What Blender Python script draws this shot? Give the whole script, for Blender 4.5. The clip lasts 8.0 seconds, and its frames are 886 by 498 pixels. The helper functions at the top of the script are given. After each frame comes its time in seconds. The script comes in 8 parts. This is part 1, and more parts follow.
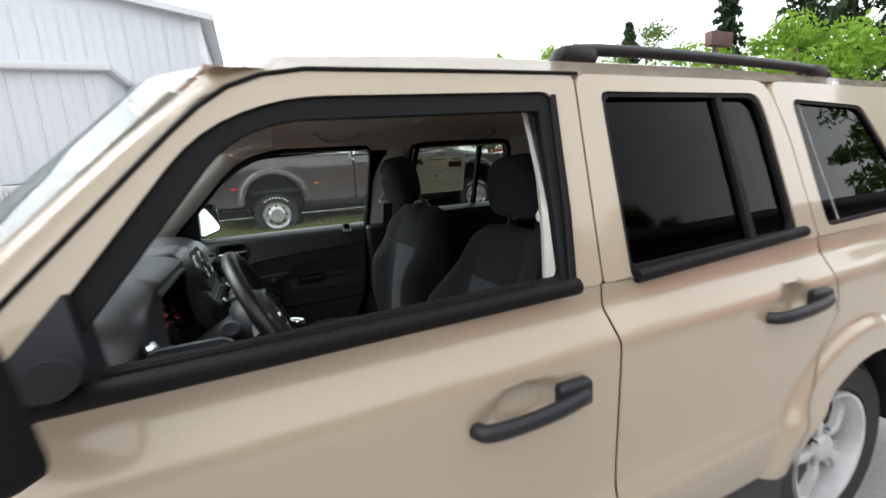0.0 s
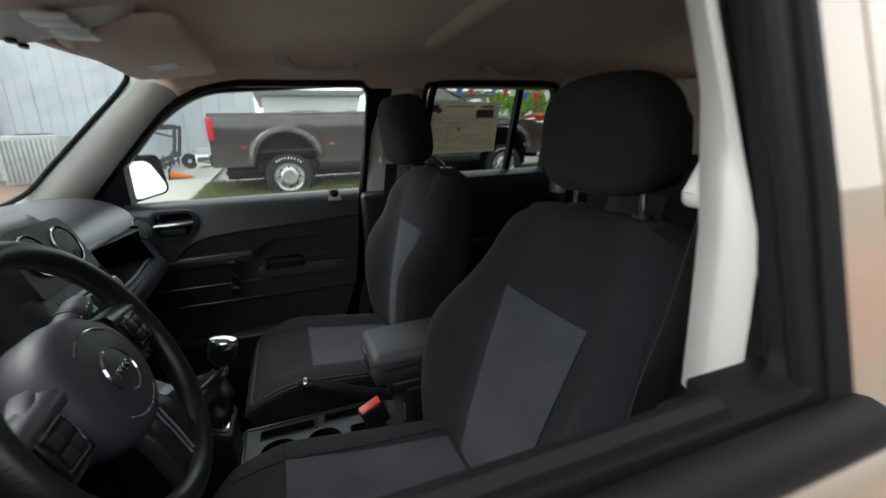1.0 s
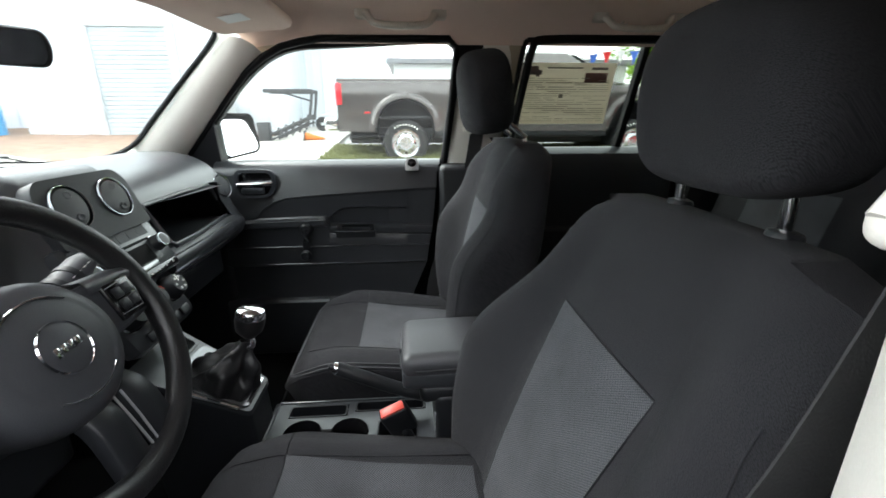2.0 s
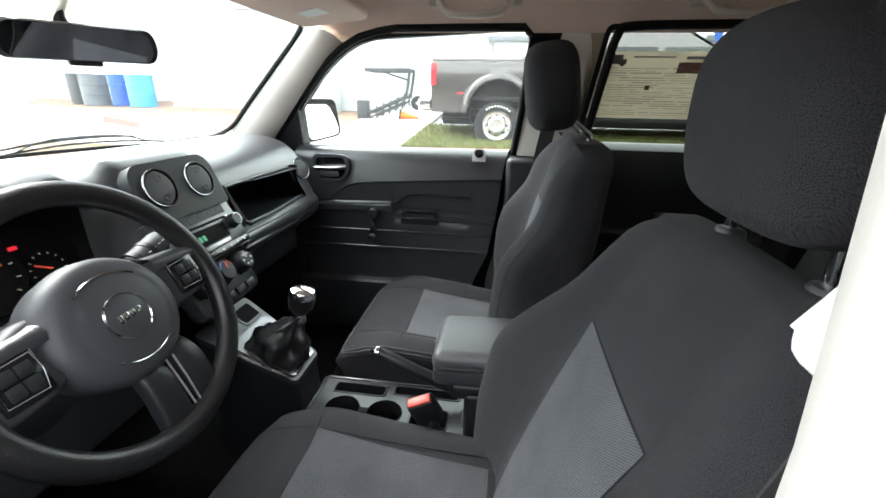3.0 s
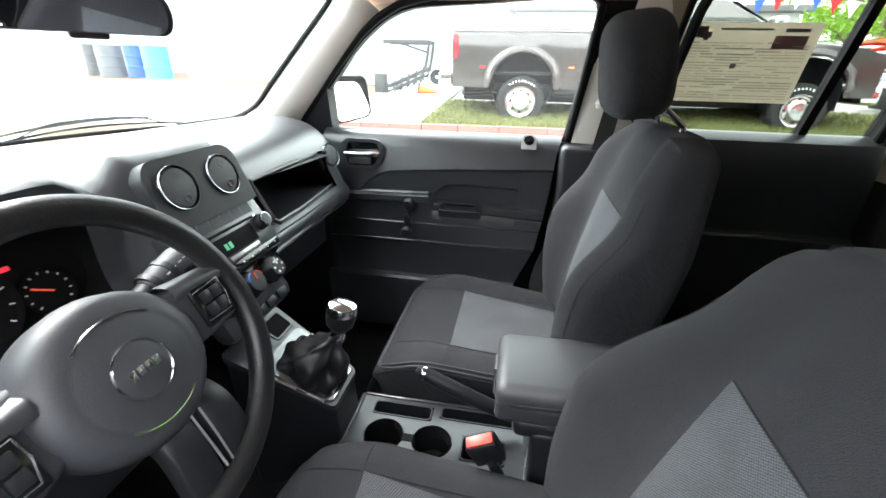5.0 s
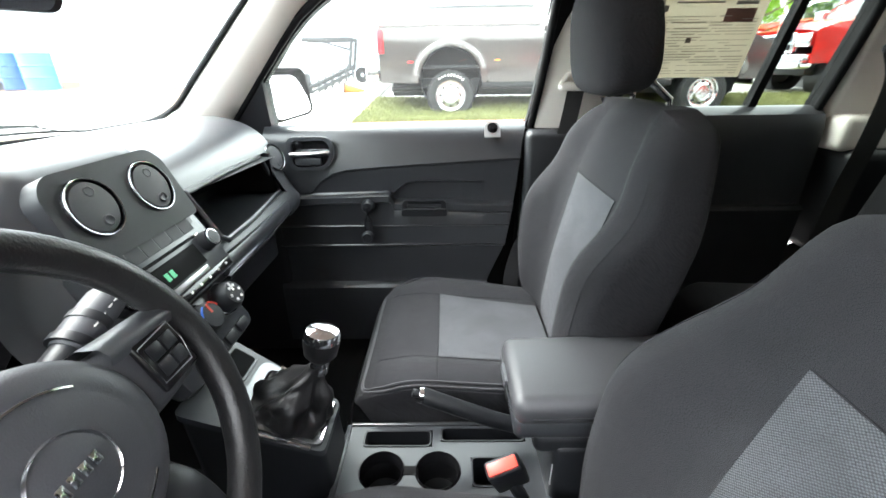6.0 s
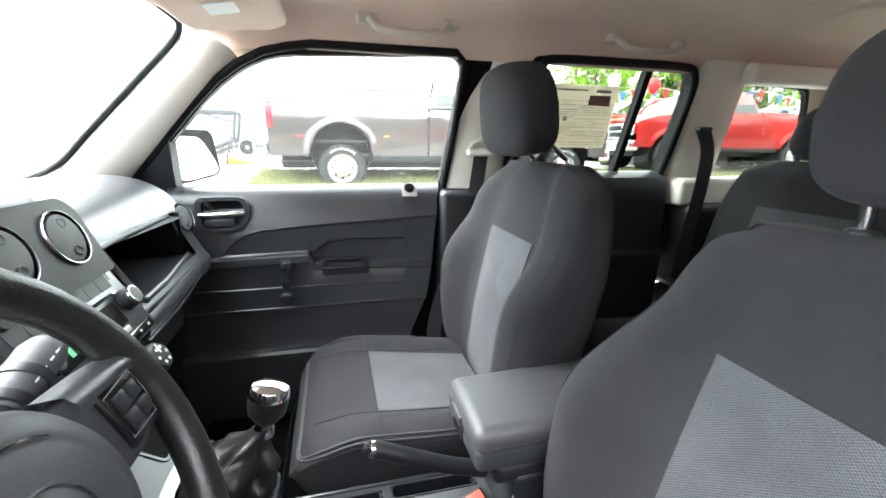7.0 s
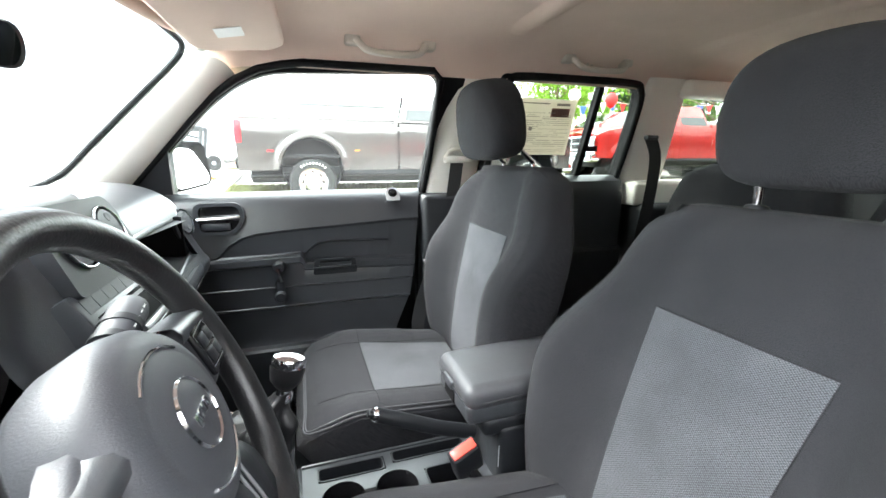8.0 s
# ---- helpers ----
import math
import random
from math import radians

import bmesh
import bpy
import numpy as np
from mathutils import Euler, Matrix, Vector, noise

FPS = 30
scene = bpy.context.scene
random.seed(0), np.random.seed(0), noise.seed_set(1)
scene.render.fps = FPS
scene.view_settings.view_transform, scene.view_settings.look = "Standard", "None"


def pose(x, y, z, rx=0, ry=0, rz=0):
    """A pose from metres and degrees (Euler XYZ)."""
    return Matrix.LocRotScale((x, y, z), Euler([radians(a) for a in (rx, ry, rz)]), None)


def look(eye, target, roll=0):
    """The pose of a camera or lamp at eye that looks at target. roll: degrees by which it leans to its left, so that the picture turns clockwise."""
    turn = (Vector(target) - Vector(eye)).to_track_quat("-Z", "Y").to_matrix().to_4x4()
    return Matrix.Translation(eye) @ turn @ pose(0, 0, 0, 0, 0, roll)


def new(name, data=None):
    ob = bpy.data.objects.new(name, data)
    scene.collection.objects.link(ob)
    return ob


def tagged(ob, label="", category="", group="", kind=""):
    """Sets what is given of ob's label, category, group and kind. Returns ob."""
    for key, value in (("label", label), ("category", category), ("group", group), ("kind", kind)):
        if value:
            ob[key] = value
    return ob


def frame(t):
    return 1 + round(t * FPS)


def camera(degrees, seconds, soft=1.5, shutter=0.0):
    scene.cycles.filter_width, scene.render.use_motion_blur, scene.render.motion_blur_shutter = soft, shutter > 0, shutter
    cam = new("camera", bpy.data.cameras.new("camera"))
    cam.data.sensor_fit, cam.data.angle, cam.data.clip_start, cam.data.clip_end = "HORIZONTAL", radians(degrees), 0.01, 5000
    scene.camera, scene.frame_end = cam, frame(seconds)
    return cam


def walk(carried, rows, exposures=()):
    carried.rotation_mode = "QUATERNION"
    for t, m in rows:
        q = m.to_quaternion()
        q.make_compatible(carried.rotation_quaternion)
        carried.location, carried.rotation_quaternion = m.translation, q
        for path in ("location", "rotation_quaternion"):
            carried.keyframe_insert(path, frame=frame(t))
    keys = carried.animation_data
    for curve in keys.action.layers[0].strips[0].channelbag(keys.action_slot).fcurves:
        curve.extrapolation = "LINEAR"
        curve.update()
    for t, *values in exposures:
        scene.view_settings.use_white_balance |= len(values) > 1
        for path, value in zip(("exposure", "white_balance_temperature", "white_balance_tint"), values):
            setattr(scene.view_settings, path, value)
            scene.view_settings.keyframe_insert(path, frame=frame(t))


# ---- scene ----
cam = camera(92.7, 8.0, soft=1.5, shutter=0.4)
PATH = [
    (0, (-0.556, -1.455, 1.35), (0.22, 0.355, 1.002), -4.2),
    (0.5, (-0.421, -1.153, 1.318), (0.35, 0.664, 0.995), -2.6),
    (1, (-0.322, -0.938, 1.293), (0.34, 0.885, 0.807), -2.2),
    (1.5, (-0.235, -0.837, 1.275), (0.191, 1.026, 0.684), -1.8),
    (2, (-0.157, -0.797, 1.278), (-0.014, 1.106, 0.68), -0.1),
    (2.2, (-0.136, -0.792, 1.28), (-0.098, 1.111, 0.665), 1.0),
    (3.3, (-0.059, -0.777, 1.328), (-0.412, 1.065, 0.633), 0.2),
    (3.5, (-0.068, -0.772, 1.337), (-0.485, 1.056, 0.642), -0.0),
    (4, (-0.086, -0.754, 1.366), (-0.578, 1.047, 0.647), 1.0),
    (4.5, (-0.13, -0.706, 1.352), (-0.565, 1.092, 0.593), 1.4),
    (4.7, (-0.154, -0.682, 1.341), (-0.542, 1.122, 0.57), 1.6),
    (5.8, (-0.256, -0.567, 1.296), (-0.345, 1.252, 0.47), -0.7),
    (6, (-0.283, -0.558, 1.292), (-0.31, 1.276, 0.495), -0.8),
    (6.5, (-0.335, -0.557, 1.273), (-0.09, 1.307, 0.592), 0.2),
    (7, (-0.379, -0.598, 1.26), (0.105, 1.281, 0.775), 0.8),
    (7.5, (-0.413, -0.662, 1.245), (0.148, 1.207, 0.805), 0.6),
    (8, (-0.448, -0.713, 1.24), (0.172, 1.141, 0.818), 0.1),
]
EXPOSURES = [(0, 0.58), (0.6, 0.5), (1.0, 0.78), (1.5, 1.78), (2.0, 2.08), (3.3, 2.74), (4.0, 2.92), (4.5, 2.92), (6.0, 3.32), (6.5, 3.45), (8.0, 3.50)]
walk(cam, [(t, look(eye, target, roll)) for t, eye, target, roll in PATH], EXPOSURES)

# ---- light: bright overcast ----
world = bpy.data.worlds.new("overcast_sky")
scene.world = world
world.use_nodes = True
wn, wl = world.node_tree.nodes, world.node_tree.links
sky = wn.new("ShaderNodeTexSky")
sky.sky_type, sky.sun_disc = "NISHITA", False
sky.sun_elevation, sky.sun_rotation = radians(48), radians(295)
sky.dust_density, sky.air_density = 2.0, 1.0
pale = wn.new("ShaderNodeHueSaturation")
pale.inputs["Saturation"].default_value, pale.inputs["Value"].default_value = 0.12, 3.2
wl.new(sky.outputs["Color"], pale.inputs["Color"])
cloud = wn.new("ShaderNodeMix")
cloud.data_type = "RGBA"
cloud.inputs[0].default_value, cloud.inputs[7].default_value = 0.65, (8.6, 8.9, 9.2, 1)
wl.new(pale.outputs["Color"], cloud.inputs[6])
wl.new(cloud.outputs[2], wn["Background"].inputs["Color"])
wn["Background"].inputs["Strength"].default_value = 0.14
sun = new("sun", bpy.data.lights.new("sun", "SUN"))
sun.data.energy, sun.data.angle, sun.data.color = 1.5, radians(38), (1.0, 0.985, 0.96)
sun.matrix_world = look((-6.0, 2.8, 7.5), (0, 0, 0))


# ---- materials ----
def shader(name, colour, rough=0.5, metal=0.0, coat=0.0, spec=0.5, vary=0.12, scale=6.0, grain=0.0, grain_scale=400.0, rough_vary=0.1, second=None):
    """Principled material with colour variation at two scales, uneven gloss and a fine relief."""
    m = bpy.data.materials.new(name)
    m.use_nodes = True
    nd, ln = m.node_tree.nodes, m.node_tree.links
    b = nd["Principled BSDF"]
    b.inputs["Metallic"].default_value, b.inputs["Coat Weight"].default_value = metal, coat
    b.inputs["Coat Roughness"].default_value = 0.04
    b.inputs["Specular IOR Level"].default_value = spec
    tc = nd.new("ShaderNodeTexCoord")
    big, fine = nd.new("ShaderNodeTexNoise"), nd.new("ShaderNodeTexNoise")
    big.inputs["Scale"].default_value, big.inputs["Detail"].default_value = scale, 4
    fine.inputs["Scale"].default_value, fine.inputs["Detail"].default_value = grain_scale, 2
    ln.new(tc.outputs["Object"], big.inputs["Vector"])
    ln.new(tc.outputs["Object"], fine.inputs["Vector"])
    add = nd.new("ShaderNodeMath")
    add.operation = "ADD"
    ln.new(big.outputs["Fac"], add.inputs[0])
    ln.new(fine.outputs["Fac"], add.inputs[1])
    ramp = nd.new("ShaderNodeMapRange")
    ramp.inputs["From Min"].default_value, ramp.inputs["From Max"].default_value = 0.6, 1.4
    ln.new(add.outputs[0], ramp.inputs["Value"])
    mix = nd.new("ShaderNodeMix")
    mix.data_type = "RGBA"
    dark = tuple(c * (1 - vary) for c in colour) if second is None else second
    light = tuple(min(1, c * (1 + vary)) for c in colour) if second is None else colour
    mix.inputs[6].default_value, mix.inputs[7].default_value = (*dark, 1), (*light, 1)
    ln.new(ramp.outputs[0], mix.inputs[0])
    ln.new(mix.outputs[2], b.inputs["Base Color"])
    rr = nd.new("ShaderNodeMapRange")
    rr.inputs["To Min"].default_value, rr.inputs["To Max"].default_value = max(0.02, rough - rough_vary * rough), min(1, rough + rough_vary * rough)
    ln.new(big.outputs["Fac"], rr.inputs["Value"])
    ln.new(rr.outputs[0], b.inputs["Roughness"])
    if grain:
        bump = nd.new("ShaderNodeBump")
        bump.inputs["Strength"].default_value, bump.inputs["Distance"].default_value = grain, 0.001
        ln.new(fine.outputs["Fac"], bump.inputs["Height"])
        ln.new(bump.outputs[0], b.inputs["Normal"])
    return m


def woven(name, dark, light, pitch=220.0, dots=False):
    """Seat cloth: a fine weave of raised threads, or knobbly dots, with soft mottling."""
    m = bpy.data.materials.new(name)
    m.use_nodes = True
    nd, ln = m.node_tree.nodes, m.node_tree.links
    b = nd["Principled BSDF"]
    b.inputs["Roughness"].default_value = 0.85
    b.inputs["Specular IOR Level"].default_value = 0.25
    b.inputs["Sheen Weight"].default_value = 0.03
    b.inputs["Sheen Roughness"].default_value = 0.5
    tc = nd.new("ShaderNodeTexCoord")
    vor = nd.new("ShaderNodeTexVoronoi")
    vor.inputs["Scale"].default_value = pitch
    vor.inputs["Randomness"].default_value = 0.15 if dots else 0.6
    ns = nd.new("ShaderNodeTexNoise")
    ns.inputs["Scale"].default_value, ns.inputs["Detail"].default_value = 9, 5
    sep, comb, add = nd.new("ShaderNodeSeparateXYZ"), nd.new("ShaderNodeCombineXYZ"), nd.new("ShaderNodeMath")
    ln.new(tc.outputs["Object"], sep.inputs[0])
    ln.new(sep.outputs["X"], add.inputs[0])
    ln.new(sep.outputs["Z"], add.inputs[1])
    rot = nd.new("ShaderNodeVectorRotate")
    rot.rotation_type, rot.inputs["Angle"].default_value = "Z_AXIS", 0.78
    ln.new(sep.outputs["Y"], comb.inputs["X"])
    ln.new(add.outputs[0], comb.inputs["Y"])
    ln.new(comb.outputs[0], rot.inputs["Vector"])
    vor.voronoi_dimensions = "2D"
    ln.new(rot.outputs[0], vor.inputs["Vector"])
    ln.new(tc.outputs["Object"], ns.inputs["Vector"])
    mr = nd.new("ShaderNodeMapRange")
    mr.inputs["From Min"].default_value, mr.inputs["From Max"].default_value = 0.1, 0.6
    mr.inputs["To Min"].default_value, mr.inputs["To Max"].default_value = 1.0, 0.0
    ln.new(vor.outputs["Distance"], mr.inputs["Value"])
    mul = nd.new("ShaderNodeMath")
    mul.operation = "MULTIPLY"
    ln.new(mr.outputs[0], mul.inputs[0])
    ln.new(ns.outputs["Fac"], mul.inputs[1])
    mul2 = nd.new("ShaderNodeMath")
    mul2.operation, mul2.inputs[1].default_value = "MULTIPLY", 1.8
    ln.new(mul.outputs[0], mul2.inputs[0])
    mix = nd.new("ShaderNodeMix")
    mix.data_type = "RGBA"
    mix.inputs[6].default_value, mix.inputs[7].default_value = (*dark, 1), (*light, 1)
    ln.new(mul2.outputs[0], mix.inputs[0])
    ln.new(mix.outputs[2], b.inputs["Base Color"])
    bump = nd.new("ShaderNodeBump")
    bump.inputs["Strength"].default_value, bump.inputs["Distance"].default_value = 0.6, 0.0012
    soft = nd.new("ShaderNodeBump")
    soft.inputs["Strength"].default_value, soft.inputs["Distance"].default_value = 0.3, 0.012
    rumple = nd.new("ShaderNodeTexNoise")
    rumple.inputs["Scale"].default_value, rumple.inputs["Detail"].default_value = 6, 1
    ln.new(tc.outputs["Object"], rumple.inputs["Vector"])
    ln.new(rumple.outputs["Fac"], soft.inputs["Height"])
    ln.new(soft.outputs[0], bump.inputs["Normal"])
    ln.new(mr.outputs[0], bump.inputs["Height"])
    ln.new(bump.outputs[0], b.inputs["Normal"])
    return m


def glass(name, tint=(1, 1, 1), keep=0.9, rough=0.0, rise=5.0, least=0.022):
    """Thin pane: mostly clear, with a mirror gloss that grows at grazing angles."""
    m = bpy.data.materials.new(name)
    m.use_nodes = True
    nd, ln = m.node_tree.nodes, m.node_tree.links
    nd.remove(nd["Principled BSDF"])
    clear, gloss, mix, fr = nd.new("ShaderNodeBsdfTransparent"), nd.new("ShaderNodeBsdfGlossy"), nd.new("ShaderNodeMixShader"), nd.new("ShaderNodeLayerWeight")
    clear.inputs["Color"].default_value = (*[c * keep for c in tint], 1)
    gloss.inputs["Roughness"].default_value = rough
    fr.inputs["Blend"].default_value = 0.5
    power, scaled = nd.new("ShaderNodeMath"), nd.new("ShaderNodeMath")
    power.operation, power.inputs[1].default_value = "POWER", rise
    scaled.operation, scaled.inputs[1].default_value, scaled.inputs[2].default_value = "MULTIPLY_ADD", 0.85, least
    ln.new(fr.outputs["Facing"], power.inputs[0])
    ln.new(power.outputs[0], scaled.inputs[0])
    ln.new(scaled.outputs[0], mix.inputs[0])
    ln.new(clear.outputs[0], mix.inputs[1])
    ln.new(gloss.outputs[0], mix.inputs[2])
    ln.new(mix.outputs[0], nd["Material Output"].inputs["Surface"])
    return m


def glow(name, colour, strength):
    m = bpy.data.materials.new(name)
    m.use_nodes = True
    b = m.node_tree.nodes["Principled BSDF"]
    b.inputs["Base Color"].default_value = (*colour, 1)
    b.inputs["Emission Color"].default_value, b.inputs["Emission Strength"].default_value = (*colour, 1), strength
    return m


PAINT = shader("tan_metallic_paint", (0.435, 0.360, 0.265), 0.34, 0.15, 1.0, vary=0.04, scale=3, grain_scale=2500)
CLOTH = woven("dark_seat_cloth", (0.014, 0.014, 0.0165), (0.037, 0.037, 0.0425), 700)
INSERT = woven("grey_insert_cloth", (0.0355, 0.037, 0.0415), (0.120, 0.124, 0.137), 330, True)
PLASTIC = shader("black_grained_plastic", (0.0132, 0.0145, 0.0170), 0.42, vary=0.2, spec=0.35, grain=0.25, grain_scale=900)
DOOR = shader("black_door_plastic", (0.0265, 0.0285, 0.0325), 0.30, vary=0.2, spec=0.75, grain=0.2, grain_scale=900)
DASH = shader("dark_dash_plastic", (0.0305, 0.0330, 0.0380), 0.33, vary=0.15, grain=0.25, grain_scale=800, spec=0.85)
POD = shader("dark_moulded_plastic", (0.0215, 0.0230, 0.0265), 0.50, vary=0.12, spec=0.35, grain=0.2, grain_scale=800)
HUB = shader("charcoal_moulded_vinyl", (0.0425, 0.0445, 0.0510), 0.50, vary=0.12, grain=0.3, grain_scale=700)
SATIN = shader("satin_grey_plastic", (0.0350, 0.0380, 0.0425), 0.29, vary=0.1, grain=0.15, grain_scale=700)
SILVER = shader("silver_trim", (0.42, 0.43, 0.44), 0.32, 0.6, vary=0.08)
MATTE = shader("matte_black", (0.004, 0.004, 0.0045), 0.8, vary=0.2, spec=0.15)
GLOSSY = shader("gloss_black", (0.008, 0.008, 0.009), 0.12, vary=0.1)
RUBBER = shader("black_rubber", (0.006, 0.006, 0.0068), 0.58, vary=0.2, spec=0.16, grain=0.2, grain_scale=600)
CHROME = shader("chrome", (0.75, 0.76, 0.78), 0.08, 1.0, vary=0.04)
LEATHER = shader("black_leather", (0.011, 0.011, 0.012), 0.36, vary=0.2, grain=0.5, grain_scale=350)
VINYL = shader("grey_vinyl", (0.050, 0.051, 0.056), 0.45, vary=0.1, grain=0.4, grain_scale=600)
LINER = shader("beige_headliner_felt", (0.71, 0.555, 0.475), 0.95, vary=0.06, scale=9, grain=0.35, grain_scale=900, spec=0.1)
CREAM = shader("cream_pillar_plastic", (0.76, 0.735, 0.68), 0.6, vary=0.05, grain=0.25, grain_scale=800)
BEIGE = shader("beige_moulded_plastic", (0.52, 0.465, 0.40), 0.6, vary=0.05, grain=0.25, grain_scale=800)
SEAM = shader("dark_seam_thread", (0.020, 0.020, 0.0235), 0.8, vary=0.2, spec=0.2)
PIPING = shader("grey_piping", (0.06, 0.06, 0.066), 0.7, vary=0.15, spec=0.3)
CARPET = shader("black_carpet", (0.014, 0.014, 0.015), 0.95, vary=0.4, grain=0.8, grain_scale=500, spec=0.1)
WEB = shader("black_belt_webbing", (0.018, 0.018, 0.019), 0.7, vary=0.25, grain=0.5, grain_scale=500)
RED = shader("red_plastic", (0.65, 0.06, 0.04), 0.4, vary=0.1)
ORANGE = shader("orange_plastic", (0.85, 0.22, 0.03), 0.5, vary=0.1)
GLASS = glass("clear_glass", (0.93, 1.0, 0.97), 0.92, rise=3.5, least=0.03)
SCREEN = glass("windscreen_glass", (0.92, 1.0, 0.98), 0.92, rise=2.5, least=0.03)
# Side glass with a thin translucent layer that imitates veiling glare.
VEILED = glass("glare_veiled_glass", (0.95, 1.0, 0.98), 0.90)
dn, dk = VEILED.node_tree.nodes, VEILED.node_tree.links
film, veil = dn.new("ShaderNodeBsdfTranslucent"), dn.new("ShaderNodeMixShader")
film.inputs["Color"].default_value, veil.inputs[0].default_value = (0.85, 0.86, 0.87, 1), 0.007
dk.new(dn["Material Output"].inputs["Surface"].links[0].from_socket, veil.inputs[1])
dk.new(film.outputs[0], veil.inputs[2])
dk.new(veil.outputs[0], dn["Material Output"].inputs["Surface"])
TINT = glass("privacy_glass", (0.9, 1.0, 0.95), 0.12, least=0.009)
TINT_IN = glass("lightly_tinted_glass", (0.94, 1.0, 0.96), 0.64)
MIRROR = shader("mirror_silver", (0.85, 0.86, 0.87), 0.01, 1.0, vary=0.01)
PAPER = shader("sticker_paper", (0.72, 0.68, 0.61), 0.8, vary=0.06, grain_scale=200)
pn, pk = PAPER.node_tree.nodes, PAPER.node_tree.links
thin, blend = pn.new("ShaderNodeBsdfTranslucent"), pn.new("ShaderNodeMixShader")
thin.inputs["Color"].default_value, blend.inputs[0].default_value = (0.62, 0.58, 0.50, 1), 0.5
pk.new(pn["Principled BSDF"].outputs[0], blend.inputs[1])
pk.new(thin.outputs[0], blend.inputs[2])
pk.new(blend.outputs[0], pn["Material Output"].inputs["Surface"])
INK = shader("faded_ink", (0.20, 0.18, 0.17), 0.8, vary=0.2)
TYRE = shader("tyre_rubber", (0.02, 0.02, 0.021), 0.75, vary=0.25, grain=0.5, grain_scale=200)
DARK_CHROME = shader("dark_chrome", (0.30, 0.31, 0.33), 0.14, 1.0, vary=0.05)
PEWTER = shader("silver_grey_plastic", (0.20, 0.205, 0.21), 0.26, 0.6, vary=0.1, grain=0.1)
ALLOY = shader("polished_alloy", (0.62, 0.63, 0.65), 0.2, 0.9, vary=0.06)
# Same silver tone as ALLOY, less metallic and more mottled.
DULL_ALLOY = shader("mottled_dull_alloy", (0.62, 0.62, 0.62), 0.35, 0.25, vary=0.2, scale=14)
WHITE = shader("white_lettering", (0.75, 0.75, 0.73), 0.6)


# ---- building blocks ----
def mesh_of(bm, name, material, smooth=True, angle=40):
    me = bpy.data.meshes.new(name)
    bmesh.ops.recalc_face_normals(bm, faces=bm.faces)
    bm.to_mesh(me)
    bm.free()
    me.materials.append(material)
    if smooth:
        me.shade_smooth()
        me.set_sharp_from_angle(angle=radians(angle))
    return me


def thing(name, label, category, group="", kind="", at=(0, 0, 0)):
    ob = new(name)
    ob.location = at
    ob.empty_display_size = 0.05
    return tagged(ob, label, category, group, kind)


def part(name, bm, material, parent, label="", smooth=True, angle=40):
    """One bmesh, in world coordinates, as a part of a thing that has only been moved."""
    ob = new(name, mesh_of(bm, name, material, smooth, angle))
    ob.parent = parent
    if parent is not None:
        base = parent.location if parent.parent is None else parent.location + parent.parent.location
        ob.data.transform(Matrix.Translation(-base))
    return tagged(ob, label) if label else ob


def single(name, bm, material, label, category, group="", kind="", smooth=True, angle=40):
    ob = new(name, mesh_of(bm, name, material, smooth, angle))
    return tagged(ob, label, category, group, kind)


def join(*bms):
    out = bmesh.new()
    for b in bms:
        me = bpy.data.meshes.new("tmp")
        b.to_mesh(me)
        out.from_mesh(me)
        bpy.data.meshes.remove(me)
        b.free()
    return out


def box(x0, x1, y0, y1, z0, z1, bevel=0.004, segments=2, m=None):
    bm = bmesh.new()
    bmesh.ops.create_cube(bm, size=1)
    bmesh.ops.transform(bm, verts=bm.verts, matrix=Matrix.Translation(((x0 + x1) / 2, (y0 + y1) / 2, (z0 + z1) / 2)) @ Matrix.Diagonal((x1 - x0, y1 - y0, z1 - z0, 1)))
    if bevel:
        bmesh.ops.bevel(bm, geom=bm.edges, offset=min(bevel, 0.45 * min(x1 - x0, y1 - y0, z1 - z0)), segments=segments, affect="EDGES", profile=0.5)
    if m is not None:
        bmesh.ops.transform(bm, verts=bm.verts, matrix=m)
    return bm


def disc(r, depth, m, n=32, bevel=0.0, r2=None):
    """A cylinder or cone along local z, from 0 to depth."""
    bm = bmesh.new()
    bmesh.ops.create_cone(bm, cap_ends=True, segments=n, radius1=r, radius2=r if r2 is None else r2, depth=depth, matrix=Matrix.Translation((0, 0, depth / 2)))
    if bevel:
        es = [e for e in bm.edges if abs(e.verts[0].co.z - e.verts[1].co.z) < 1e-6]
        bmesh.ops.bevel(bm, geom=es, offset=bevel, segments=3, affect="EDGES", profile=0.5)
    bmesh.ops.transform(bm, verts=bm.verts, matrix=m)
    return bm


def lathe(profile, m, n=36):
    """Turn a profile of (radius, height) about local z."""
    bm = bmesh.new()
    rings = []
    for r, z in profile:
        if r < 1e-6:
            rings.append([bm.verts.new((0, 0, z))])
        else:
            rings.append([bm.verts.new((r * math.cos(2 * math.pi * k / n), r * math.sin(2 * math.pi * k / n), z)) for k in range(n)])
    for a, b in zip(rings, rings[1:]):
        for k in range(n):
            f = [a[k % len(a)], a[(k + 1) % len(a)], b[(k + 1) % len(b)], b[k % len(b)]]
            f = list(dict.fromkeys(f))
            if len(f) > 2:
                bm.faces.new(f)
    bmesh.ops.transform(bm, verts=bm.verts, matrix=m)
    return bm


def loft(rows, closed=False, caps=False):
    """Quads between rows of points; closed: each row is a ring."""
    bm = bmesh.new()
    vs = [[bm.verts.new(p) for p in row] for row in rows]
    n = len(vs[0])
    for a, b in zip(vs, vs[1:]):
        for k in range(n if closed else n - 1):
            bm.faces.new((a[k], a[(k + 1) % n], b[(k + 1) % n], b[k]))
    if caps:
        bm.faces.new(vs[0])
        bm.faces.new(vs[-1])
    return bm


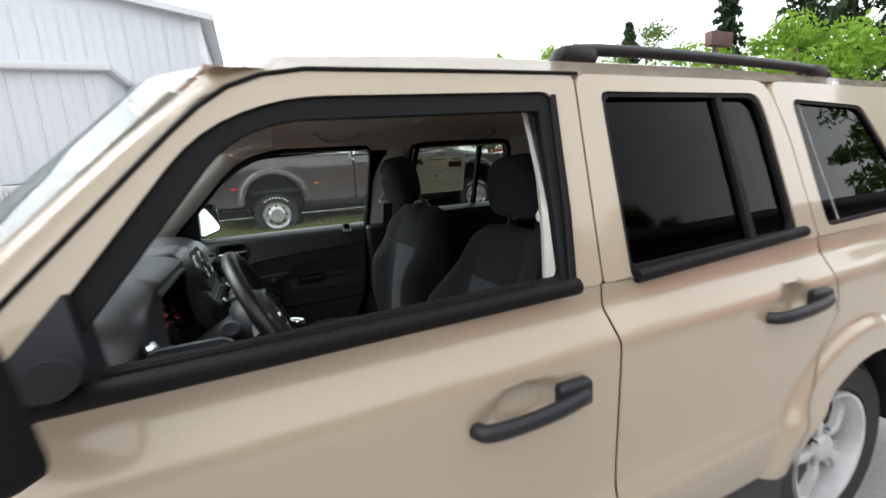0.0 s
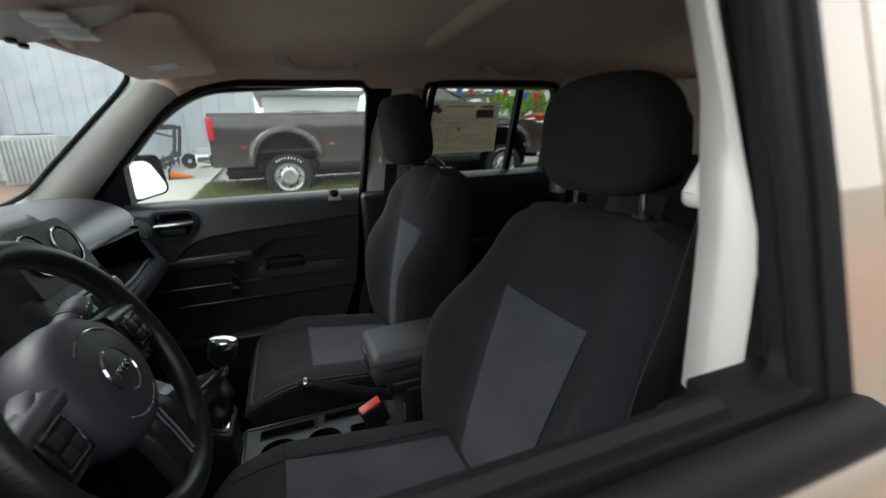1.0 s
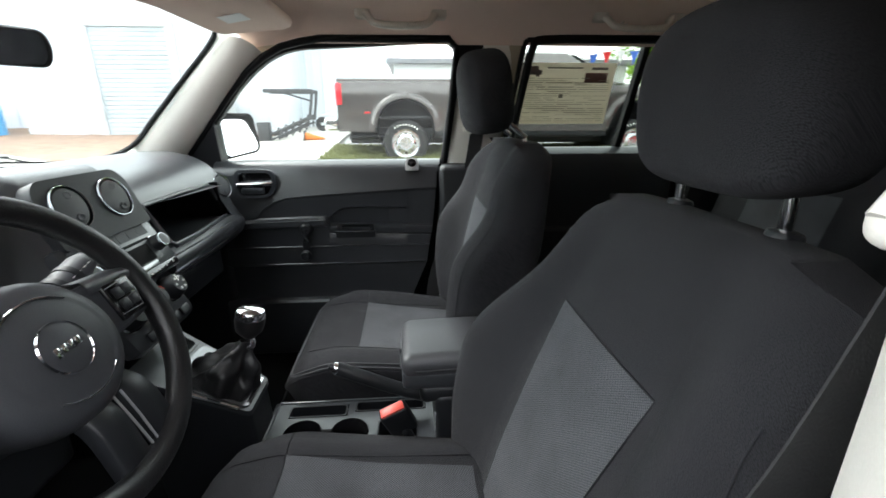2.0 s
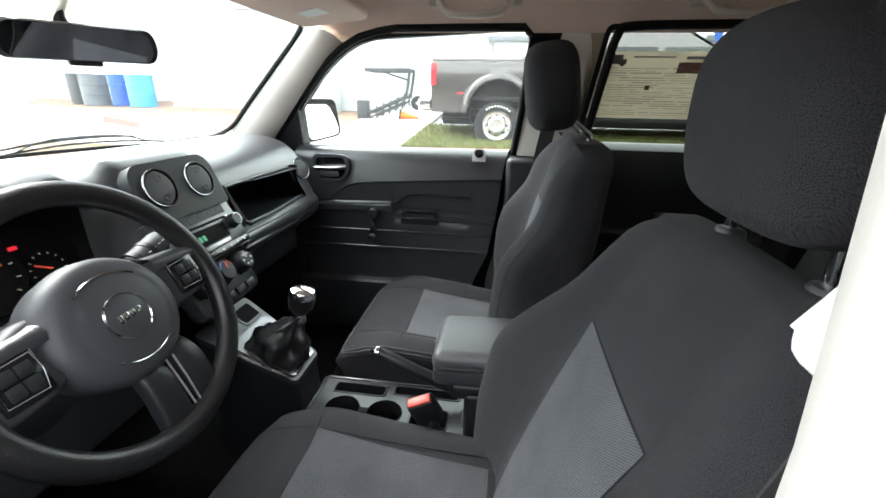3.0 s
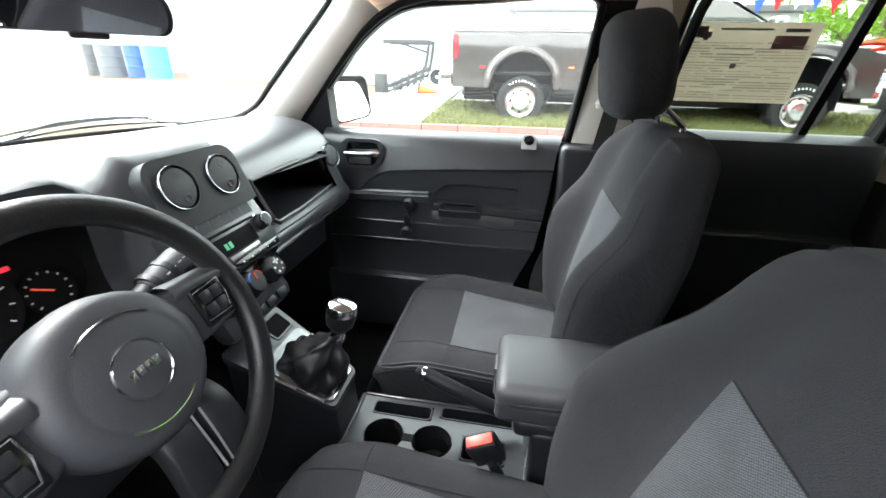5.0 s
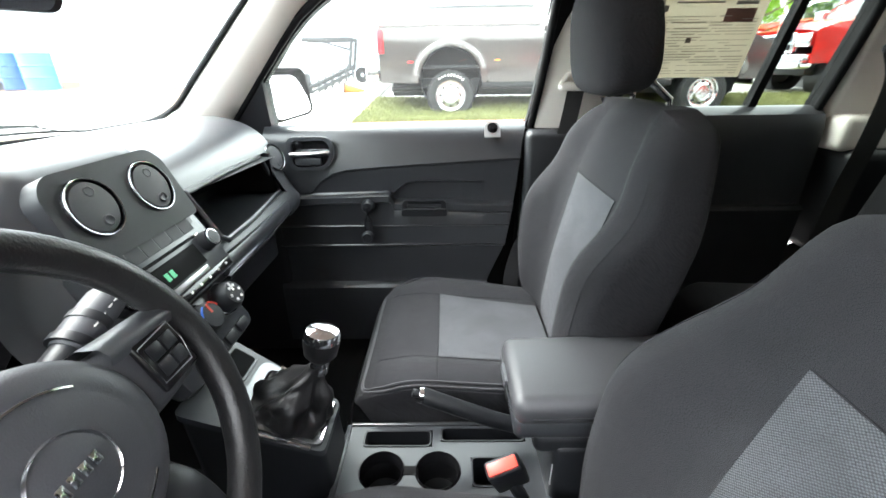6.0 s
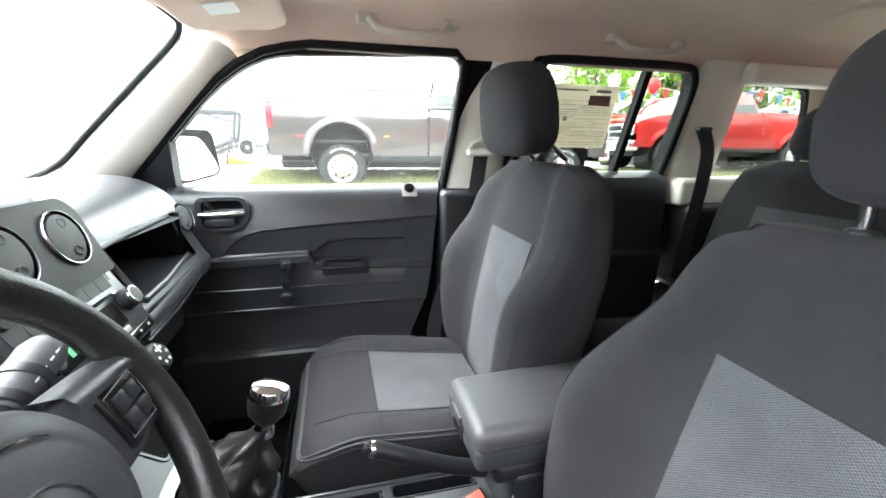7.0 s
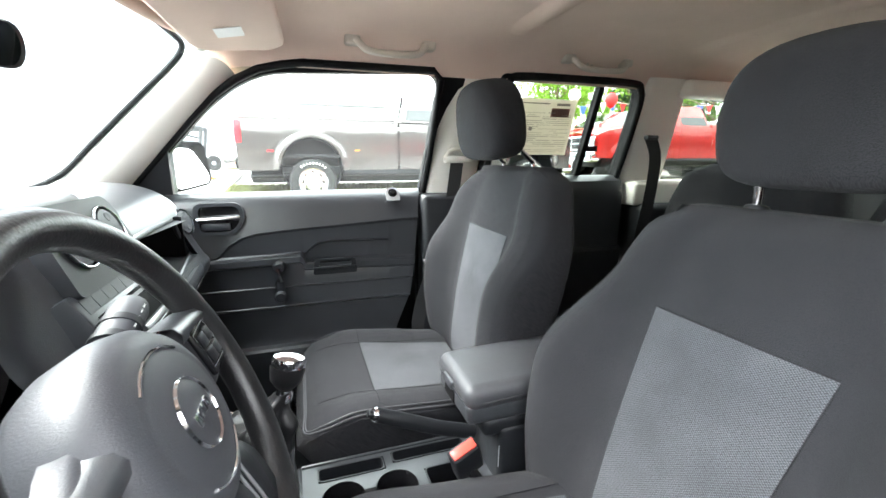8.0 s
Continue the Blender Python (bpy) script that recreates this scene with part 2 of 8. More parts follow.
def spline(pts, n=8, closed=False):
    """Catmull-Rom through the points."""
    pts = [Vector(p) for p in pts]
    k = len(pts)
    out = []
    for i in range(k if closed else k - 1):
        if closed:
            p0, p1, p2, p3 = (pts[(i + j - 1) % k] for j in range(4))
        else:
            p0, p1, p2, p3 = pts[max(i - 1, 0)], pts[i], pts[i + 1], pts[min(i + 2, k - 1)]
        for j in range(n):
            t = j / n
            out.append(0.5 * ((2 * p1) + (p2 - p0) * t + (2 * p0 - 5 * p1 + 4 * p2 - p3) * t * t + (3 * p1 - p0 - 3 * p2 + p3) * t ** 3))
    if not closed:
        out.append(pts[-1])
    return out


def tube(pts, r, n=10, closed=False, squash=1.0, taper=None):
    """A round or squashed tube along points."""
    pts = [Vector(p) for p in pts]
    rows = []
    up = Vector((0, 0, 1))
    for i, p in enumerate(pts):
        a = pts[i - 1] if (i or closed) else p
        b = pts[(i + 1) % len(pts)] if (i + 1 < len(pts) or closed) else p
        d = (b - a).normalized()
        s = d.cross(up)
        if s.length < 0.05:
            s = d.cross(Vector((0, 1, 0)))
        s.normalize()
        u = s.cross(d).normalized()
        rr = r if taper is None else r * taper[min(i, len(taper) - 1)]
        rows.append([p + rr * (math.cos(2 * math.pi * k / n) * s + squash * math.sin(2 * math.pi * k / n) * u) for k in range(n)])
    if closed:
        rows.append(rows[0])
        bm = loft(rows, True)
        bmesh.ops.remove_doubles(bm, verts=bm.verts, dist=1e-6)
        return bm
    return loft(rows, True, True)


def rounded(pts, radii, n=5):
    """A flat polygon with rounded corners, the same count of points for each corner."""
    out = []
    k = len(pts)
    radii = [radii] * k if isinstance(radii, (int, float)) else radii
    for i in range(k):
        p, a, b = Vector(pts[i]), Vector(pts[i - 1]), Vector(pts[(i + 1) % k])
        da, db = (a - p), (b - p)
        r = min(radii[i], 0.49 * da.length, 0.49 * db.length)
        s, e = p + da.normalized() * r, p + db.normalized() * r
        for j in range(n):
            t = j / (n - 1)
            out.append((1 - t) ** 2 * s + 2 * t * (1 - t) * p + t * t * e)
    return out


def ring_plate(outer, inner, place, depth):
    """A flat frame between two outlines of equal count; place(p, d) lays a point of the outline at depth d."""
    bm = bmesh.new()
    n = len(outer)
    v = [[bm.verts.new(place(p, d)) for p in line] for line in (outer, inner) for d in (0, depth)]
    o0, o1, i0, i1 = v
    for k in range(n):
        j = (k + 1) % n
        bm.faces.new((o0[k], o0[j], i0[j], i0[k]))
        bm.faces.new((o1[k], i1[k], i1[j], o1[j]))
        bm.faces.new((o0[k], o1[k], o1[j], o0[j]))
        bm.faces.new((i0[k], i0[j], i1[j], i1[k]))
    return bm


def plate(outline, place, depth):
    """A flat solid from an outline."""
    bm = bmesh.new()
    a = [bm.verts.new(place(p, 0)) for p in outline]
    b = [bm.verts.new(place(p, depth)) for p in outline]
    bm.faces.new(a)
    bm.faces.new(list(reversed(b)))
    for k in range(len(a)):
        j = (k + 1) % len(a)
        bm.faces.new((a[k], b[k], b[j], a[j]))
    return bm


def smooth01(a, b, x):
    t = min(1, max(0, (x - a) / (b - a)))
    return t * t * (3 - 2 * t)


def lerp(table, x):
    """Piecewise-linear table of (x, value)."""
    for (x0, a), (x1, b) in zip(table, table[1:]):
        if x <= x1:
            return a + (b - a) * max(0, (x - x0) / (x1 - x0))
    return table[-1][1]


def text_part(name, words, size, m, material, parent, depth=0.0006):
    cu = bpy.data.curves.new(name, "FONT")
    cu.body, cu.size, cu.extrude, cu.align_x, cu.align_y = words, size, depth, "CENTER", "CENTER"
    tmp = new(name + "_tmp", cu)
    me = bpy.data.meshes.new_from_object(tmp)
    bpy.data.objects.remove(tmp)
    bm = bmesh.new()
    bm.from_mesh(me)
    bmesh.ops.transform(bm, verts=bm.verts, matrix=m)
    return part(name, bm, material, parent, smooth=False)


def basis(origin, xa, za):
    """A pose with local z along za and local x near xa."""
    z = Vector(za).normalized()
    x = (Vector(xa) - Vector(xa).dot(z) * z).normalized()
    y = z.cross(x)
    return Matrix(((x[0], y[0], z[0], origin[0]), (x[1], y[1], z[1], origin[1]), (x[2], y[2], z[2], origin[2]), (0, 0, 0, 1)))

# ---- the car: axes x to its rear, y to its passenger side ----
def glass_y(z):
    return 0.80 - (z - 1.11) * 0.32


def on_side(s):
    """Lays an outline (x, z) on the leaning window side s (-1 driver, 1 passenger), d metres inwards."""
    return lambda p, d: Vector((p[0], s * (glass_y(p[1]) - d), p[1]))


def wrap(u):
    """How far the windscreen's outer margin turns back towards the pillar."""
    return 0.068 * max(0.0, (abs(u) - 0.80) / 0.20) ** 1.5


SIDE = [(0.26, 0.79), (0.34, 0.815), (0.46, 0.842), (0.56, 0.859), (0.605, 0.863), (0.622, 0.861), (0.640, 0.854), (0.665, 0.847), (0.72, 0.846), (0.90, 0.848), (0.965, 0.848), (0.985, 0.845), (1.00, 0.838), (1.045, 0.812), (1.06, 0.805), (1.075, 0.802), (1.10, 0.800)]
REAR_AXLE, FRONT_AXLE, AXLE_Z, TYRE_R = 1.056, -1.55, 0.362, 0.322


def shut(z):
    return lerp([(0.2, 0.055), (0.63, 0.066), (0.9, 0.080), (0.99, 0.086), (1.05, 0.074), (1.10, 0.078)], z)


def body_panel(s, xa, xb, arch=None, bottom=0.475, cols=72, hole=None):
    """Outer side panel between two edge lines x(z); an arch (x, radius) is left open below."""
    rows = []
    for i in range(cols + 1):
        t = i / cols
        col = []
        xm = xa(0.6) + (xb(0.6) - xa(0.6)) * t
        zb = bottom
        if arch and abs(xm - arch[0]) < arch[1]:
            zb = max(bottom, AXLE_Z + math.sqrt(arch[1] ** 2 - (xm - arch[0]) ** 2))
        for z in [zb + (1.10 - zb) * k / 60 for k in range(61)]:
            x = xa(z) + (xb(z) - xa(z)) * t
            y = lerp(SIDE, z)
            if arch:
                d = math.hypot(x - arch[0], z - AXLE_Z) - arch[1]
                y += 0.024 * (1 - smooth01(0.075, 0.120, d))
            if hole:
                y -= 0.030 * smooth01(1.0, 0.30, ((x - hole[0]) / 0.078) ** 2 + ((z - hole[1]) / 0.052) ** 2)
            col.append((x, s * y, z))
        rows.append(col)
    bm = loft(rows)
    twin = bmesh.ops.duplicate(bm, geom=list(bm.verts) + list(bm.edges) + list(bm.faces))["geom"]
    bmesh.ops.translate(bm, vec=(0, -s * 0.004, 0), verts=[g for g in twin if isinstance(g, bmesh.types.BMVert)])
    return bm


def side_box(s, x0, x1, y0, y1, z0, z1, bevel=0.004, seg=2):
    return box(x0, x1, min(s * y0, s * y1), max(s * y0, s * y1), z0, z1, bevel, seg)


car = thing("sport_utility_vehicle", "tan metallic sport utility vehicle with its driver window open", "car")
FRAME_OUT = [(-0.985, 1.102), (-0.605, 1.500), (-0.49, 1.545), (0.134, 1.552), (0.078, 1.102)]
SEAL_OUT = [(-0.90, 1.102), (-0.625, 1.445), (-0.49, 1.497), (0.064, 1.510), (0.008, 1.102)]
SEAL_IN = [(-0.835, 1.122), (-0.60, 1.440), (-0.51, 1.478), (-0.005, 1.492), (-0.048, 1.122)]
REAR_OUT = [(0.084, 1.102), (0.140, 1.552), (0.84, 1.549), (0.872, 1.40), (0.87, 1.102)]
REAR_SEAL_OUT = [(0.160, 1.098), (0.203, 1.512), (0.785, 1.512), (0.800, 1.44), (0.79, 1.118)]
REAR_SEAL_IN = [(0.174, 1.122), (0.215, 1.500), (0.770, 1.500), (0.785, 1.43), (0.776, 1.132)]

for s, side in ((-1, "driver"), (1, "passenger")):
    lay = on_side(s)
    back = 0.042 if s < 0 else 0.0
    SEAL_IN = [(-0.835, 1.122), (-0.588, 1.424), (-0.50, 1.458), (-0.005 + back, 1.470), (-0.048 + back, 1.122)]
    if s > 0:
        SEAL_OUT = [(-0.955, 1.104), (-0.68, 1.405), (-0.56, 1.486), (0.085, 1.514), (0.008, 1.102)]
        SEAL_IN = [(-0.925, 1.122), (-0.656, 1.402), (-0.535, 1.474), (-0.005, 1.500), (-0.048, 1.122)]
    door = part("front_door", join(body_panel(s, lambda z: -0.985, lambda z: shut(z) - 0.003, hole=(-0.150, 0.917)),
                                   ring_plate(rounded(FRAME_OUT, [0.01, 0.12, 0.16, 0.03, 0.01]), rounded(SEAL_OUT, [0.02, 0.10, 0.10, 0.03, 0.02] if s < 0 else [0.02, 0.45, 0.27, 0.03, 0.02]), lay, 0.03)), PAINT, car, "tan front door with its window frame")
    part("window_seal", ring_plate(rounded(SEAL_OUT, [0.02, 0.10, 0.10, 0.03, 0.02] if s < 0 else [0.02, 0.45, 0.27, 0.03, 0.02]), rounded(SEAL_IN, [0.02, 0.06, 0.08, 0.03, 0.02] if s < 0 else [0.02, 0.45, 0.27, 0.05, 0.02]), lambda p, d: lay(p, d + 0.006), 0.030), RUBBER, door, "black window seal")
    part("run_channel", join(tube([lay((x, z), 0.006) for x, z in ((0.066, 1.500), (0.053, 1.40), (0.034, 1.25), (0.008, 1.115))], 0.010, 8), tube([lay((x, z), 0.014) for x, z in ((0.036, 1.490), (0.026, 1.40), (0.012, 1.25), (-0.006, 1.115))], 0.010, 8)) if s < 0 else tube([lay((x, z), 0.012) for x, z in ((0.030, 1.500), (0.018, 1.40), (0.004, 1.25), (-0.022, 1.115))], 0.011, 8), RUBBER, door, "black rubber glass channel")
    front_run = ((-0.60, 1.45), (-0.53, 1.488), (-0.40, 1.498)) if s < 0 else ((-0.93, 1.135), (-0.82, 1.250), (-0.72, 1.353), (-0.66, 1.410), (-0.60, 1.451), (-0.54, 1.480), (-0.48, 1.494), (-0.42, 1.503))
    rear_run = tuple((back + (0.016 if s < 0 else 0) + dx, z) for dx, z in ((-0.03, 1.505), (-0.004, 1.48), (-0.012, 1.40), (-0.022, 1.25), (-0.036, 1.118)))
    part("weatherstrip", tube([lay(p, 0.046) for p in front_run + rear_run], 0.011, 10), RUBBER, door, "black rubber weatherstrip")
    belt = [lay((x, 1.104 + (x + 0.9) * 0.008), -0.010) for x in [-0.89 + k * 0.0897 for k in range(11)]]
    part("belt_moulding", join(tube(belt, 0.017, 12, squash=1.0), tube([p + Vector((0, -s * 0.035, 0.010)) for p in belt[:-1]], 0.011, 8)), RUBBER, door, "black rubber belt moulding")
    rdoor = part("rear_door", join(body_panel(s, lambda z: shut(z) + 0.003, lambda z: lerp([(0.2, 0.60), (0.55, 0.68), (0.72, 0.77), (0.88, 0.90), (1.10, 0.87)], z), arch=(REAR_AXLE, 0.368), hole=(0.694, 0.955)),
                                   ring_plate(rounded(REAR_OUT, [0.01, 0.03, 0.06, 0.2, 0.01]), rounded(REAR_SEAL_OUT, [0.02, 0.02, 0.04, 0.08, 0.03]), lay, 0.03)), PAINT, car, "tan rear door with dark privacy glass")
    part("window_seal", ring_plate(rounded(REAR_SEAL_OUT, [0.02, 0.02, 0.04, 0.08, 0.03]), rounded(REAR_SEAL_IN, [0.02, 0.02, 0.04, 0.08, 0.03]), lambda p, d: lay(p, d + 0.004), 0.045), RUBBER, rdoor, "black window seal")
    part("belt_moulding", tube([lay((0.168 + k * 0.0632, 1.104 + k * 0.0022), -0.008) for k in range(11)], 0.015, 12), RUBBER, rdoor, "black rubber belt moulding")
    part("weatherstrip", tube(spline([lay(p, 0.046) for p in ((0.20, 1.20), (0.222, 1.40), (0.236, 1.485), (0.27, 1.506), (0.50, 1.510), (0.735, 1.508), (0.778, 1.488), (0.794, 1.44), (0.794, 1.30), (0.788, 1.16))], 4), 0.013, 10), RUBBER, rdoor, "black rubber weatherstrip")
    part("window_divider", plate([(0.592, 1.115), (0.606, 1.505), (0.628, 1.505), (0.614, 1.115)], lambda p, d: lay(p, d + 0.004), 0.03), RUBBER, rdoor, "black upright window divider")
    pane = part("window_glass", plate(rounded(REAR_SEAL_IN, [0.02, 0.02, 0.04, 0.08, 0.03]), lambda p, d: lay(p, d + 0.018), 0.004), TINT if s < 0 else TINT_IN, rdoor, "dark privacy glass", smooth=False)
    if s > 0:
        pane = part("window_glass", plate(rounded(SEAL_IN, [0.02, 0.45, 0.27, 0.05, 0.02]), lambda p, d: lay(p, d + 0.022), 0.004), VEILED, door, "clear window glass with a faint added glare veil", smooth=False)
        pane.visible_shadow = False
    # quarter, with its fixed window
    Q_OUT = [(0.876, 1.102), (0.878, 1.40), (0.846, 1.549), (1.62, 1.535), (1.78, 1.102)]
    Q_SEAL = [(0.932, 1.122), (0.938, 1.40), (0.940, 1.496), (1.32, 1.474), (1.50, 1.134)]
    Q_IN = [(0.942, 1.132), (0.948, 1.40), (0.950, 1.486), (1.31, 1.464), (1.485, 1.144)]
    quarter = part("rear_quarter", join(body_panel(s, lambda z: lerp([(0.2, 0.606), (0.55, 0.686), (0.72, 0.776), (0.88, 0.906), (1.10, 0.876)], z), lambda z: 1.80 + 0.08 * smooth01(1.1, 0.6, z), arch=(REAR_AXLE, 0.368)),
                                        ring_plate(rounded(Q_OUT, [0.01, 0.2, 0.06, 0.05, 0.01]), rounded(Q_SEAL, [0.03, 0.03, 0.03, 0.03, 0.03]), lay, 0.03)), PAINT, car, "tan rear quarter with a flared wheel arch")
    part("window_seal", ring_plate(rounded(Q_SEAL, 0.03), rounded(Q_IN, 0.03), lambda p, d: lay(p, d + 0.004), 0.02), RUBBER, quarter)
    pane = part("window_glass", plate(rounded(Q_IN, 0.03), lambda p, d: lay(p, d + 0.012), 0.004), TINT if s < 0 else TINT_IN, quarter, "dark privacy glass", smooth=False)
    fender = part("front_fender", body_panel(s, lambda z: -2.25 + 0.1 * smooth01(0.6, 1.1, z), lambda z: -0.991, arch=(FRONT_AXLE, 0.385)), PAINT, car)
    part("wheel_arch_liner", loft([[(cx + 0.364 * math.cos(a), s * y, AXLE_Z + 0.364 * math.sin(a)) for a in [math.pi * k / 16 for k in range(17)]] for cx in (REAR_AXLE,) for y in (0.83, 0.52)]), PLASTIC, car)
    part("wheel_arch_liner", loft([[(cx + 0.364 * math.cos(a), s * y, AXLE_Z + 0.364 * math.sin(a)) for a in [math.pi * k / 16 for k in range(17)]] for cx in (FRONT_AXLE,) for y in (0.83, 0.52)]), PLASTIC, car)
    part("rocker_cladding", box(-1.2, 0.70, min(s * 0.74, s * 0.850), max(s * 0.74, s * 0.850), 0.24, 0.490, 0.02), PLASTIC, car, "black plastic rocker cladding")
    # outer A-pillar, from the door frame to the windscreen
    lowf, topf = [], []
    for k in range(25):
        t = k / 24
        zf = 1.102 + (1.545 - 1.102) * t
        xf = lerp([(1.10, -0.991), (1.50, -0.611), (1.545, -0.49)], zf)
        a = lay((xf, zf), 0.0)
        b = Vector((-1.060 + 0.470 * t, s * (0.715 - 0.088 * t), 1.128 + 0.440 * t - 0.016 * t ** 4))
        k_out = 1 - t ** 3
        mid = (a + b) / 2 + Vector((-0.008, s * 0.014, 0.008)) * k_out
        lowf.append([a, a.lerp(mid, 0.5) + Vector((-0.003, s * 0.008, 0.004)) * k_out, mid, mid.lerp(b, 0.5) + Vector((-0.003, s * 0.006, 0.004)) * k_out, b])
    bm = loft(lowf)
    bmesh.ops.solidify(bm, geom=bm.faces, thickness=0.004)
    part("windscreen_pillar", bm, PAINT, car, angle=80)
    gap = [(-0.975, 1.114), (-0.80, 1.296), (-0.66, 1.442), (-0.62, 1.480), (-0.575, 1.512), (-0.52, 1.534), (-0.45, 1.545), (-0.20, 1.549), (0.145, 1.5525)]
    part("door_gap_seal", tube([lay(p, -0.001) for p in gap], 0.0042, 8), RUBBER, car, "dark gap round the door frame")
    # door handles
    for hx, hz, host in ((-0.258, 0.910, door), (0.578, 0.944, rdoor)):
        pull = part("door_handle", join(tube(spline([(hx, s * 0.846, hz - 0.008), (hx + 0.02, s * 0.874, hz - 0.004), (hx + 0.12, s * 0.882, hz), (hx + 0.215, s * 0.872, hz + 0.004), (hx + 0.240, s * 0.846, hz + 0.006)], 6), 0.0155, 12, squash=1.0),
                                        box(hx + 0.172, hx + 0.250, min(s * 0.84, s * 0.872), max(s * 0.84, s * 0.872), hz - 0.022, hz + 0.034, 0.012, 3)), PLASTIC, host, "black pull handle")
        if host is door:
            part("lock_barrel", disc(0.009, 0.004, basis((hx + 0.228, s * 0.871, hz + 0.005), (1, 0, 0), (0, s, 0)), 20), SILVER, pull)

# roof, bonnet, tail
rows = []
for i in range(49):
    t = (i / 48) ** 1.6
    row = []
    for k in range(-12, 13):
        y = k / 12 * 0.655
        e = abs(k / 12)
        front = -0.605 - 0.195 * (1 - e * e) ** 2
        x = front + (1.72 - front) * t
        drop = 0.03 * smooth01(0.6, 1.72, x) + 0.022 * smooth01(0.0, -0.55, x) + 0.034 * smooth01(-0.52, -0.80, x)
        z = 1.552 + 0.088 * (1 - e ** 4.5) ** 0.7 - drop * (1 - 0.6 * e ** 4)
        near = max(0.0, 1 - (x - front) / 0.16)
        z += (1.560 - 0.010 * e ** 8 + 0.004 * (1 - e * e) - z) * near ** 1.5
        row.append((x, y, z))
    rows.append(row)
bm = loft(rows)
bmesh.ops.solidify(bm, geom=bm.faces, thickness=0.006)
part("roof", bm, PAINT, car, "tan painted steel roof")
for s in (-1, 1):
    part("roof_rail", join(tube(spline([(0.17, s * 0.55, 1.600), (0.21, s * 0.55, 1.630), (0.4, s * 0.55, 1.640), (0.9, s * 0.548, 1.634), (1.33, s * 0.545, 1.618), (1.40, s * 0.545, 1.590)], 6), 0.016, 12, squash=1.0),
                            box(0.19, 0.30, s * 0.55 - 0.018, s * 0.55 + 0.018, 1.60, 1.645, 0.012), box(1.28, 1.38, s * 0.545 - 0.018, s * 0.545 + 0.018, 1.59, 1.635, 0.012)), PLASTIC, car, "black roof rail")
bonnet = loft([[(x, y, 1.12 - 0.06 * ((-1.18 - x) / 1.0) - 0.10 * smooth01(-1.9, -2.22, x) - 0.05 * abs(y / 0.78) ** 3) for y in [-0.78 + 0.13 * k for k in range(13)]] for x in [-1.17 - 1.06 * k / 14 for k in range(15)]])
bmesh.ops.solidify(bonnet, geom=bonnet.faces, thickness=0.006)
part("bonnet", bonnet, PAINT, car, "tan painted bonnet")
part("cowl", box(-1.24, -1.08, -0.70, 0.70, 1.095, 1.128, 0.01), PLASTIC, car, "black plastic cowl below the windscreen")
part("front_bumper", box(-2.36, -2.14, -0.80, 0.80, 0.30, 0.62, 0.05, 3), PLASTIC, car)
grille = part("front_grille", box(-2.24, -2.15, -0.62, 0.62, 0.63, 0.96, 0.03, 3), PAINT, car)
for k in range(7):
    part("grille_slot", box(-2.252, -2.238, -0.27 + k * 0.09 - 0.025, -0.27 + k * 0.09 + 0.025, 0.69, 0.92, 0.006), GLOSSY, grille)
for s in (-1, 1):
    part("headlight", disc(0.10, 0.04, basis((-2.23, s * 0.47, 0.81), (0, 1, 0), (-1, 0, 0)), 28, 0.01), CHROME, car, "round headlight")
tail = part("tailgate", join(box(1.80, 1.90, -0.74, 0.74, 0.50, 1.13, 0.03, 3), ring_plate(rounded([(-0.76, 1.12), (-0.63, 1.56), (0.63, 1.56), (0.76, 1.12)], 0.05), rounded([(-0.62, 1.17), (-0.54, 1.50), (0.54, 1.50), (0.62, 1.17)], 0.05), lambda p, d: Vector((1.80 - (p[1] - 1.12) * 0.30 + d, p[0], p[1])), 0.05)), PAINT, car)
pane = part("window_glass", plate(rounded([(-0.62, 1.17), (-0.54, 1.50), (0.54, 1.50), (0.62, 1.17)], 0.05), lambda p, d: Vector((1.82 - (p[1] - 1.12) * 0.30 + d, p[0], p[1])), 0.004), TINT_IN, tail, smooth=False)
part("rear_bumper", box(1.78, 1.98, -0.80, 0.80, 0.32, 0.58, 0.05, 3), PLASTIC, car)
part("underbody", join(box(-1.15, 0.69, -0.72, 0.72, 0.24, 0.334, 0.02), box(-2.1, 1.8, -0.56, 0.56, 0.24, 0.334, 0.02)), PLASTIC, car)


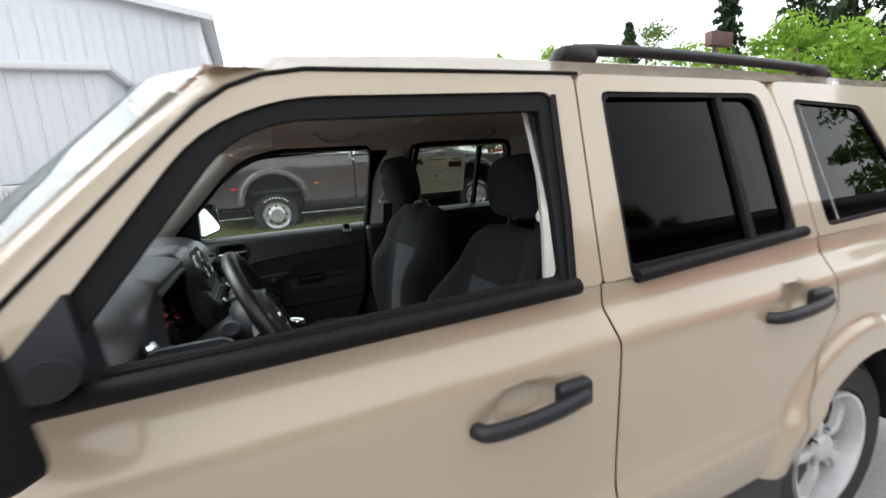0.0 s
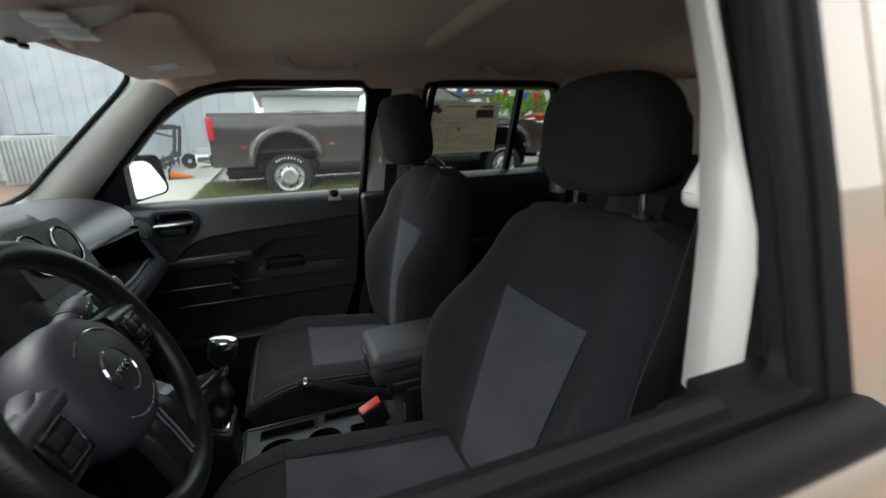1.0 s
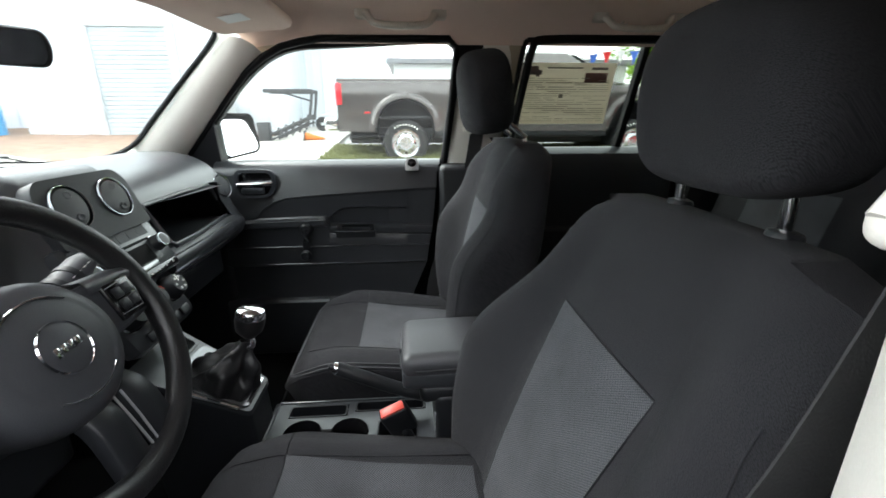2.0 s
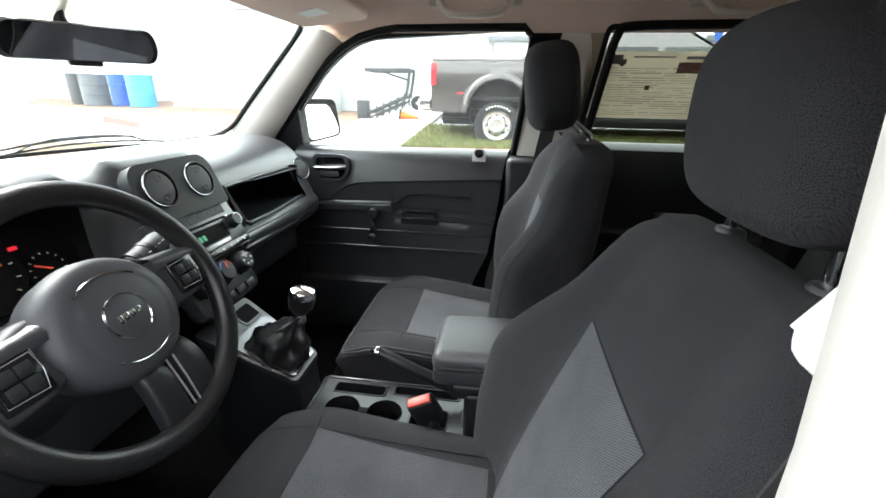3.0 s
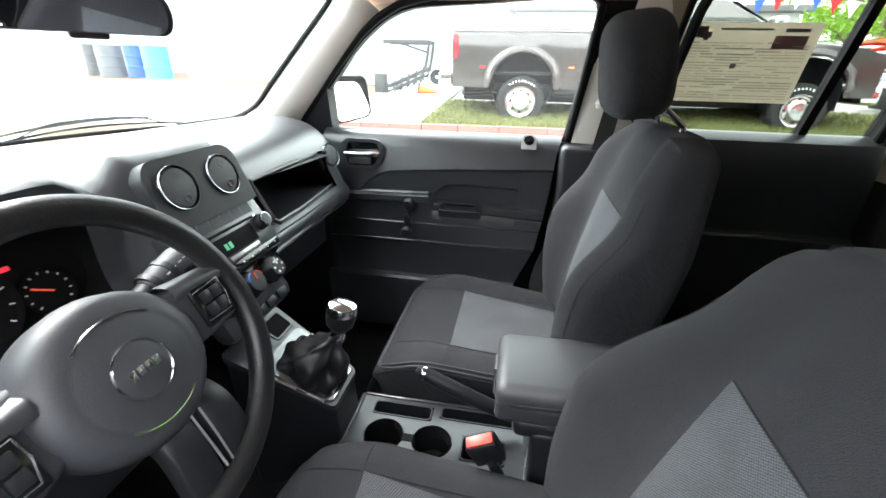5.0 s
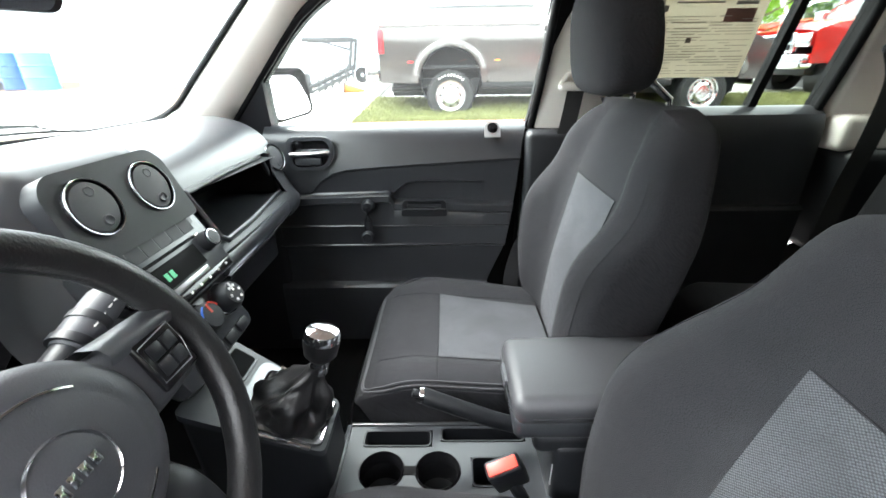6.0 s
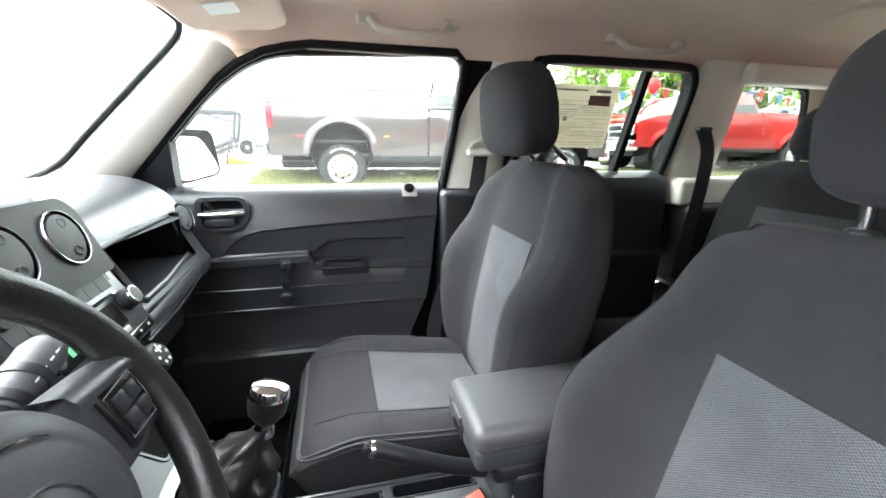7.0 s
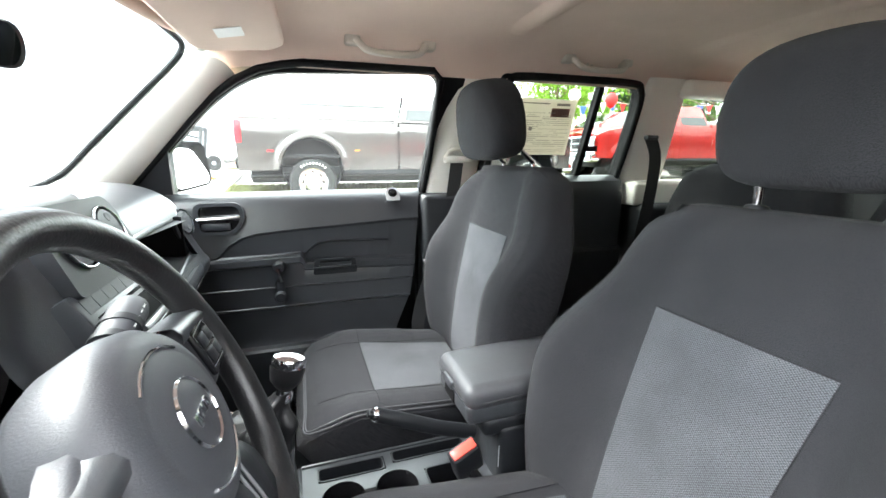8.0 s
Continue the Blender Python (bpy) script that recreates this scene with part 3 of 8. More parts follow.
def wheel_parts(owner, x, y, z, r, w, s, rim_r, spokes, rim_mat, letters=False, dish=False):
    """A wheel whose outer face looks along s * y; spokes: number of openings."""
    m = basis((x, y, z), (1, 0, 0), (0, s, 0))
    h = w / 2
    wheel = part("wheel", lathe([(rim_r, -h * 0.85), (r * 0.90, -h), (r * 0.97, -h * 0.8), (r, -h * 0.4), (r, h * 0.4), (r * 0.97, h * 0.8), (r * 0.90, h), (rim_r * 1.06, h * 0.95), (rim_r, h * 0.8), (rim_r * 0.97, -h * 0.6)], m, 48), TYRE, owner, "black tyre on a metal rim")
    tread = bmesh.new()
    for k in range(44):
        a = 2 * math.pi * k / 44
        b = box(-0.012, 0.012, -0.006, 0.006, -h * 0.72, h * 0.72, 0, m=m @ Matrix.Rotation(a, 4, "Z") @ Matrix.Translation((0, r, 0)) @ Matrix.Rotation(0.25 * (-1) ** k, 4, "Y"))
        tread = join(tread, b)
    part("tread", tread, TYRE, wheel, smooth=False)
    hub = [lathe([(rim_r, h * 0.82), (rim_r * 0.985, h * 0.98), (rim_r * 0.93, h * 0.95), (rim_r * 0.88, h * 0.55), (rim_r * 0.88, -h * 0.5)], m, 48)]
    n = 36
    wide = 0.55 * 2 * math.pi / spokes
    if dish:
        hub.append(lathe([(rim_r * 0.20, h * 0.80), (rim_r * 0.42, h * 0.78), (rim_r * 0.50, h * 0.62), (rim_r * 0.84, h * 0.50), (rim_r * 0.90, h * 0.55)], m, 48))
        for k in range(8):
            a = 2 * math.pi * k / 8
            part("hand_hole", disc(rim_r * 0.085, 0.006, m @ Matrix.Translation((rim_r * 0.68 * math.cos(a), rim_r * 0.68 * math.sin(a), h * 0.55)), 16), GLOSSY, wheel)
    for k in range(0 if dish else spokes):
        a = 2 * math.pi * (k + 0.5) / spokes
        rows = []
        for rr, zz, ww in ((rim_r * 0.20, h * 0.62, 0.95), (rim_r * 0.45, h * 0.72, 0.62), (rim_r * 0.72, h * 0.62, 0.50), (rim_r * 0.90, h * 0.50, 0.75)):
            rows.append([(rr * math.cos(a + wide * ww * u), rr * math.sin(a + wide * ww * u), zz + dz) for u, dz in ((-0.5, -0.02), (-0.42, 0.0), (0, 0.006), (0.42, 0.0), (0.5, -0.02))])
        b = loft(rows)
        bmesh.ops.transform(b, verts=b.verts, matrix=m)
        hub.append(b)
    part("rim", join(*hub), rim_mat, wheel, "bright metal rim")
    part("hub_cap", lathe([(0, h * 0.85), (rim_r * 0.16, h * 0.84), (rim_r * 0.22, h * 0.74), (rim_r * 0.24, h * 0.55)], m, 28), rim_mat, wheel)
    part("brake_disc", disc(rim_r * 0.80, 0.012, m @ Matrix.Translation((0, 0, h * 0.1)), 32), PLASTIC, wheel)
    for k in range(5):
        a = 2 * math.pi * k / 5
        part("wheel_nut", disc(0.010, 0.014, m @ Matrix.Translation((rim_r * 0.30 * math.cos(a), rim_r * 0.30 * math.sin(a), h * 0.64)), 6), CHROME, wheel)
    if letters:
        lt = bmesh.new()
        for k in range(9):
            a = math.pi * (0.28 + 0.052 * k)
            lt = join(lt, box(-0.011, 0.011, -0.016, 0.016, 0, 0.003, 0, m=m @ Matrix.Rotation(a - math.pi / 2, 4, "Z") @ Matrix.Translation((0, (r * 0.9 + rim_r) / 2 + 0.02, h * 0.99))))
        part("sidewall_marks", lt, WHITE, wheel, "white raised sidewall marks", smooth=False)
    return wheel


for s in (-1, 1):
    for ax in (REAR_AXLE, FRONT_AXLE):
        wheel_parts(car, ax, s * 0.712, AXLE_Z, TYRE_R, 0.19, s, 0.205, 5, DULL_ALLOY)

# outer mirrors on black feet
for s in (-1, 1):
    if s > 0:
        om = basis((-0.793, 0.876, 1.212), (0.62, 0.78, 0), (0.78, -0.62, 0.06))
        shell = [(-0.076, -0.086), (-0.076, 0.070), (-0.052, 0.080), (0.052, 0.080), (0.067, 0.066), (0.080, -0.046), (0.065, -0.064)]
        tip, back = -0.27, 0.055
    else:
        om = basis((-0.842, -0.915, 1.165), (-0.69, 0.72, 0), (0.72, 0.69, 0.11))
        shell = [(-0.085, -0.082), (-0.085, 0.070), (-0.06, 0.082), (0.07, 0.082), (0.085, 0.065), (0.085, -0.06), (0.06, -0.082)]
        tip, back = 0.0, 0.0
    rr = []
    for sc, dz in ((0.88, -0.022), (0.90, 0.008), (0.95, 0.014), (0.99, 0.010), (1.0, -0.01), (0.95, -0.04), (0.80, -0.07), (0.45, -0.09)):
        rr.append([om @ Vector((p[0] * sc, p[1] * sc, dz)) for p in rounded(shell, 0.03)])
    head = part("outer_mirror", loft(rr, True, True), RUBBER, car, "black door mirror")
    part("mirror_glass", plate(rounded([(p[0] * 0.85, p[1] * 0.87) for p in shell], 0.022), lambda p, d: om @ Vector((p[0], p[1], 0.003 + tip * p[1] - d)), 0.003), MIRROR, head, "mirror glass", smooth=False)
    part("mirror_foot", join(tube([(-0.815 - back, s * 0.79, 1.13), (-0.81 - back, s * 0.82, 1.140), (-0.80 - back, s * 0.86, 1.15)], 0.030, 12, squash=0.8), plate(rounded([(-0.905, 1.112), (-0.775, 1.112), (-0.785, 1.16), (-0.80, 1.235)] if s < 0 else [(-0.950, 1.108), (-0.812, 1.108), (-0.800, 1.268), (-0.835, 1.245)], 0.006), lambda p, d: Vector((p[0], s * (glass_y(p[1]) + 0.010 - d), p[1])), 0.060)), PLASTIC, head)

# windscreen with a wiper and its black edge band
ws = lambda u, v: Vector((-1.130 + 0.458 * v - 0.130 * (1 - u * u) + wrap(u), u * (0.705 - 0.085 * v), 1.135 + 0.420 * v + 0.020 * (1 - u * u) * (1 - 0.9 * v)))
bm = loft([[ws(-1 + k / 8, j / 8) for k in range(17)] for j in range(9)])
bmesh.ops.solidify(bm, geom=bm.faces, thickness=0.004)
screen = part("windscreen", bm, SCREEN, car, "clear laminated windscreen")
screen.visible_shadow = False
on_screen = lambda u, v: ws(u, v) + Vector((0.007, 0, -0.004))
part("windscreen_paper", loft([[on_screen(u, v) for u in (-0.14, -0.09, -0.04, 0.01, 0.06)] for v in (0.69, 0.75, 0.81, 0.88)]), PAPER, screen, "white paper sheet taped behind the windscreen")
part("yellow_slip", loft([[on_screen(u, v) for u in (-0.03, 0.02, 0.07)] for v in (0.935, 0.955, 0.975)]), shader("yellow_paper", (0.65, 0.58, 0.10), 0.8), screen, "yellow paper slip")
part("windscreen_seal", tube([ws(-1 + k / 8, 0) + Vector((0.008, 0, 0.002)) for k in range(17)], 0.005, 6), RUBBER, screen, "black windscreen seal")
for y0, y1 in ((0.60, -0.02), (0.02, -0.60)):
    pts = [(-1.148 - 0.110 * (1 - (y / 0.70) ** 2), y, 1.158 + 0.026 * math.sin(3.0 * (y - y0) / (y1 - y0))) for y in [y0 + (y1 - y0) * k / 14 for k in range(15)]]
    wiper = part("windscreen_wiper", tube([(p[0], p[1], p[2] - 0.014) for p in pts], 0.0028, 6), RUBBER, screen, "black windscreen wiper")
    part("wiper_arm", tube([(p[0] - 0.014, p[1] + 0.02, p[2] - 0.002) for p in pts[4:]], 0.0032, 6), RUBBER, wiper)
    part("wiper_bow", tube(spline([(pts[3][0], pts[3][1], pts[3][2] - 0.013), (pts[5][0] - 0.006, pts[5][1], pts[5][2] + 0.003), (pts[9][0] - 0.006, pts[9][1], pts[9][2] + 0.003), (pts[11][0], pts[11][1], pts[11][2] - 0.013)], 4), 0.0022, 6), RUBBER, wiper)


strip = [(-1.190, 0.50, 1.148), (-1.155, 0.600, 1.152), (-1.110, 0.662, 1.160)] + [(-1.077 + 0.372 * t, 0.680 - 0.068 * t, 1.162 + 0.352 * t) for t in (0.10, 0.30, 0.50, 0.70, 0.90)]
strip += [(-0.712, 0.602, 1.518), (-0.72, 0.54, 1.535), (-0.75, 0.30, 1.548), (-0.76, 0, 1.552)]
part("windscreen_edge_strip", tube(spline(strip, 5), 0.0075, 8), RUBBER, screen, "black windscreen edge strip")


# ---- interior shell ----
def liner_z(y):
    e = min(1, abs(y) / 0.635)
    return 1.500 + 0.105 * (1 - e ** 6) ** 0.6


def pitch_z(x):
    return -0.055 * smooth01(-0.50, -0.74, x) - 0.02 * smooth01(0.8, 1.7, x)


def liner_row(i):
    row = []
    for k in range(-16, 17):
        e = math.sin(math.pi / 2 * k / 16)
        x0 = max(-0.755, -0.64 - 0.145 * (1 - e * e) + (0.05 * smooth01(-0.35, -0.6, e) if e < 0 else 0.0))
        x = x0 + (1.685 - x0) * i / 40
        row.append((x, e * 0.635, liner_z(e * 0.635) - 0.010 * smooth01(0.55, 0.635, e * 0.635) + pitch_z(x) * (1 - 0.5 * abs(k / 16) ** 2)))
    return row


headliner = part("headliner", loft([liner_row(i) for i in range(41)]), LINER, car, "beige felt headliner")
for s in (-1, 1):
    lay = on_side(s)
    # pillar trims
    rows = []
    for k in range(11):
        t = k / 10
        a = Vector((-1.083 + 0.372 * t + (0.0 if s > 0 else 0.060), s * (0.688 - 0.068 * t), 1.160 + 0.352 * t))
        b = Vector(((-0.868 + 0.285 * t) if s < 0 else (-0.945 + 0.345 * t), s * (0.742 - 0.095 * t), 1.120 + 0.345 * t))
        c = (a + b) / 2 + Vector((0.022, -s * 0.034, 0.006))
        rows.append([a + Vector((-0.010, s * 0.012, 0)), a, a.lerp(c, 0.55) + Vector((0.006, -s * 0.010, 0)), c, c.lerp(b, 0.45) + Vector((0.006, -s * 0.006, 0)), b, b + Vector((0.01, s * 0.035, 0))])
    part("windscreen_pillar_trim", loft(rows), CREAM, car, "cream plastic windscreen pillar trim", angle=70)

    def trim(lo, hi, z0=1.115, z1=1.53, inset=0.075, bulge=0.022, low=0.0):
        rr = []
        for k in range(11):
            t = k / 10
            z = z0 + (z1 - z0) * t
            xa, xb = lo[0] + (lo[1] - lo[0]) * t, hi[0] + (hi[1] - hi[0]) * t
            row = []
            for j, u in enumerate((0.0, 0.03, 0.12, 0.28, 0.5, 0.72, 0.88, 0.97, 1.0)):
                row.append(lay((xa + (xb - xa) * u, z), inset + low * (1 - t) - 0.045 * (1 if j in (0, 8) else 0) + bulge * math.sin(math.pi * u) ** 0.6))
            rr.append(row)
        return loft(rr)

    if s > 0:
        post = trim((-0.030, 0.020), (0.160, 0.196), 1.118, 1.535, 0.016, 0.016, 0.034)
    else:
        post = loft([[Vector((x + 0.10 * (z - 1.2) * (x > 0.12), max(y + 0.10 * max(0, z - 1.2), off - glass_y(z)), z)) for x, y, off in ((0.022, -0.722, 0.048), (0.010, -0.702, 0.048), (0.017, -0.690, 0.056), (0.034, -0.658, 0.084), (0.048, -0.651, 0.091), (0.10, -0.646, 0.096), (0.15, -0.650, 0.092), (0.185, -0.675, 0.070), (0.19, -0.71, 0.048))] for z in [1.045 + 0.485 * k / 12 for k in range(13)]])
    part("centre_pillar_trim", post, CREAM, car, "cream plastic centre pillar trim", angle=70)
    part("centre_pillar_lower_trim", side_box(s, -0.058 if s > 0 else -0.03, 0.18, 0.672, 0.80, 0.38, 1.116 if s > 0 else 1.055, 0.02, 3), PLASTIC, car, "black plastic lower pillar trim", angle=70)
    part("rear_pillar_trim", trim((0.812, 0.792), (1.02, 0.985), 1.105, 1.53, 0.055, 0.014), CREAM, car, "cream plastic rear pillar trim", angle=70)
    part("tail_pillar_trim", trim((1.50, 1.36), (1.80, 1.66), 1.105, 1.53, 0.09, 0.03), CREAM, car, angle=70)
    part("quarter_ledge_trim", join(box(0.82, 1.80, min(s * 0.66, s * 0.765), max(s * 0.66, s * 0.765), 1.05, 1.15, 0.02, 3), box(0.95, 1.62, min(s * 0.57, s * 0.645), max(s * 0.57, s * 0.645), 1.465, 1.53, 0.02, 3)), CREAM, car, "cream window surround")
    part("quarter_trim", join(box(0.84, 1.80, min(s * 0.62, s * 0.79), max(s * 0.62, s * 0.79), 0.735, 1.06, 0.03, 3), box(0.72, 1.80, min(s * 0.53, s * 0.58), max(s * 0.53, s * 0.58), 0.34, 0.76, 0.02, 3)), PLASTIC, car)
part("floor_carpet", join(box(-1.25, 0.69, -0.74, 0.74, 0.335, 0.375, 0.01), box(0.69, 1.78, -0.56, 0.56, 0.335, 0.375, 0.01)), CARPET, car, "black floor carpet")
part("transmission_tunnel", box(-1.1, 0.75, -0.13, 0.11, 0.37, 0.50, 0.05, 4), CARPET, car)
part("footwell_bulkhead", box(-1.36, -1.22, -0.74, 0.74, 0.34, 1.10, 0.03), CARPET, car)
for s in (-1, 1):
    part("kick_panel", side_box(s, -1.25, -0.80, 0.675, 0.79, 0.36, 1.10, 0.02, 3), PLASTIC, car, "black plastic kick panel")
    part("door_inner_skin", side_box(s, -0.95, -0.004, 0.777, 0.787, 0.38, 1.10, 0.002), RUBBER, car)
    part("door_edge_filler", side_box(s, -0.062, 0.02, 0.735, 0.792, 0.40, 1.118, 0.004), RUBBER, car)
    part("door_edge_filler", side_box(s, 0.12, 0.20, 0.735, 0.79, 0.40, 1.112, 0.004), RUBBER, car)
part("tailgate_trim", box(1.755, 1.80, -0.70, 0.70, 0.36, 1.14, 0.02), PLASTIC, car)
part("header_trim", tube([ws(u, 1) + Vector((0.022, 0, -0.020)) for u in [-0.50 + 0.08875 * k for k in range(17)]], 0.014, 10), LINER, car)


def door_card(s, host, x0, x1, front):
    """Inner door panel: sill, upper field, ledge, lower field and map pocket."""
    def prof(x):
        g = lerp([(-0.83, 0.934), (-0.70, 0.936), (-0.687, 0.945), (-0.662, 0.972), (-0.625, 0.994), (-0.582, 1.006), (-0.474, 1.014), (-0.089, 1.036)], x)
        h = lerp([(-0.83, 0.925), (-0.700, 0.930), (-0.449, 0.936), (-0.441, 0.928), (-0.434, 0.908), (-0.30, 0.906), (-0.05, 0.900)], x)
        scoop = lerp([(-0.83, 0.0), (-0.449, 0.0), (-0.434, 0.6), (-0.420, 1.0), (-0.22, 1.0), (-0.12, 0.0)], x)
        top = lerp([(-0.449, h + 0.012), (-0.422, 0.947), (-0.394, 0.968), (-0.343, 0.973), (-0.177, 0.970), (-0.05, 0.960)], x)
        top = min(max(top, h + 0.012), g - 0.012)
        rail = lerp([(-0.83, 1.0), (-0.449, 1.0), (-0.434, 0.45), (-0.05, 0.45)], x)
        p = [(1.130, 0.772), (1.134, 0.757), (1.129, 0.738), (1.119, 0.722), (1.104, 0.710), (1.084, 0.703), (g + 0.010, 0.690), (g + 0.004, 0.6885), (g, 0.690), (g - 0.004, 0.6935)]
        p += [(top + 0.002, 0.694), (top - 0.004, 0.694 + 0.012 * scoop), (h + 0.008, 0.694 + 0.014 * scoop), (h + 0.002, 0.690), (h, 0.690 - 0.012 * rail), (h - 0.004, 0.690 - 0.018 * rail), (h - 0.022, 0.690 - 0.019 * rail), (h - 0.026, 0.690 - 0.010 * rail)]
        p += [(0.870, 0.681), (0.838, 0.679), (0.835, 0.676), (0.832, 0.6795), (0.774, 0.678), (0.771, 0.675), (0.767, 0.680), (0.762, 0.688), (0.66, 0.690), (0.640, 0.684), (0.634, 0.668), (0.626, 0.662), (0.50, 0.660), (0.42, 0.668), (0.40, 0.70)]
        if front:
            return p if s > 0 else [(z - 0.014 * smooth01(1.0, 1.1, z), min(0.776, y + 0.040)) for z, y in p]
        if s < 0:
            return [(z - 0.05 * smooth01(0.9, 1.12, z), y) for z, y in [(1.166, 0.775), (1.172, 0.760), (1.168, 0.738), (1.150, 0.716), (1.120, 0.706), (1.06, 0.704), (0.90, 0.708), (0.70, 0.700), (0.40, 0.71)]]
        return [(1.166, 0.775), (1.172, 0.760), (1.168, 0.738), (1.150, 0.716), (1.120, 0.706), (1.06, 0.704), (0.98, 0.706), (0.90, 0.708), (0.886, 0.706), (0.880, 0.690), (0.872, 0.684), (0.86, 0.690), (0.70, 0.700), (0.50, 0.704), (0.40, 0.71)]

    draw_in = lambda z: lerp([(0.40, 0.20), (0.642, 0.105), (0.761, 0.055), (0.926, 0.028), (1.09, 0.014), (1.134, 0.0), (1.2, 0.0)], z) if front else 0.0
    n = 150 if front else 30
    rows = []
    for k in range(n + 1):
        t = k / n
        rows.append([(x0 + (x1 - draw_in(z) - x0) * t, s * y, z) for z, y in prof(x0 + (x1 - x0) * t)])
    rows = [[(p[0], s * 0.775, p[2]) for p in rows[0]]] + rows + [[(p[0], s * 0.775, p[2]) for p in rows[-1]]]
    card = part("door_card", loft(rows), DOOR, host, "black moulded plastic door panel", angle=32)
    return card


for s in (-1, 1):
    hosts = [o for o in car.children if o.name.startswith("front_door")]
    host = hosts[0 if s < 0 else 1]
    card = door_card(s, host, -0.83, -0.052, True)
    rhost = [o for o in car.children if o.name.startswith("rear_door")][0 if s < 0 else 1]
    door_card(s, rhost, 0.17, 0.80, False)


# ---- door furniture ----
for s in (-1, 1):
    fit = lambda p, d: Vector((p[0], s * (0.690 - d), p[1]))
    handle = thing("inner_door_handle", "chrome inner door handle in a black recessed bezel", "door handle", "inner door handles", at=(-0.687, s * 0.69, 1.055))
    out = rounded([(-0.75, 1.012), (-0.752, 1.108), (-0.622, 1.108), (-0.612, 1.06), (-0.64, 1.012)], 0.025)
    inn = rounded([(-0.738, 1.022), (-0.74, 1.098), (-0.632, 1.098), (-0.624, 1.06), (-0.648, 1.022)], 0.020)
    part("bezel", ring_plate(out, inn, fit, 0.012), SATIN, handle, "grey bezel")
    part("recess", plate(inn, lambda p, d: fit(p, d - 0.004), 0.003), GLOSSY, handle, "dark recess")
    part("lever", tube([(-0.742, s * 0.676, 1.058), (-0.70, s * 0.672, 1.060), (-0.645, s * 0.674, 1.062), (-0.630, s * 0.682, 1.063)], 0.0085, 10), CHROME, handle, "chrome lever")
    part("lock_lever", side_box(s, -0.733, -0.655, 0.674, 0.688, 1.026, 1.048, 0.005), SATIN, handle)
    if s > 0:
        catch = thing("door_lock_plate", "chrome plate with a black lock button on the door sill", "door lock", "door lock plates", at=(-0.153, s * 0.70, 1.118))
        lock_m = basis((-0.153, s * 0.712, 1.116), (1, 0, 0), (0, -s * 0.84, 0.54))
        part("plate", plate(rounded([(-0.023, -0.022), (-0.023, 0.026), (0.023, 0.026), (0.023, -0.022)], [0.004, 0.020, 0.020, 0.004]), lambda p, d: lock_m @ Vector((s * p[0], p[1], 0.004 - d)), 0.006), SILVER, catch)
        part("button", lathe([(0, 0.010), (0.007, 0.009), (0.009, 0.002), (0.015, 0.0035), (0.016, 0.0)], lock_m @ Matrix.Translation((0, 0.006, 0.003)), 24), GLOSSY, catch)
    crank = thing("window_crank", "black window winder on the door panel", "window crank", "window cranks", at=(-0.535, s * 0.645, 0.855))
    part("hub", lathe([(0, 0.026), (0.014, 0.025), (0.021, 0.016), (0.022, 0.0)], basis((-0.528, s * 0.680, 0.902), (1, 0, 0), (0, -s, 0)), 28), PLASTIC, crank)
    part("arm", tube([(-0.528, s * 0.660, 0.902), (-0.528, s * 0.652, 0.860), (-0.528, s * 0.656, 0.818)], 0.0125, 12, squash=0.6), PLASTIC, crank)
    part("knob", lathe([(0, 0.036), (0.014, 0.035), (0.0195, 0.025), (0.016, 0.010), (0.010, 0.0)], basis((-0.528, s * 0.654, 0.817), (1, 0, 0), (0, -s, 0)), 28), PLASTIC, crank)
    pull = thing("door_pull", "black moulded armrest ledge with a pull pocket", "armrest", "door armrests", at=(-0.4, s * 0.65, 0.92))
    pk = rounded([(-0.428, 0.868), (-0.420, 0.918), (-0.292, 0.918), (-0.286, 0.868)], 0.010)
    pin = rounded([(-0.408, 0.894), (-0.406, 0.913), (-0.306, 0.913), (-0.304, 0.894)], 0.006)
    part("pocket_rim", ring_plate(pk, pin, lambda p, d: Vector((p[0], s * (0.670 + d), p[1])), 0.016), PLASTIC, pull)
    part("pocket_recess", plate(pin, lambda p, d: Vector((p[0], s * (0.683 + d), p[1])), 0.003), MATTE, pull, "dark hollow of the pocket")
    part("pocket_lip", tube([(-0.424, s * 0.669, 0.891), (-0.36, s * 0.667, 0.890), (-0.290, s * 0.669, 0.891)], 0.0035, 8), PLASTIC, pull)


# ---- dashboard ----
dash = thing("dashboard", "dark grey moulded dashboard with an open passenger shelf", "dashboard", at=(-0.95, 0, 0.95))


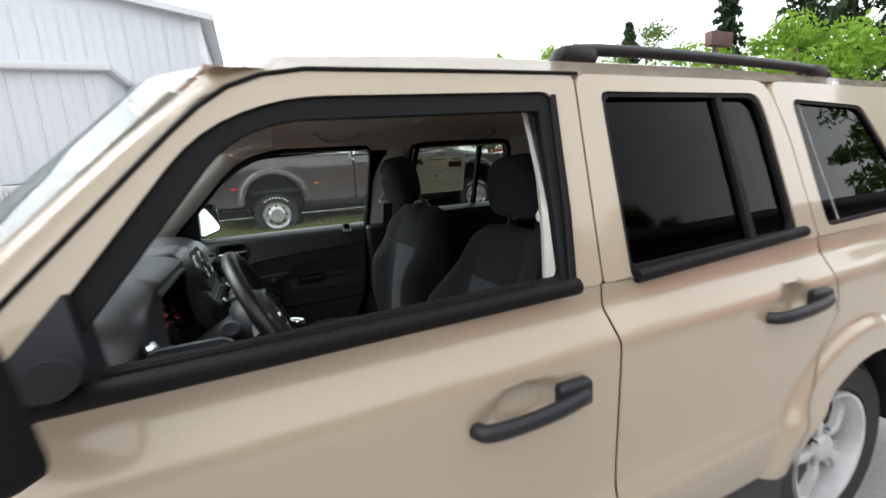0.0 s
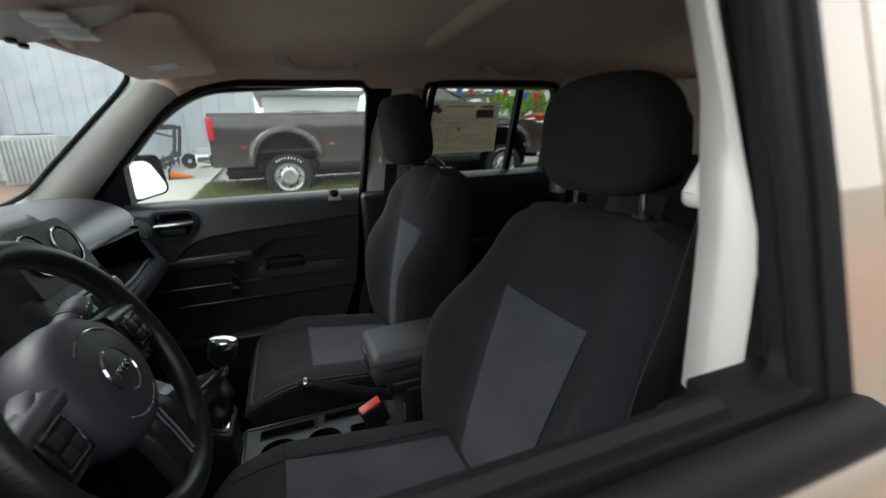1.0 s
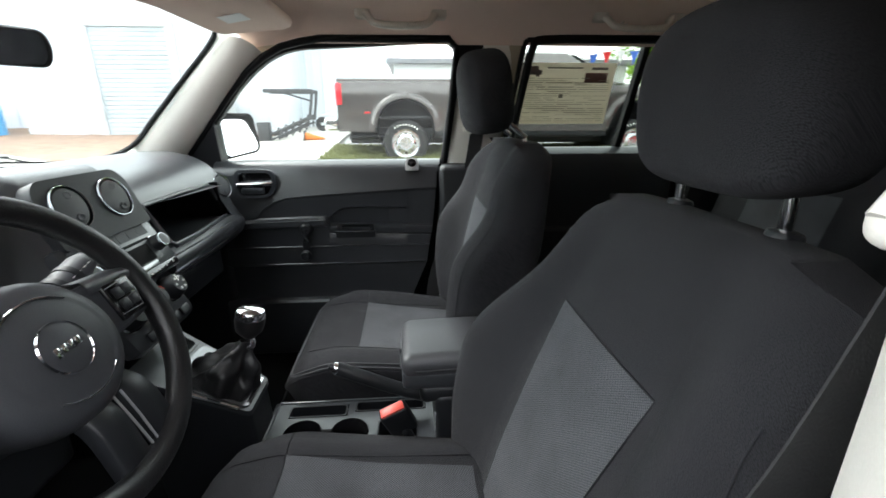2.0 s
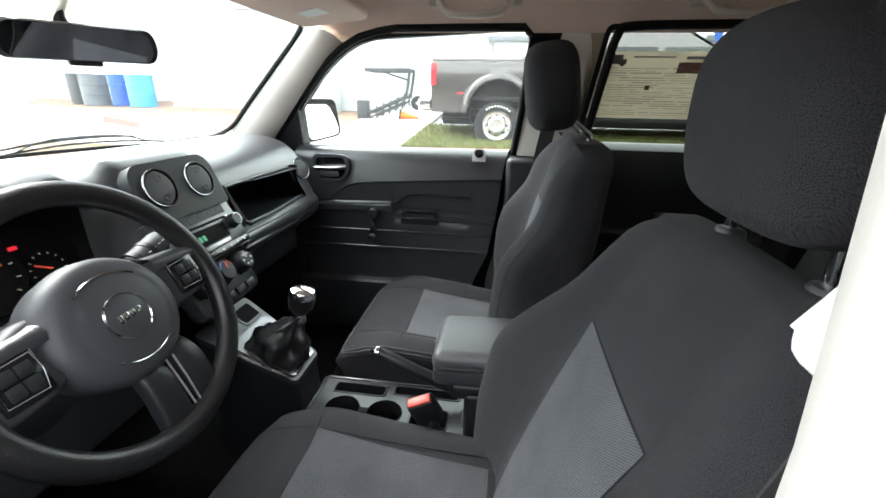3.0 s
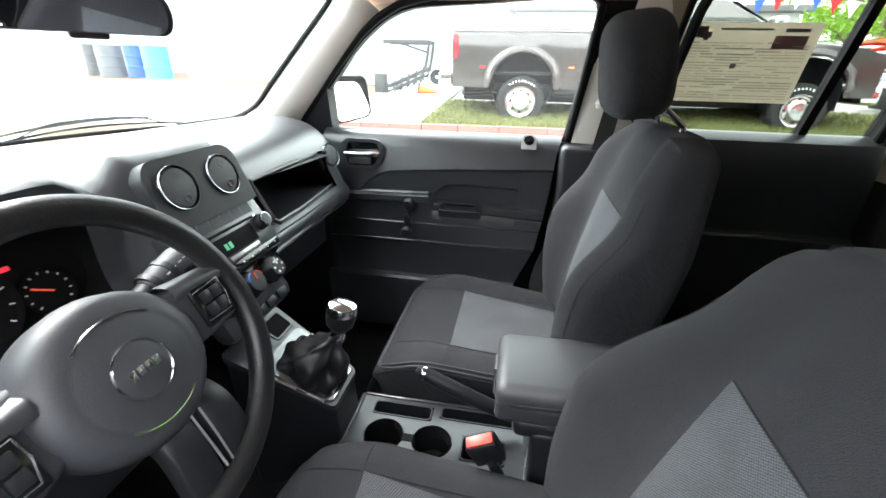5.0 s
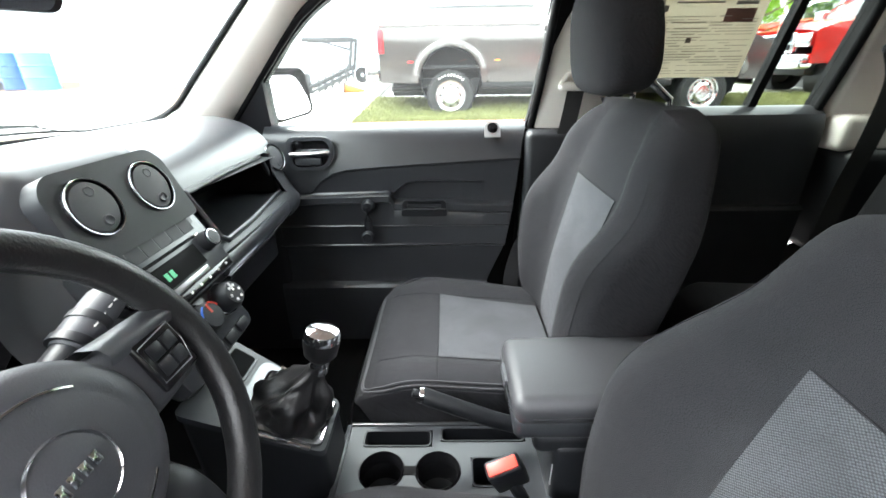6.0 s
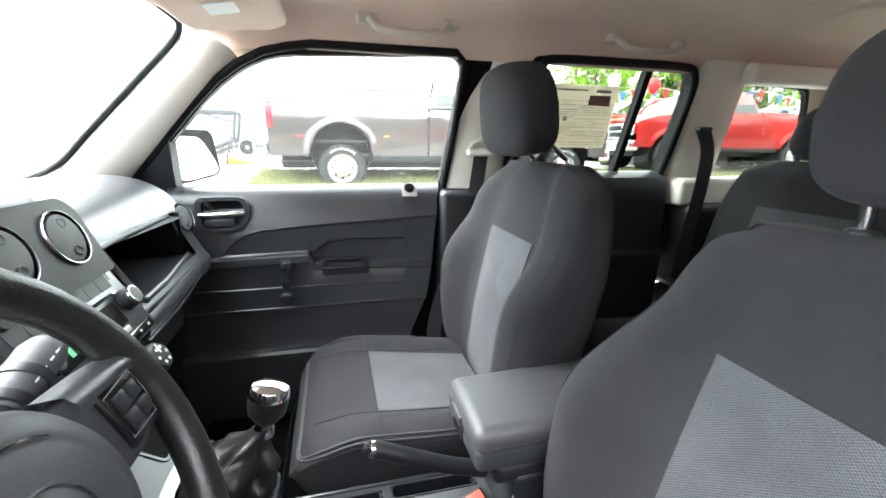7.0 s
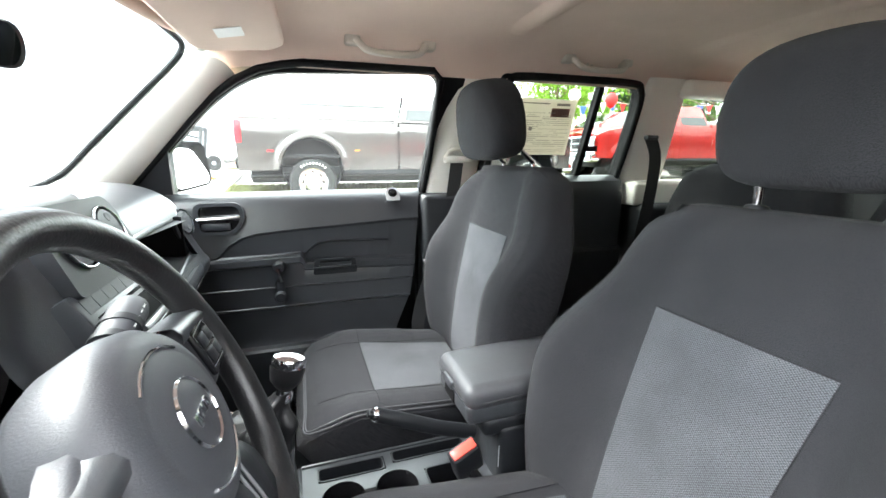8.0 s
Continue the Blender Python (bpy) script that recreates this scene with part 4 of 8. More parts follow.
def dash_profile(y):
    """Cross-section of the dashboard at y, from the windscreen to the knees."""
    bow = 0.075 * (1 - (y / 0.66) ** 2)
    side = smooth01(0.60, 0.69, abs(y))
    pod = smooth01(-0.145, -0.105, y) * smooth01(0.15, 0.11, y)
    hood = smooth01(-0.60, -0.53, y) * smooth01(-0.12, -0.235, y)
    p = [(-1.165 - bow, 1.142), (-1.10 - bow, 1.158), (-1.00, 1.176), (-0.90, 1.176 + 0.012 * pod + 0.022 * hood), (-0.83 + 0.01 * hood, 1.158 + 0.032 * pod + 0.046 * hood), (-0.785 + 0.035 * hood, 1.128 + 0.055 * pod + 0.060 * hood)]
    p += [(-0.762 + 0.02 * pod + 0.012 * hood, 1.090 + 0.03 * pod + 0.072 * hood), (-0.748 + 0.05 * pod, 1.04), (-0.722 + 0.03 * pod, 0.985), (-0.705, 0.955), (-0.722, 0.915), (-0.80, 0.855), (-0.90, 0.77), (-1.05, 0.70)]
    return [(x - 0.06 * side, z - 0.012 * side) for x, z in p]


def dash_strip(ys, lo, hi):
    rows = []
    for y in ys:
        pr = [Vector((x, y, z)) for x, z in dash_profile(y)]
        rows.append(spline(pr, 4)[lo * 4:hi * 4 + 1])
    return loft(rows)


ys = [-0.70 + 1.40 * k / 56 for k in range(57)]
part("dash_top", dash_strip(ys, 0, 6), DASH, dash, "dark grained dash top", angle=60)
outer, inner = [y for y in ys if y <= -0.498], [y for y in ys if -0.205 <= y <= 0.126]
right = [0.548 + (0.70 - 0.548) * k / 8 for k in range(9)]
part("dash_face", join(dash_strip(outer, 6, 13), dash_strip([outer[-1] + (inner[0] - outer[-1]) * k / 14 for k in range(15)], 9, 13), dash_strip(inner, 6, 13), dash_strip(right, 6, 13), dash_strip([0.125 + 0.425 * k / 10 for k in range(11)], 8, 13)), DASH, dash, angle=60)
# shelf: a box-shaped recess open to the cabin
q = lambda x, y, z: Vector((x, y, z))
shelf = loft([[q(-0.742, y, 1.092 - 0.014 * (y - 0.1) / 0.4), q(-0.80, y, 1.085), q(-0.905, y, 1.07), q(-0.912, y, 1.0), q(-0.90, y, 0.985), q(-0.72, y, 0.984)] for y in [0.115 + 0.445 * k / 8 for k in range(9)]])
ends = join(box(-0.91, -0.735, 0.108, 0.118, 0.984, 1.10, 0.0), box(-0.91, -0.750, 0.545, 0.557, 0.984, 1.088, 0.0))
part("shelf_recess", join(shelf, ends), PLASTIC, dash, "open black shelf recess", angle=30)
rim = [q(-0.740, 0.150, 1.094), q(-0.758, 0.33, 1.090), q(-0.768, 0.522, 1.083), q(-0.766, 0.534, 1.07), q(-0.752, 0.566, 0.994), q(-0.742, 0.556, 0.984), q(-0.706, 0.30, 0.992), q(-0.692, 0.165, 1.000), q(-0.696, 0.150, 1.012)]
part("shelf_lip", tube(rim, 0.006, 8, closed=True), DASH, dash)
part("silver_strip", tube([q(-0.682, 0.112, 0.968), q(-0.694, 0.30, 0.960), q(-0.713, 0.50, 0.954), q(-0.725, 0.56, 0.952)], 0.011, 10, squash=1.6), SATIN, dash, "satin grey trim strip")
part("chrome_strip", tube([q(-0.676, 0.112, 0.948), q(-0.688, 0.30, 0.940), q(-0.706, 0.50, 0.934), q(-0.718, 0.56, 0.933)], 0.004, 8), CHROME, dash, "thin chrome strip")
part("glove_box_lid", join(box(-0.80, -0.765, 0.16, 0.54, 0.80, 0.885, 0.012, 3)), PLASTIC, dash, "black glove box lid")
part("knee_panel", box(-0.78, -0.735, -0.60, -0.16, 0.72, 0.90, 0.02, 3), DASH, dash)


def air_vent(name, c, n, r, host):
    m = basis(c, (0, 1, 0), n)
    v = part(name, lathe([(r * 0.915, -0.010), (r * 0.918, 0.001), (r * 0.935, 0.0034), (r * 0.965, 0.0036), (r * 0.99, 0.002), (r * 1.0, -0.003)], m, 52), DARK_CHROME, host, "round air vent with a chrome ring")
    part("vent_well", lathe([(r * 0.905, 0.0), (r * 0.90, -0.016), (0, -0.018)], m, 40), MATTE, v)
    part("vent_disc", lathe([(0, 0.0030), (r * 0.50, 0.0028), (r * 0.82, 0.0016), (r * 0.865, -0.0006), (r * 0.87, -0.010)], m @ Matrix.Rotation(0.03, 4, "X"), 44), HUB, v, "dark turning disc")
    for dx, dy in ((0.10, 0.50), (0.10, -0.52)):
        part("finger_dimple", lathe([(0, 0.0022), (r * 0.09, 0.0026), (r * 0.15, 0.0040), (r * 0.175, 0.0034), (r * 0.20, 0.0018)], m @ Matrix.Translation((dx * r, dy * r, 0)) @ Matrix.Diagonal((1.2, 1, 1, 1)), 24), HUB, v)
    return v


POD_N = Vector((0.86, 0.0, 0.34)).normalized()
pod_m = basis((-0.729, 0.003, 1.129), (0, 1, 0), POD_N)
pod = [(-0.116, -0.062), (-0.112, 0.036), (-0.092, 0.056), (0.092, 0.056), (0.112, 0.036), (0.116, -0.062)]
part("vent_pod", plate(rounded(pod, [0.01, 0.03, 0.03, 0.03, 0.03, 0.01]), lambda p, d: pod_m @ Vector((p[0], p[1], -d)), 0.09), POD, dash, "raised dark vent pod")
air_vent("air_vent", pod_m @ Vector((-0.0555, 0.004, 0.002)), POD_N, 0.0395, dash)
air_vent("air_vent", pod_m @ Vector((0.0555, 0.002, 0.001)), POD_N, 0.0395, dash)
air_vent("air_vent", (-0.752, 0.585, 1.070), (0.92, -0.22, 0.32), 0.037, dash)
air_vent("air_vent", (-0.742, -0.612, 1.068), (0.86, 0.30, 0.30), 0.040, dash)

# radio and climate stack
ST_N = Vector((0.86, 0.0, 0.50)).normalized()
st = basis((-0.692, -0.005, 1.026), (0, 1, 0), ST_N)
put = lambda u, v, w=0.0: st @ Vector((u, v, w))
radio = thing("car_radio", "silver-grey car radio with a green display and dark keys", "car radio", at=tuple(put(0, 0)))
slab = lambda u0, u1, v0, v1, w0, w1, b=0.003: box(u0, u1, v0, v1, w0, w1, b, 2, m=st)
part("fascia", slab(-0.122, 0.122, -0.058, 0.058, -0.06, 0.004, 0.006), SATIN, radio, "satin grey fascia")
for k in range(7):
    part("preset_key", slab(-0.108 + k * 0.0292, -0.0798 + k * 0.0292, 0.026, 0.048, 0.002, 0.0046, 0.0008), POD, radio, smooth=False)
part("disc_slot", slab(-0.100, 0.080, 0.0145, 0.0195, 0.0035, 0.0050, 0.001), MATTE, radio, "dark disc slot")
part("slot_end", slab(0.080, 0.090, 0.0150, 0.0190, 0.004, 0.0062, 0.001), CHROME, radio)
screen_glow = glow("green_display", (0.03, 0.16, 0.08), 0.35)
part("display", slab(-0.088, 0.066, -0.026, 0.009, 0.0035, 0.0055, 0.001), MATTE, radio, "dark display")
part("display_digits", join(*[slab(-0.062 + k * 0.012, -0.054 + k * 0.012, -0.016, -0.004, 0.0056, 0.0060, 0) for k in (0, 1, 3, 4)]), screen_glow, radio, "green lit digits", smooth=False)
part("silver_bar", slab(-0.030, 0.058, -0.038, -0.029, 0.004, 0.0062, 0.001), SILVER, radio, "silver bar below the display")
for u, v in ((0.094, 0.000), (-0.106, -0.004)):
    knob = part("volume_knob", lathe([(0, 0.020), (0.012, 0.0195), (0.015, 0.016), (0.016, 0.004), (0.0175, 0.0)], st @ Matrix.Translation((u, v, 0.004)), 32), PLASTIC, radio, "round black knob")
    part("knob_rim", lathe([(0.0125, 0.0193), (0.0145, 0.0190), (0.0155, 0.0155)], st @ Matrix.Translation((u, v, 0.004)), 32), DARK_CHROME, knob)
part("key_strip", slab(-0.100, 0.112, -0.054, -0.0405, 0.0035, 0.0052, 0.002), GLOSSY, radio, "black strip of small keys")
for k in range(8):
    part("key_mark", slab(-0.088 + k * 0.026, -0.083 + k * 0.026, -0.0495, -0.0455, 0.0053, 0.0056, 0), WHITE, radio, smooth=False)
climate = thing("climate_panel", "dark panel with round heater knobs", "heater controls", at=tuple(put(0, -0.11)))
part("panel", slab(-0.112, 0.092, -0.160, -0.058, -0.06, -0.014, 0.028), SATIN, climate)
for u, v in ((0.051, -0.090), (-0.017, -0.090), (-0.085, -0.090)):
    dial = part("heater_knob", lathe([(0, 0.030), (0.019, 0.029), (0.023, 0.022), (0.025, 0.0)], st @ Matrix.Translation((u, v, -0.014)), 32), PLASTIC, climate, "round heater knob")
    part("dial_ring", lathe([(0.025, 0.002), (0.027, 0.006), (0.029, 0.002)], st @ Matrix.Translation((u, v, -0.014)), 32), CHROME, dial)
    if u == -0.017:
        for a0, mat, lab in ((20, RED, "red warm mark"), (110, shader("blue_plastic", (0.03, 0.12, 0.5), 0.4), "blue cold mark")):
            part("temperature_mark", tube([st @ Matrix.Translation((u, v, -0.014)) @ Vector((0.0205 * math.cos(radians(a0 + 10 * q)), 0.0205 * math.sin(radians(a0 + 10 * q)), 0.0285)) for q in range(6)], 0.0016, 6), mat, dial, lab)
    if u > 0.05:
        for q in range(6):
            part("mode_mark", disc(0.0028, 0.001, st @ Matrix.Translation((u + 0.0125 * math.cos(q * 1.05), v + 0.0125 * math.sin(q * 1.05), 0.0155)), 8), WHITE, dial)
    part("pointer", box(-0.002, 0.002, 0.004, 0.019, 0.0295, 0.0305, 0, m=st @ Matrix.Translation((u, v, -0.014))), RED if u == -0.017 else WHITE, dial, smooth=False)
for k in range(4):
    part("switch", slab(-0.08 + k * 0.037, -0.05 + k * 0.037, -0.150, -0.132, -0.014, -0.008), PLASTIC, climate)

# instrument cluster under its hood
cl = thing("instrument_cluster", "dark round instrument dials with red needles", "instruments", at=(-0.79, -0.36, 1.06))
cm = basis((-0.790, -0.342, 1.055), (0, 1, 0), (0.90, 0, 0.35))
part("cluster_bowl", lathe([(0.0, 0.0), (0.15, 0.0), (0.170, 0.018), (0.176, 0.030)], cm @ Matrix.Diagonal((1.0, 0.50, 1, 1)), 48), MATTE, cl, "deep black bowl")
for u, r in ((0.0, 0.056), (0.088, 0.030), (-0.088, 0.030)):
    dial = part("dial", lathe([(0, 0.003), (r * 0.94, 0.003), (r, 0.010), (r * 1.05, 0.003)], cm @ Matrix.Translation((u, 0.0 if r > 0.05 else -0.016, 0.004)), 40), MATTE, cl, "black dial")
    dm = cm @ Matrix.Translation((u, 0.0 if r > 0.05 else -0.016, 0.009))
    part("tick_marks", join(*[box(r * 0.80, r * 0.9, -0.0009, 0.0009, 0, 0.0006, 0, m=dm @ Matrix.Rotation(radians(-40 + 26 * k), 4, "Z")) for k in range(11)]), glow("lit_ticks", (0.8, 0.74, 0.62), 0.008), dial, "softly lit tick marks", smooth=False)
    part("needle", box(-0.004, r * 0.70, -0.0011, 0.0011, 0.002, 0.004, 0, m=dm @ Matrix.Rotation(radians(188 if u == 0 else 150), 4, "Z")), glow("lit_needle", (0.8, 0.09, 0.04), 0.05), dial, "orange-red needle", smooth=False)
part("warning_lamp", join(*[box(0.018 + 0.006 * k, 0.0225 + 0.006 * k, 0.010, 0.018 + 0.003 * (k % 2), 0.010, 0.011, 0, m=cm) for k in range(3)]), glow("lit_warning", (0.9, 0.16, 0.05), 0.04), cl, "lit orange warning lamp", smooth=False)
part("warning_lamp", box(0.054, 0.066, 0.026, 0.032, 0.008, 0.010, 0.001, m=cm), glow("lit_red_warning", (0.9, 0.03, 0.05), 0.12), cl, "lit red warning lamp", smooth=False)

lip = [Vector((x, y, z)) for y in [-0.53 + 0.35 * k / 14 for k in range(15)] for x, z in [spline([Vector((u, 0, w)) for u, w in dash_profile(y)], 4)[24].xz]]
back_rim = [cm @ Vector((0.175 * math.cos(math.pi * (1 - k / 14)), 0.50 * 0.172 * math.sin(math.pi * (1 - k / 14)), 0.028)) for k in range(15)]
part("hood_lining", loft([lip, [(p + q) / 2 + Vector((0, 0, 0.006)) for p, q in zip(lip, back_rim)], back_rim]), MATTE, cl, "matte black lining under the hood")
part("hood_lip", tube(lip, 0.007, 8), DASH, cl)

# ---- steering wheel ----
tilt = radians(25.0)
WN = Vector((math.cos(tilt), 0, math.sin(tilt)))
wm = basis((-0.557, -0.357, 1.029), (0, 1, 0), WN)
wheel = thing("steering_wheel", "black three-spoke steering wheel with a padded hub", "steering wheel", at=(-0.557, -0.352, 1.024))
part("rim", tube([wm @ Vector((0.177 * math.cos(a), 0.177 * math.sin(a), 0)) for a in [2 * math.pi * k / 72 for k in range(72)]], 0.0168, 16, closed=True), LEATHER, wheel, "black grained rim", angle=80)
part("hub", lathe([(0, 0.020), (0.03, 0.0195), (0.060, 0.017), (0.064, 0.0155), (0.067, 0.016), (0.083, 0.010), (0.092, 0.000), (0.095, -0.02), (0.090, -0.050), (0.082, -0.066), (0.05, -0.075)], wm @ Matrix.Diagonal((1.0, 0.93, 1, 1)), 48), HUB, wheel, "padded grey airbag hub", angle=60)
for a0 in (50, 230):
    part("hub_arc", tube([wm @ Vector((0.0655 * math.cos(a), 0.061 * math.sin(a), 0.0165)) for a in [radians(a0 + 10 * k) for k in range(9)]], 0.0014, 6), CHROME, wheel, "thin chrome arc")
badge = part("badge", lathe([(0, 0.0225), (0.027, 0.0220), (0.031, 0.0195)], wm, 36), HUB, wheel, "round dark badge")
part("badge_ring", lathe([(0.0295, 0.0208), (0.0306, 0.0226), (0.0318, 0.0203)], wm, 40), CHROME, badge)
part("badge_mark", join(*[box(-0.018 + 0.0095 * k, -0.011 + 0.0095 * k, -0.005 - 0.002 * (k == 0), 0.005, 0.0215, 0.0242, 0.001, m=wm) for k in range(4)]), CHROME, badge, "plain chrome mark")


def spoke(pts, w0, w1, thick=0.022):
    rows = []
    pts = spline([Vector(p) for p in pts], 4)
    for i, p in enumerate(pts):
        t = i / (len(pts) - 1)
        d = (pts[min(i + 1, len(pts) - 1)] - pts[max(i - 1, 0)]).normalized()
        sd = Vector((-d.y, d.x, 0)).normalized() * (w0 + (w1 - w0) * t) / 2
        th = thick * (1 - 0.25 * t)
        rows.append([p + sd - Vector((0, 0, th)), p + sd * 0.96 - Vector((0, 0, 0.004)), p + sd * 0.8, p, p - sd * 0.8, p - sd * 0.96 - Vector((0, 0, 0.004)), p - sd - Vector((0, 0, th))])
    bm = loft(rows, True, True)
    bmesh.ops.transform(bm, verts=bm.verts, matrix=wm)
    return bm


for u in (-1, 1):
    sp = part("side_spoke", spoke([(u * 0.062, 0.008, -0.022), (u * 0.086, 0.010, -0.004), (u * 0.115, (0.012 if u > 0 else -0.002), 0.004), (u * 0.150, (0.014 if u > 0 else -0.006), 0.002), (u * 0.177, (0.016 if u > 0 else -0.008), 0.0)], 0.082, 0.072), HUB, wheel, "dark grey spoke", angle=75)
    cy_p = 0.012 if u > 0 else -0.004
    part("spoke_shoulder", loft([[wm @ Vector((u * r, cy_p + v * w, zz)) for v, zz in ((0.020, 0.008), (0.028, 0.012), (0.036, 0.008), (0.042, -0.012), (0.040, -0.030))] for r, w in ((0.082, 1.15), (0.10, 1.1), (0.13, 1.05), (0.152, 1.0), (0.170, 0.9))]), DASH, sp, "smooth spoke shoulder", angle=60)
    part("button_pod", box(u * 0.128 - 0.026, u * 0.128 + 0.026, cy_p - 0.028, cy_p + 0.028, 0.003, 0.0095, 0.006, 3, m=wm), GLOSSY, sp, "black button pod")
    part("pod_edge", tube([wm @ Vector((u * 0.128 + dx, cy_p + dy, 0.0085)) for dx, dy in ((-0.022, -0.02), (-0.022, 0.02), (0.022, 0.022), (0.024, 0.0), (0.018, -0.022))], 0.0012, 6, closed=True), SILVER, sp)
    for v in range(4):
        part("button", box(u * 0.128 - 0.017 + 0.018 * (v % 2), u * 0.128 - 0.001 + 0.018 * (v % 2), cy_p - 0.017 + 0.018 * (v // 2), cy_p - 0.002 + 0.018 * (v // 2), 0.009, 0.0125, 0.003, 2, m=wm), PLASTIC, sp)
    lo = part("lower_spoke", spoke([(0.026 + u * 0.028, -0.058, -0.018), (0.026 + u * 0.028, -0.080, 0.000), (0.026 + u * 0.029, -0.105, 0.006), (0.026 + u * 0.031, -0.145, 0.003), (0.026 + u * 0.033, -0.176, 0.0)], 0.042, 0.050), PLASTIC, wheel, "black lower spoke", angle=50)
    part("spoke_edge", tube([wm @ Vector(p) for p in ((0.026 + u * 0.0065, -0.080, 0.004), (0.026 + u * 0.006, -0.12, 0.004), (0.026 + u * 0.005, -0.158, 0.002))], 0.0016, 6), SILVER, lo)
col = thing("steering_column", "dark grey shrouded steering column with control stalks", "steering column", at=(-0.66, -0.352, 0.98))
part("shroud", tube([wm @ Vector((0, -0.005, -0.05)), wm @ Vector((0, -0.01, -0.10)), wm @ Vector((0, -0.02, -0.20)), wm @ Vector((0, -0.05, -0.27))], 0.078, 28, squash=0.9), HUB, col, "dark grey column shroud")
for u in (-1, 1):
    root, tip = Vector((u * 0.05, 0.035, -0.075)), Vector((u * 0.185, 0.078, -0.052))
    st_k = part("stalk", tube([wm @ root, wm @ root.lerp(tip, 0.5), wm @ tip], 0.015, 12, squash=0.8), PLASTIC, col, "black control stalk")
    part("stalk_grip", tube([wm @ root.lerp(tip, a) for a in (0.50, 0.56, 0.92, 1.0)], 0.0195, 14, squash=0.85, taper=[0.8, 1, 1, 0.8]), HUB, st_k)
    for a in (0.52, 0.70):
        part("stalk_ring", tube([wm @ root.lerp(tip, a), wm @ root.lerp(tip, a + 0.06)], 0.0212, 16, squash=0.85), PLASTIC, st_k)
    part("stalk_marks", join(*[box(-0.004, 0.004, -0.0008, 0.0008, 0, 0.0006, 0, m=Matrix.Translation(wm @ root.lerp(tip, a) + 0.0188 * WN) @ basis((0, 0, 0), (0, 1, 0.2), WN)) for a in (0.66, 0.74, 0.82, 0.88)]), WHITE, st_k, smooth=False)


# ---- front seats ----
def superx(y, w, n=2.8):
    return max(0.0, 1 - min(1, abs(y) / w) ** n) ** (1 / n)


def front_seat(name, cx, cy, label, reach, lean, back_at, widths, bolsters, head_at, head_size, head_turn, posts, insert_top):
    """A bucket seat; local x runs back from the fold between cushion and backrest, z from the ground. back_at: shift back, shift up and recline of the backrest."""
    seat = thing(name, label, "car seat", "front seats", at=(cx, cy, 0.375))
    bx, bz_up, recline = back_at
    W = lambda x, y, z: Vector((x + bx + recline * (z - 0.9), cy + y, z + bz_up))
    # backrest: rings up the height
    tab_w = list(zip((0.60, 0.70, 0.82, 0.95, 1.03, 1.10, 1.16, 1.19, 1.21), widths))
    tab_x = [(0.60, -0.005), (0.70, 0.002), (0.82, 0.032), (0.95, 0.072), (1.03, 0.098), (1.10, 0.122), (1.16, 0.144), (1.21, 0.166)]
    tab_b = list(zip((0.60, 0.72, 0.88, 0.97, 1.06, 1.14, 1.21), bolsters))
    tab_w = [(p.x, p.y) for p in spline([Vector((z, w, 0)) for z, w in tab_w], 6)]
    tab_b = [(p.x, p.y) for p in spline([Vector((z, w, 0)) for z, w in tab_b], 6)]

    def back_front(y, z, out=0.0):
        w, f, b = lerp(tab_w, z), lerp(tab_x, z), lerp(tab_b, z)
        edge = superx(y, w)
        return f + 0.055 * (1 - edge) - b * smooth01(0.46, 0.84, abs(y) / w) * edge ** 0.5 - 0.004 * math.sin((z - 0.66) * 9.0) - out

    rings = []
    for i in range(46):
        z = 0.60 + 0.622 * i / 45
        crown = max(0, (z - 1.185) / 0.037) ** 2
        w = lerp(tab_w, z) * (1 - 0.16 * crown)
        thick = 0.135 - 0.035 * smooth01(0.9, 1.2, z)
        ring = []
        N = 36
        for k in range(N + 1):
            y = -w * math.cos(math.pi * k / N)
            ring.append(W(back_front(y, z) + 0.030 * superx(y, w) * crown, y, z))
        f = lerp(tab_x, z)
        for k in range(1, N):
            y = w * math.cos(math.pi * k / N)
            e = superx(y, w, 3.5)
            ring.append(W(f + 0.055 + (thick - 0.055) * e - 0.030 * e * crown, y, z))
        rings.append(ring)
    back = part("backrest", loft(rings, True, True), CLOTH, seat, "dark charcoal cloth backrest", angle=75)
    # grey insert panel, widest at its upper corners, a hair proud of the bolsters
    top_z, top_w = insert_top
    rows = []
    for i in range(26):
        t = i / 25
        z = 0.66 + (top_z - 0.66) * t
        hw = lerp([(0.0, 0.094), (0.35, 0.100), (1.0, top_w)], t)
        rows.append([W(back_front(hw * u, z, 0.0022), hw * u, z) for u in [-1 + k / 8 for k in range(17)]])
    part("insert_panel", loft(rows), INSERT, back, "lighter grey woven insert", angle=80)
    rise = [(0.66, 0.094), (0.80, 0.100), (top_z, top_w), (1.12, top_w - 0.022), (1.20, top_w - 0.034)]
    for sg in (-1, 1):
        part("seam", tube([W(back_front(sg * lerp(rise, z), z, 0.0012), sg * lerp(rise, z), z) for z in [0.66 + (top_z - 0.66) * k / 50 for k in range(51)]], 0.0011, 6), SEAM, back)
        part("side_seam", tube([W(back_front(sg * 0.925 * lerp(tab_w, z), z, 0.0005), sg * 0.925 * lerp(tab_w, z), z) for z in [0.66 + 0.46 * k / 60 for k in range(61)]], 0.0010, 6), SEAM, back)
    part("seam", tube([W(back_front(top_w * u, top_z, 0.0005), top_w * u, top_z) for u in [-1 + k / 12 for k in range(25)]], 0.0014, 6), SEAM, back)
    # cushion: rings from the front to the fold; reach moves its front forwards
    C = lambda x, y, z: Vector((cx + x - lean - (reach - lean) * smooth01(0.05, -0.15, x), cy + y, z + (0.018 if reach else 0)))
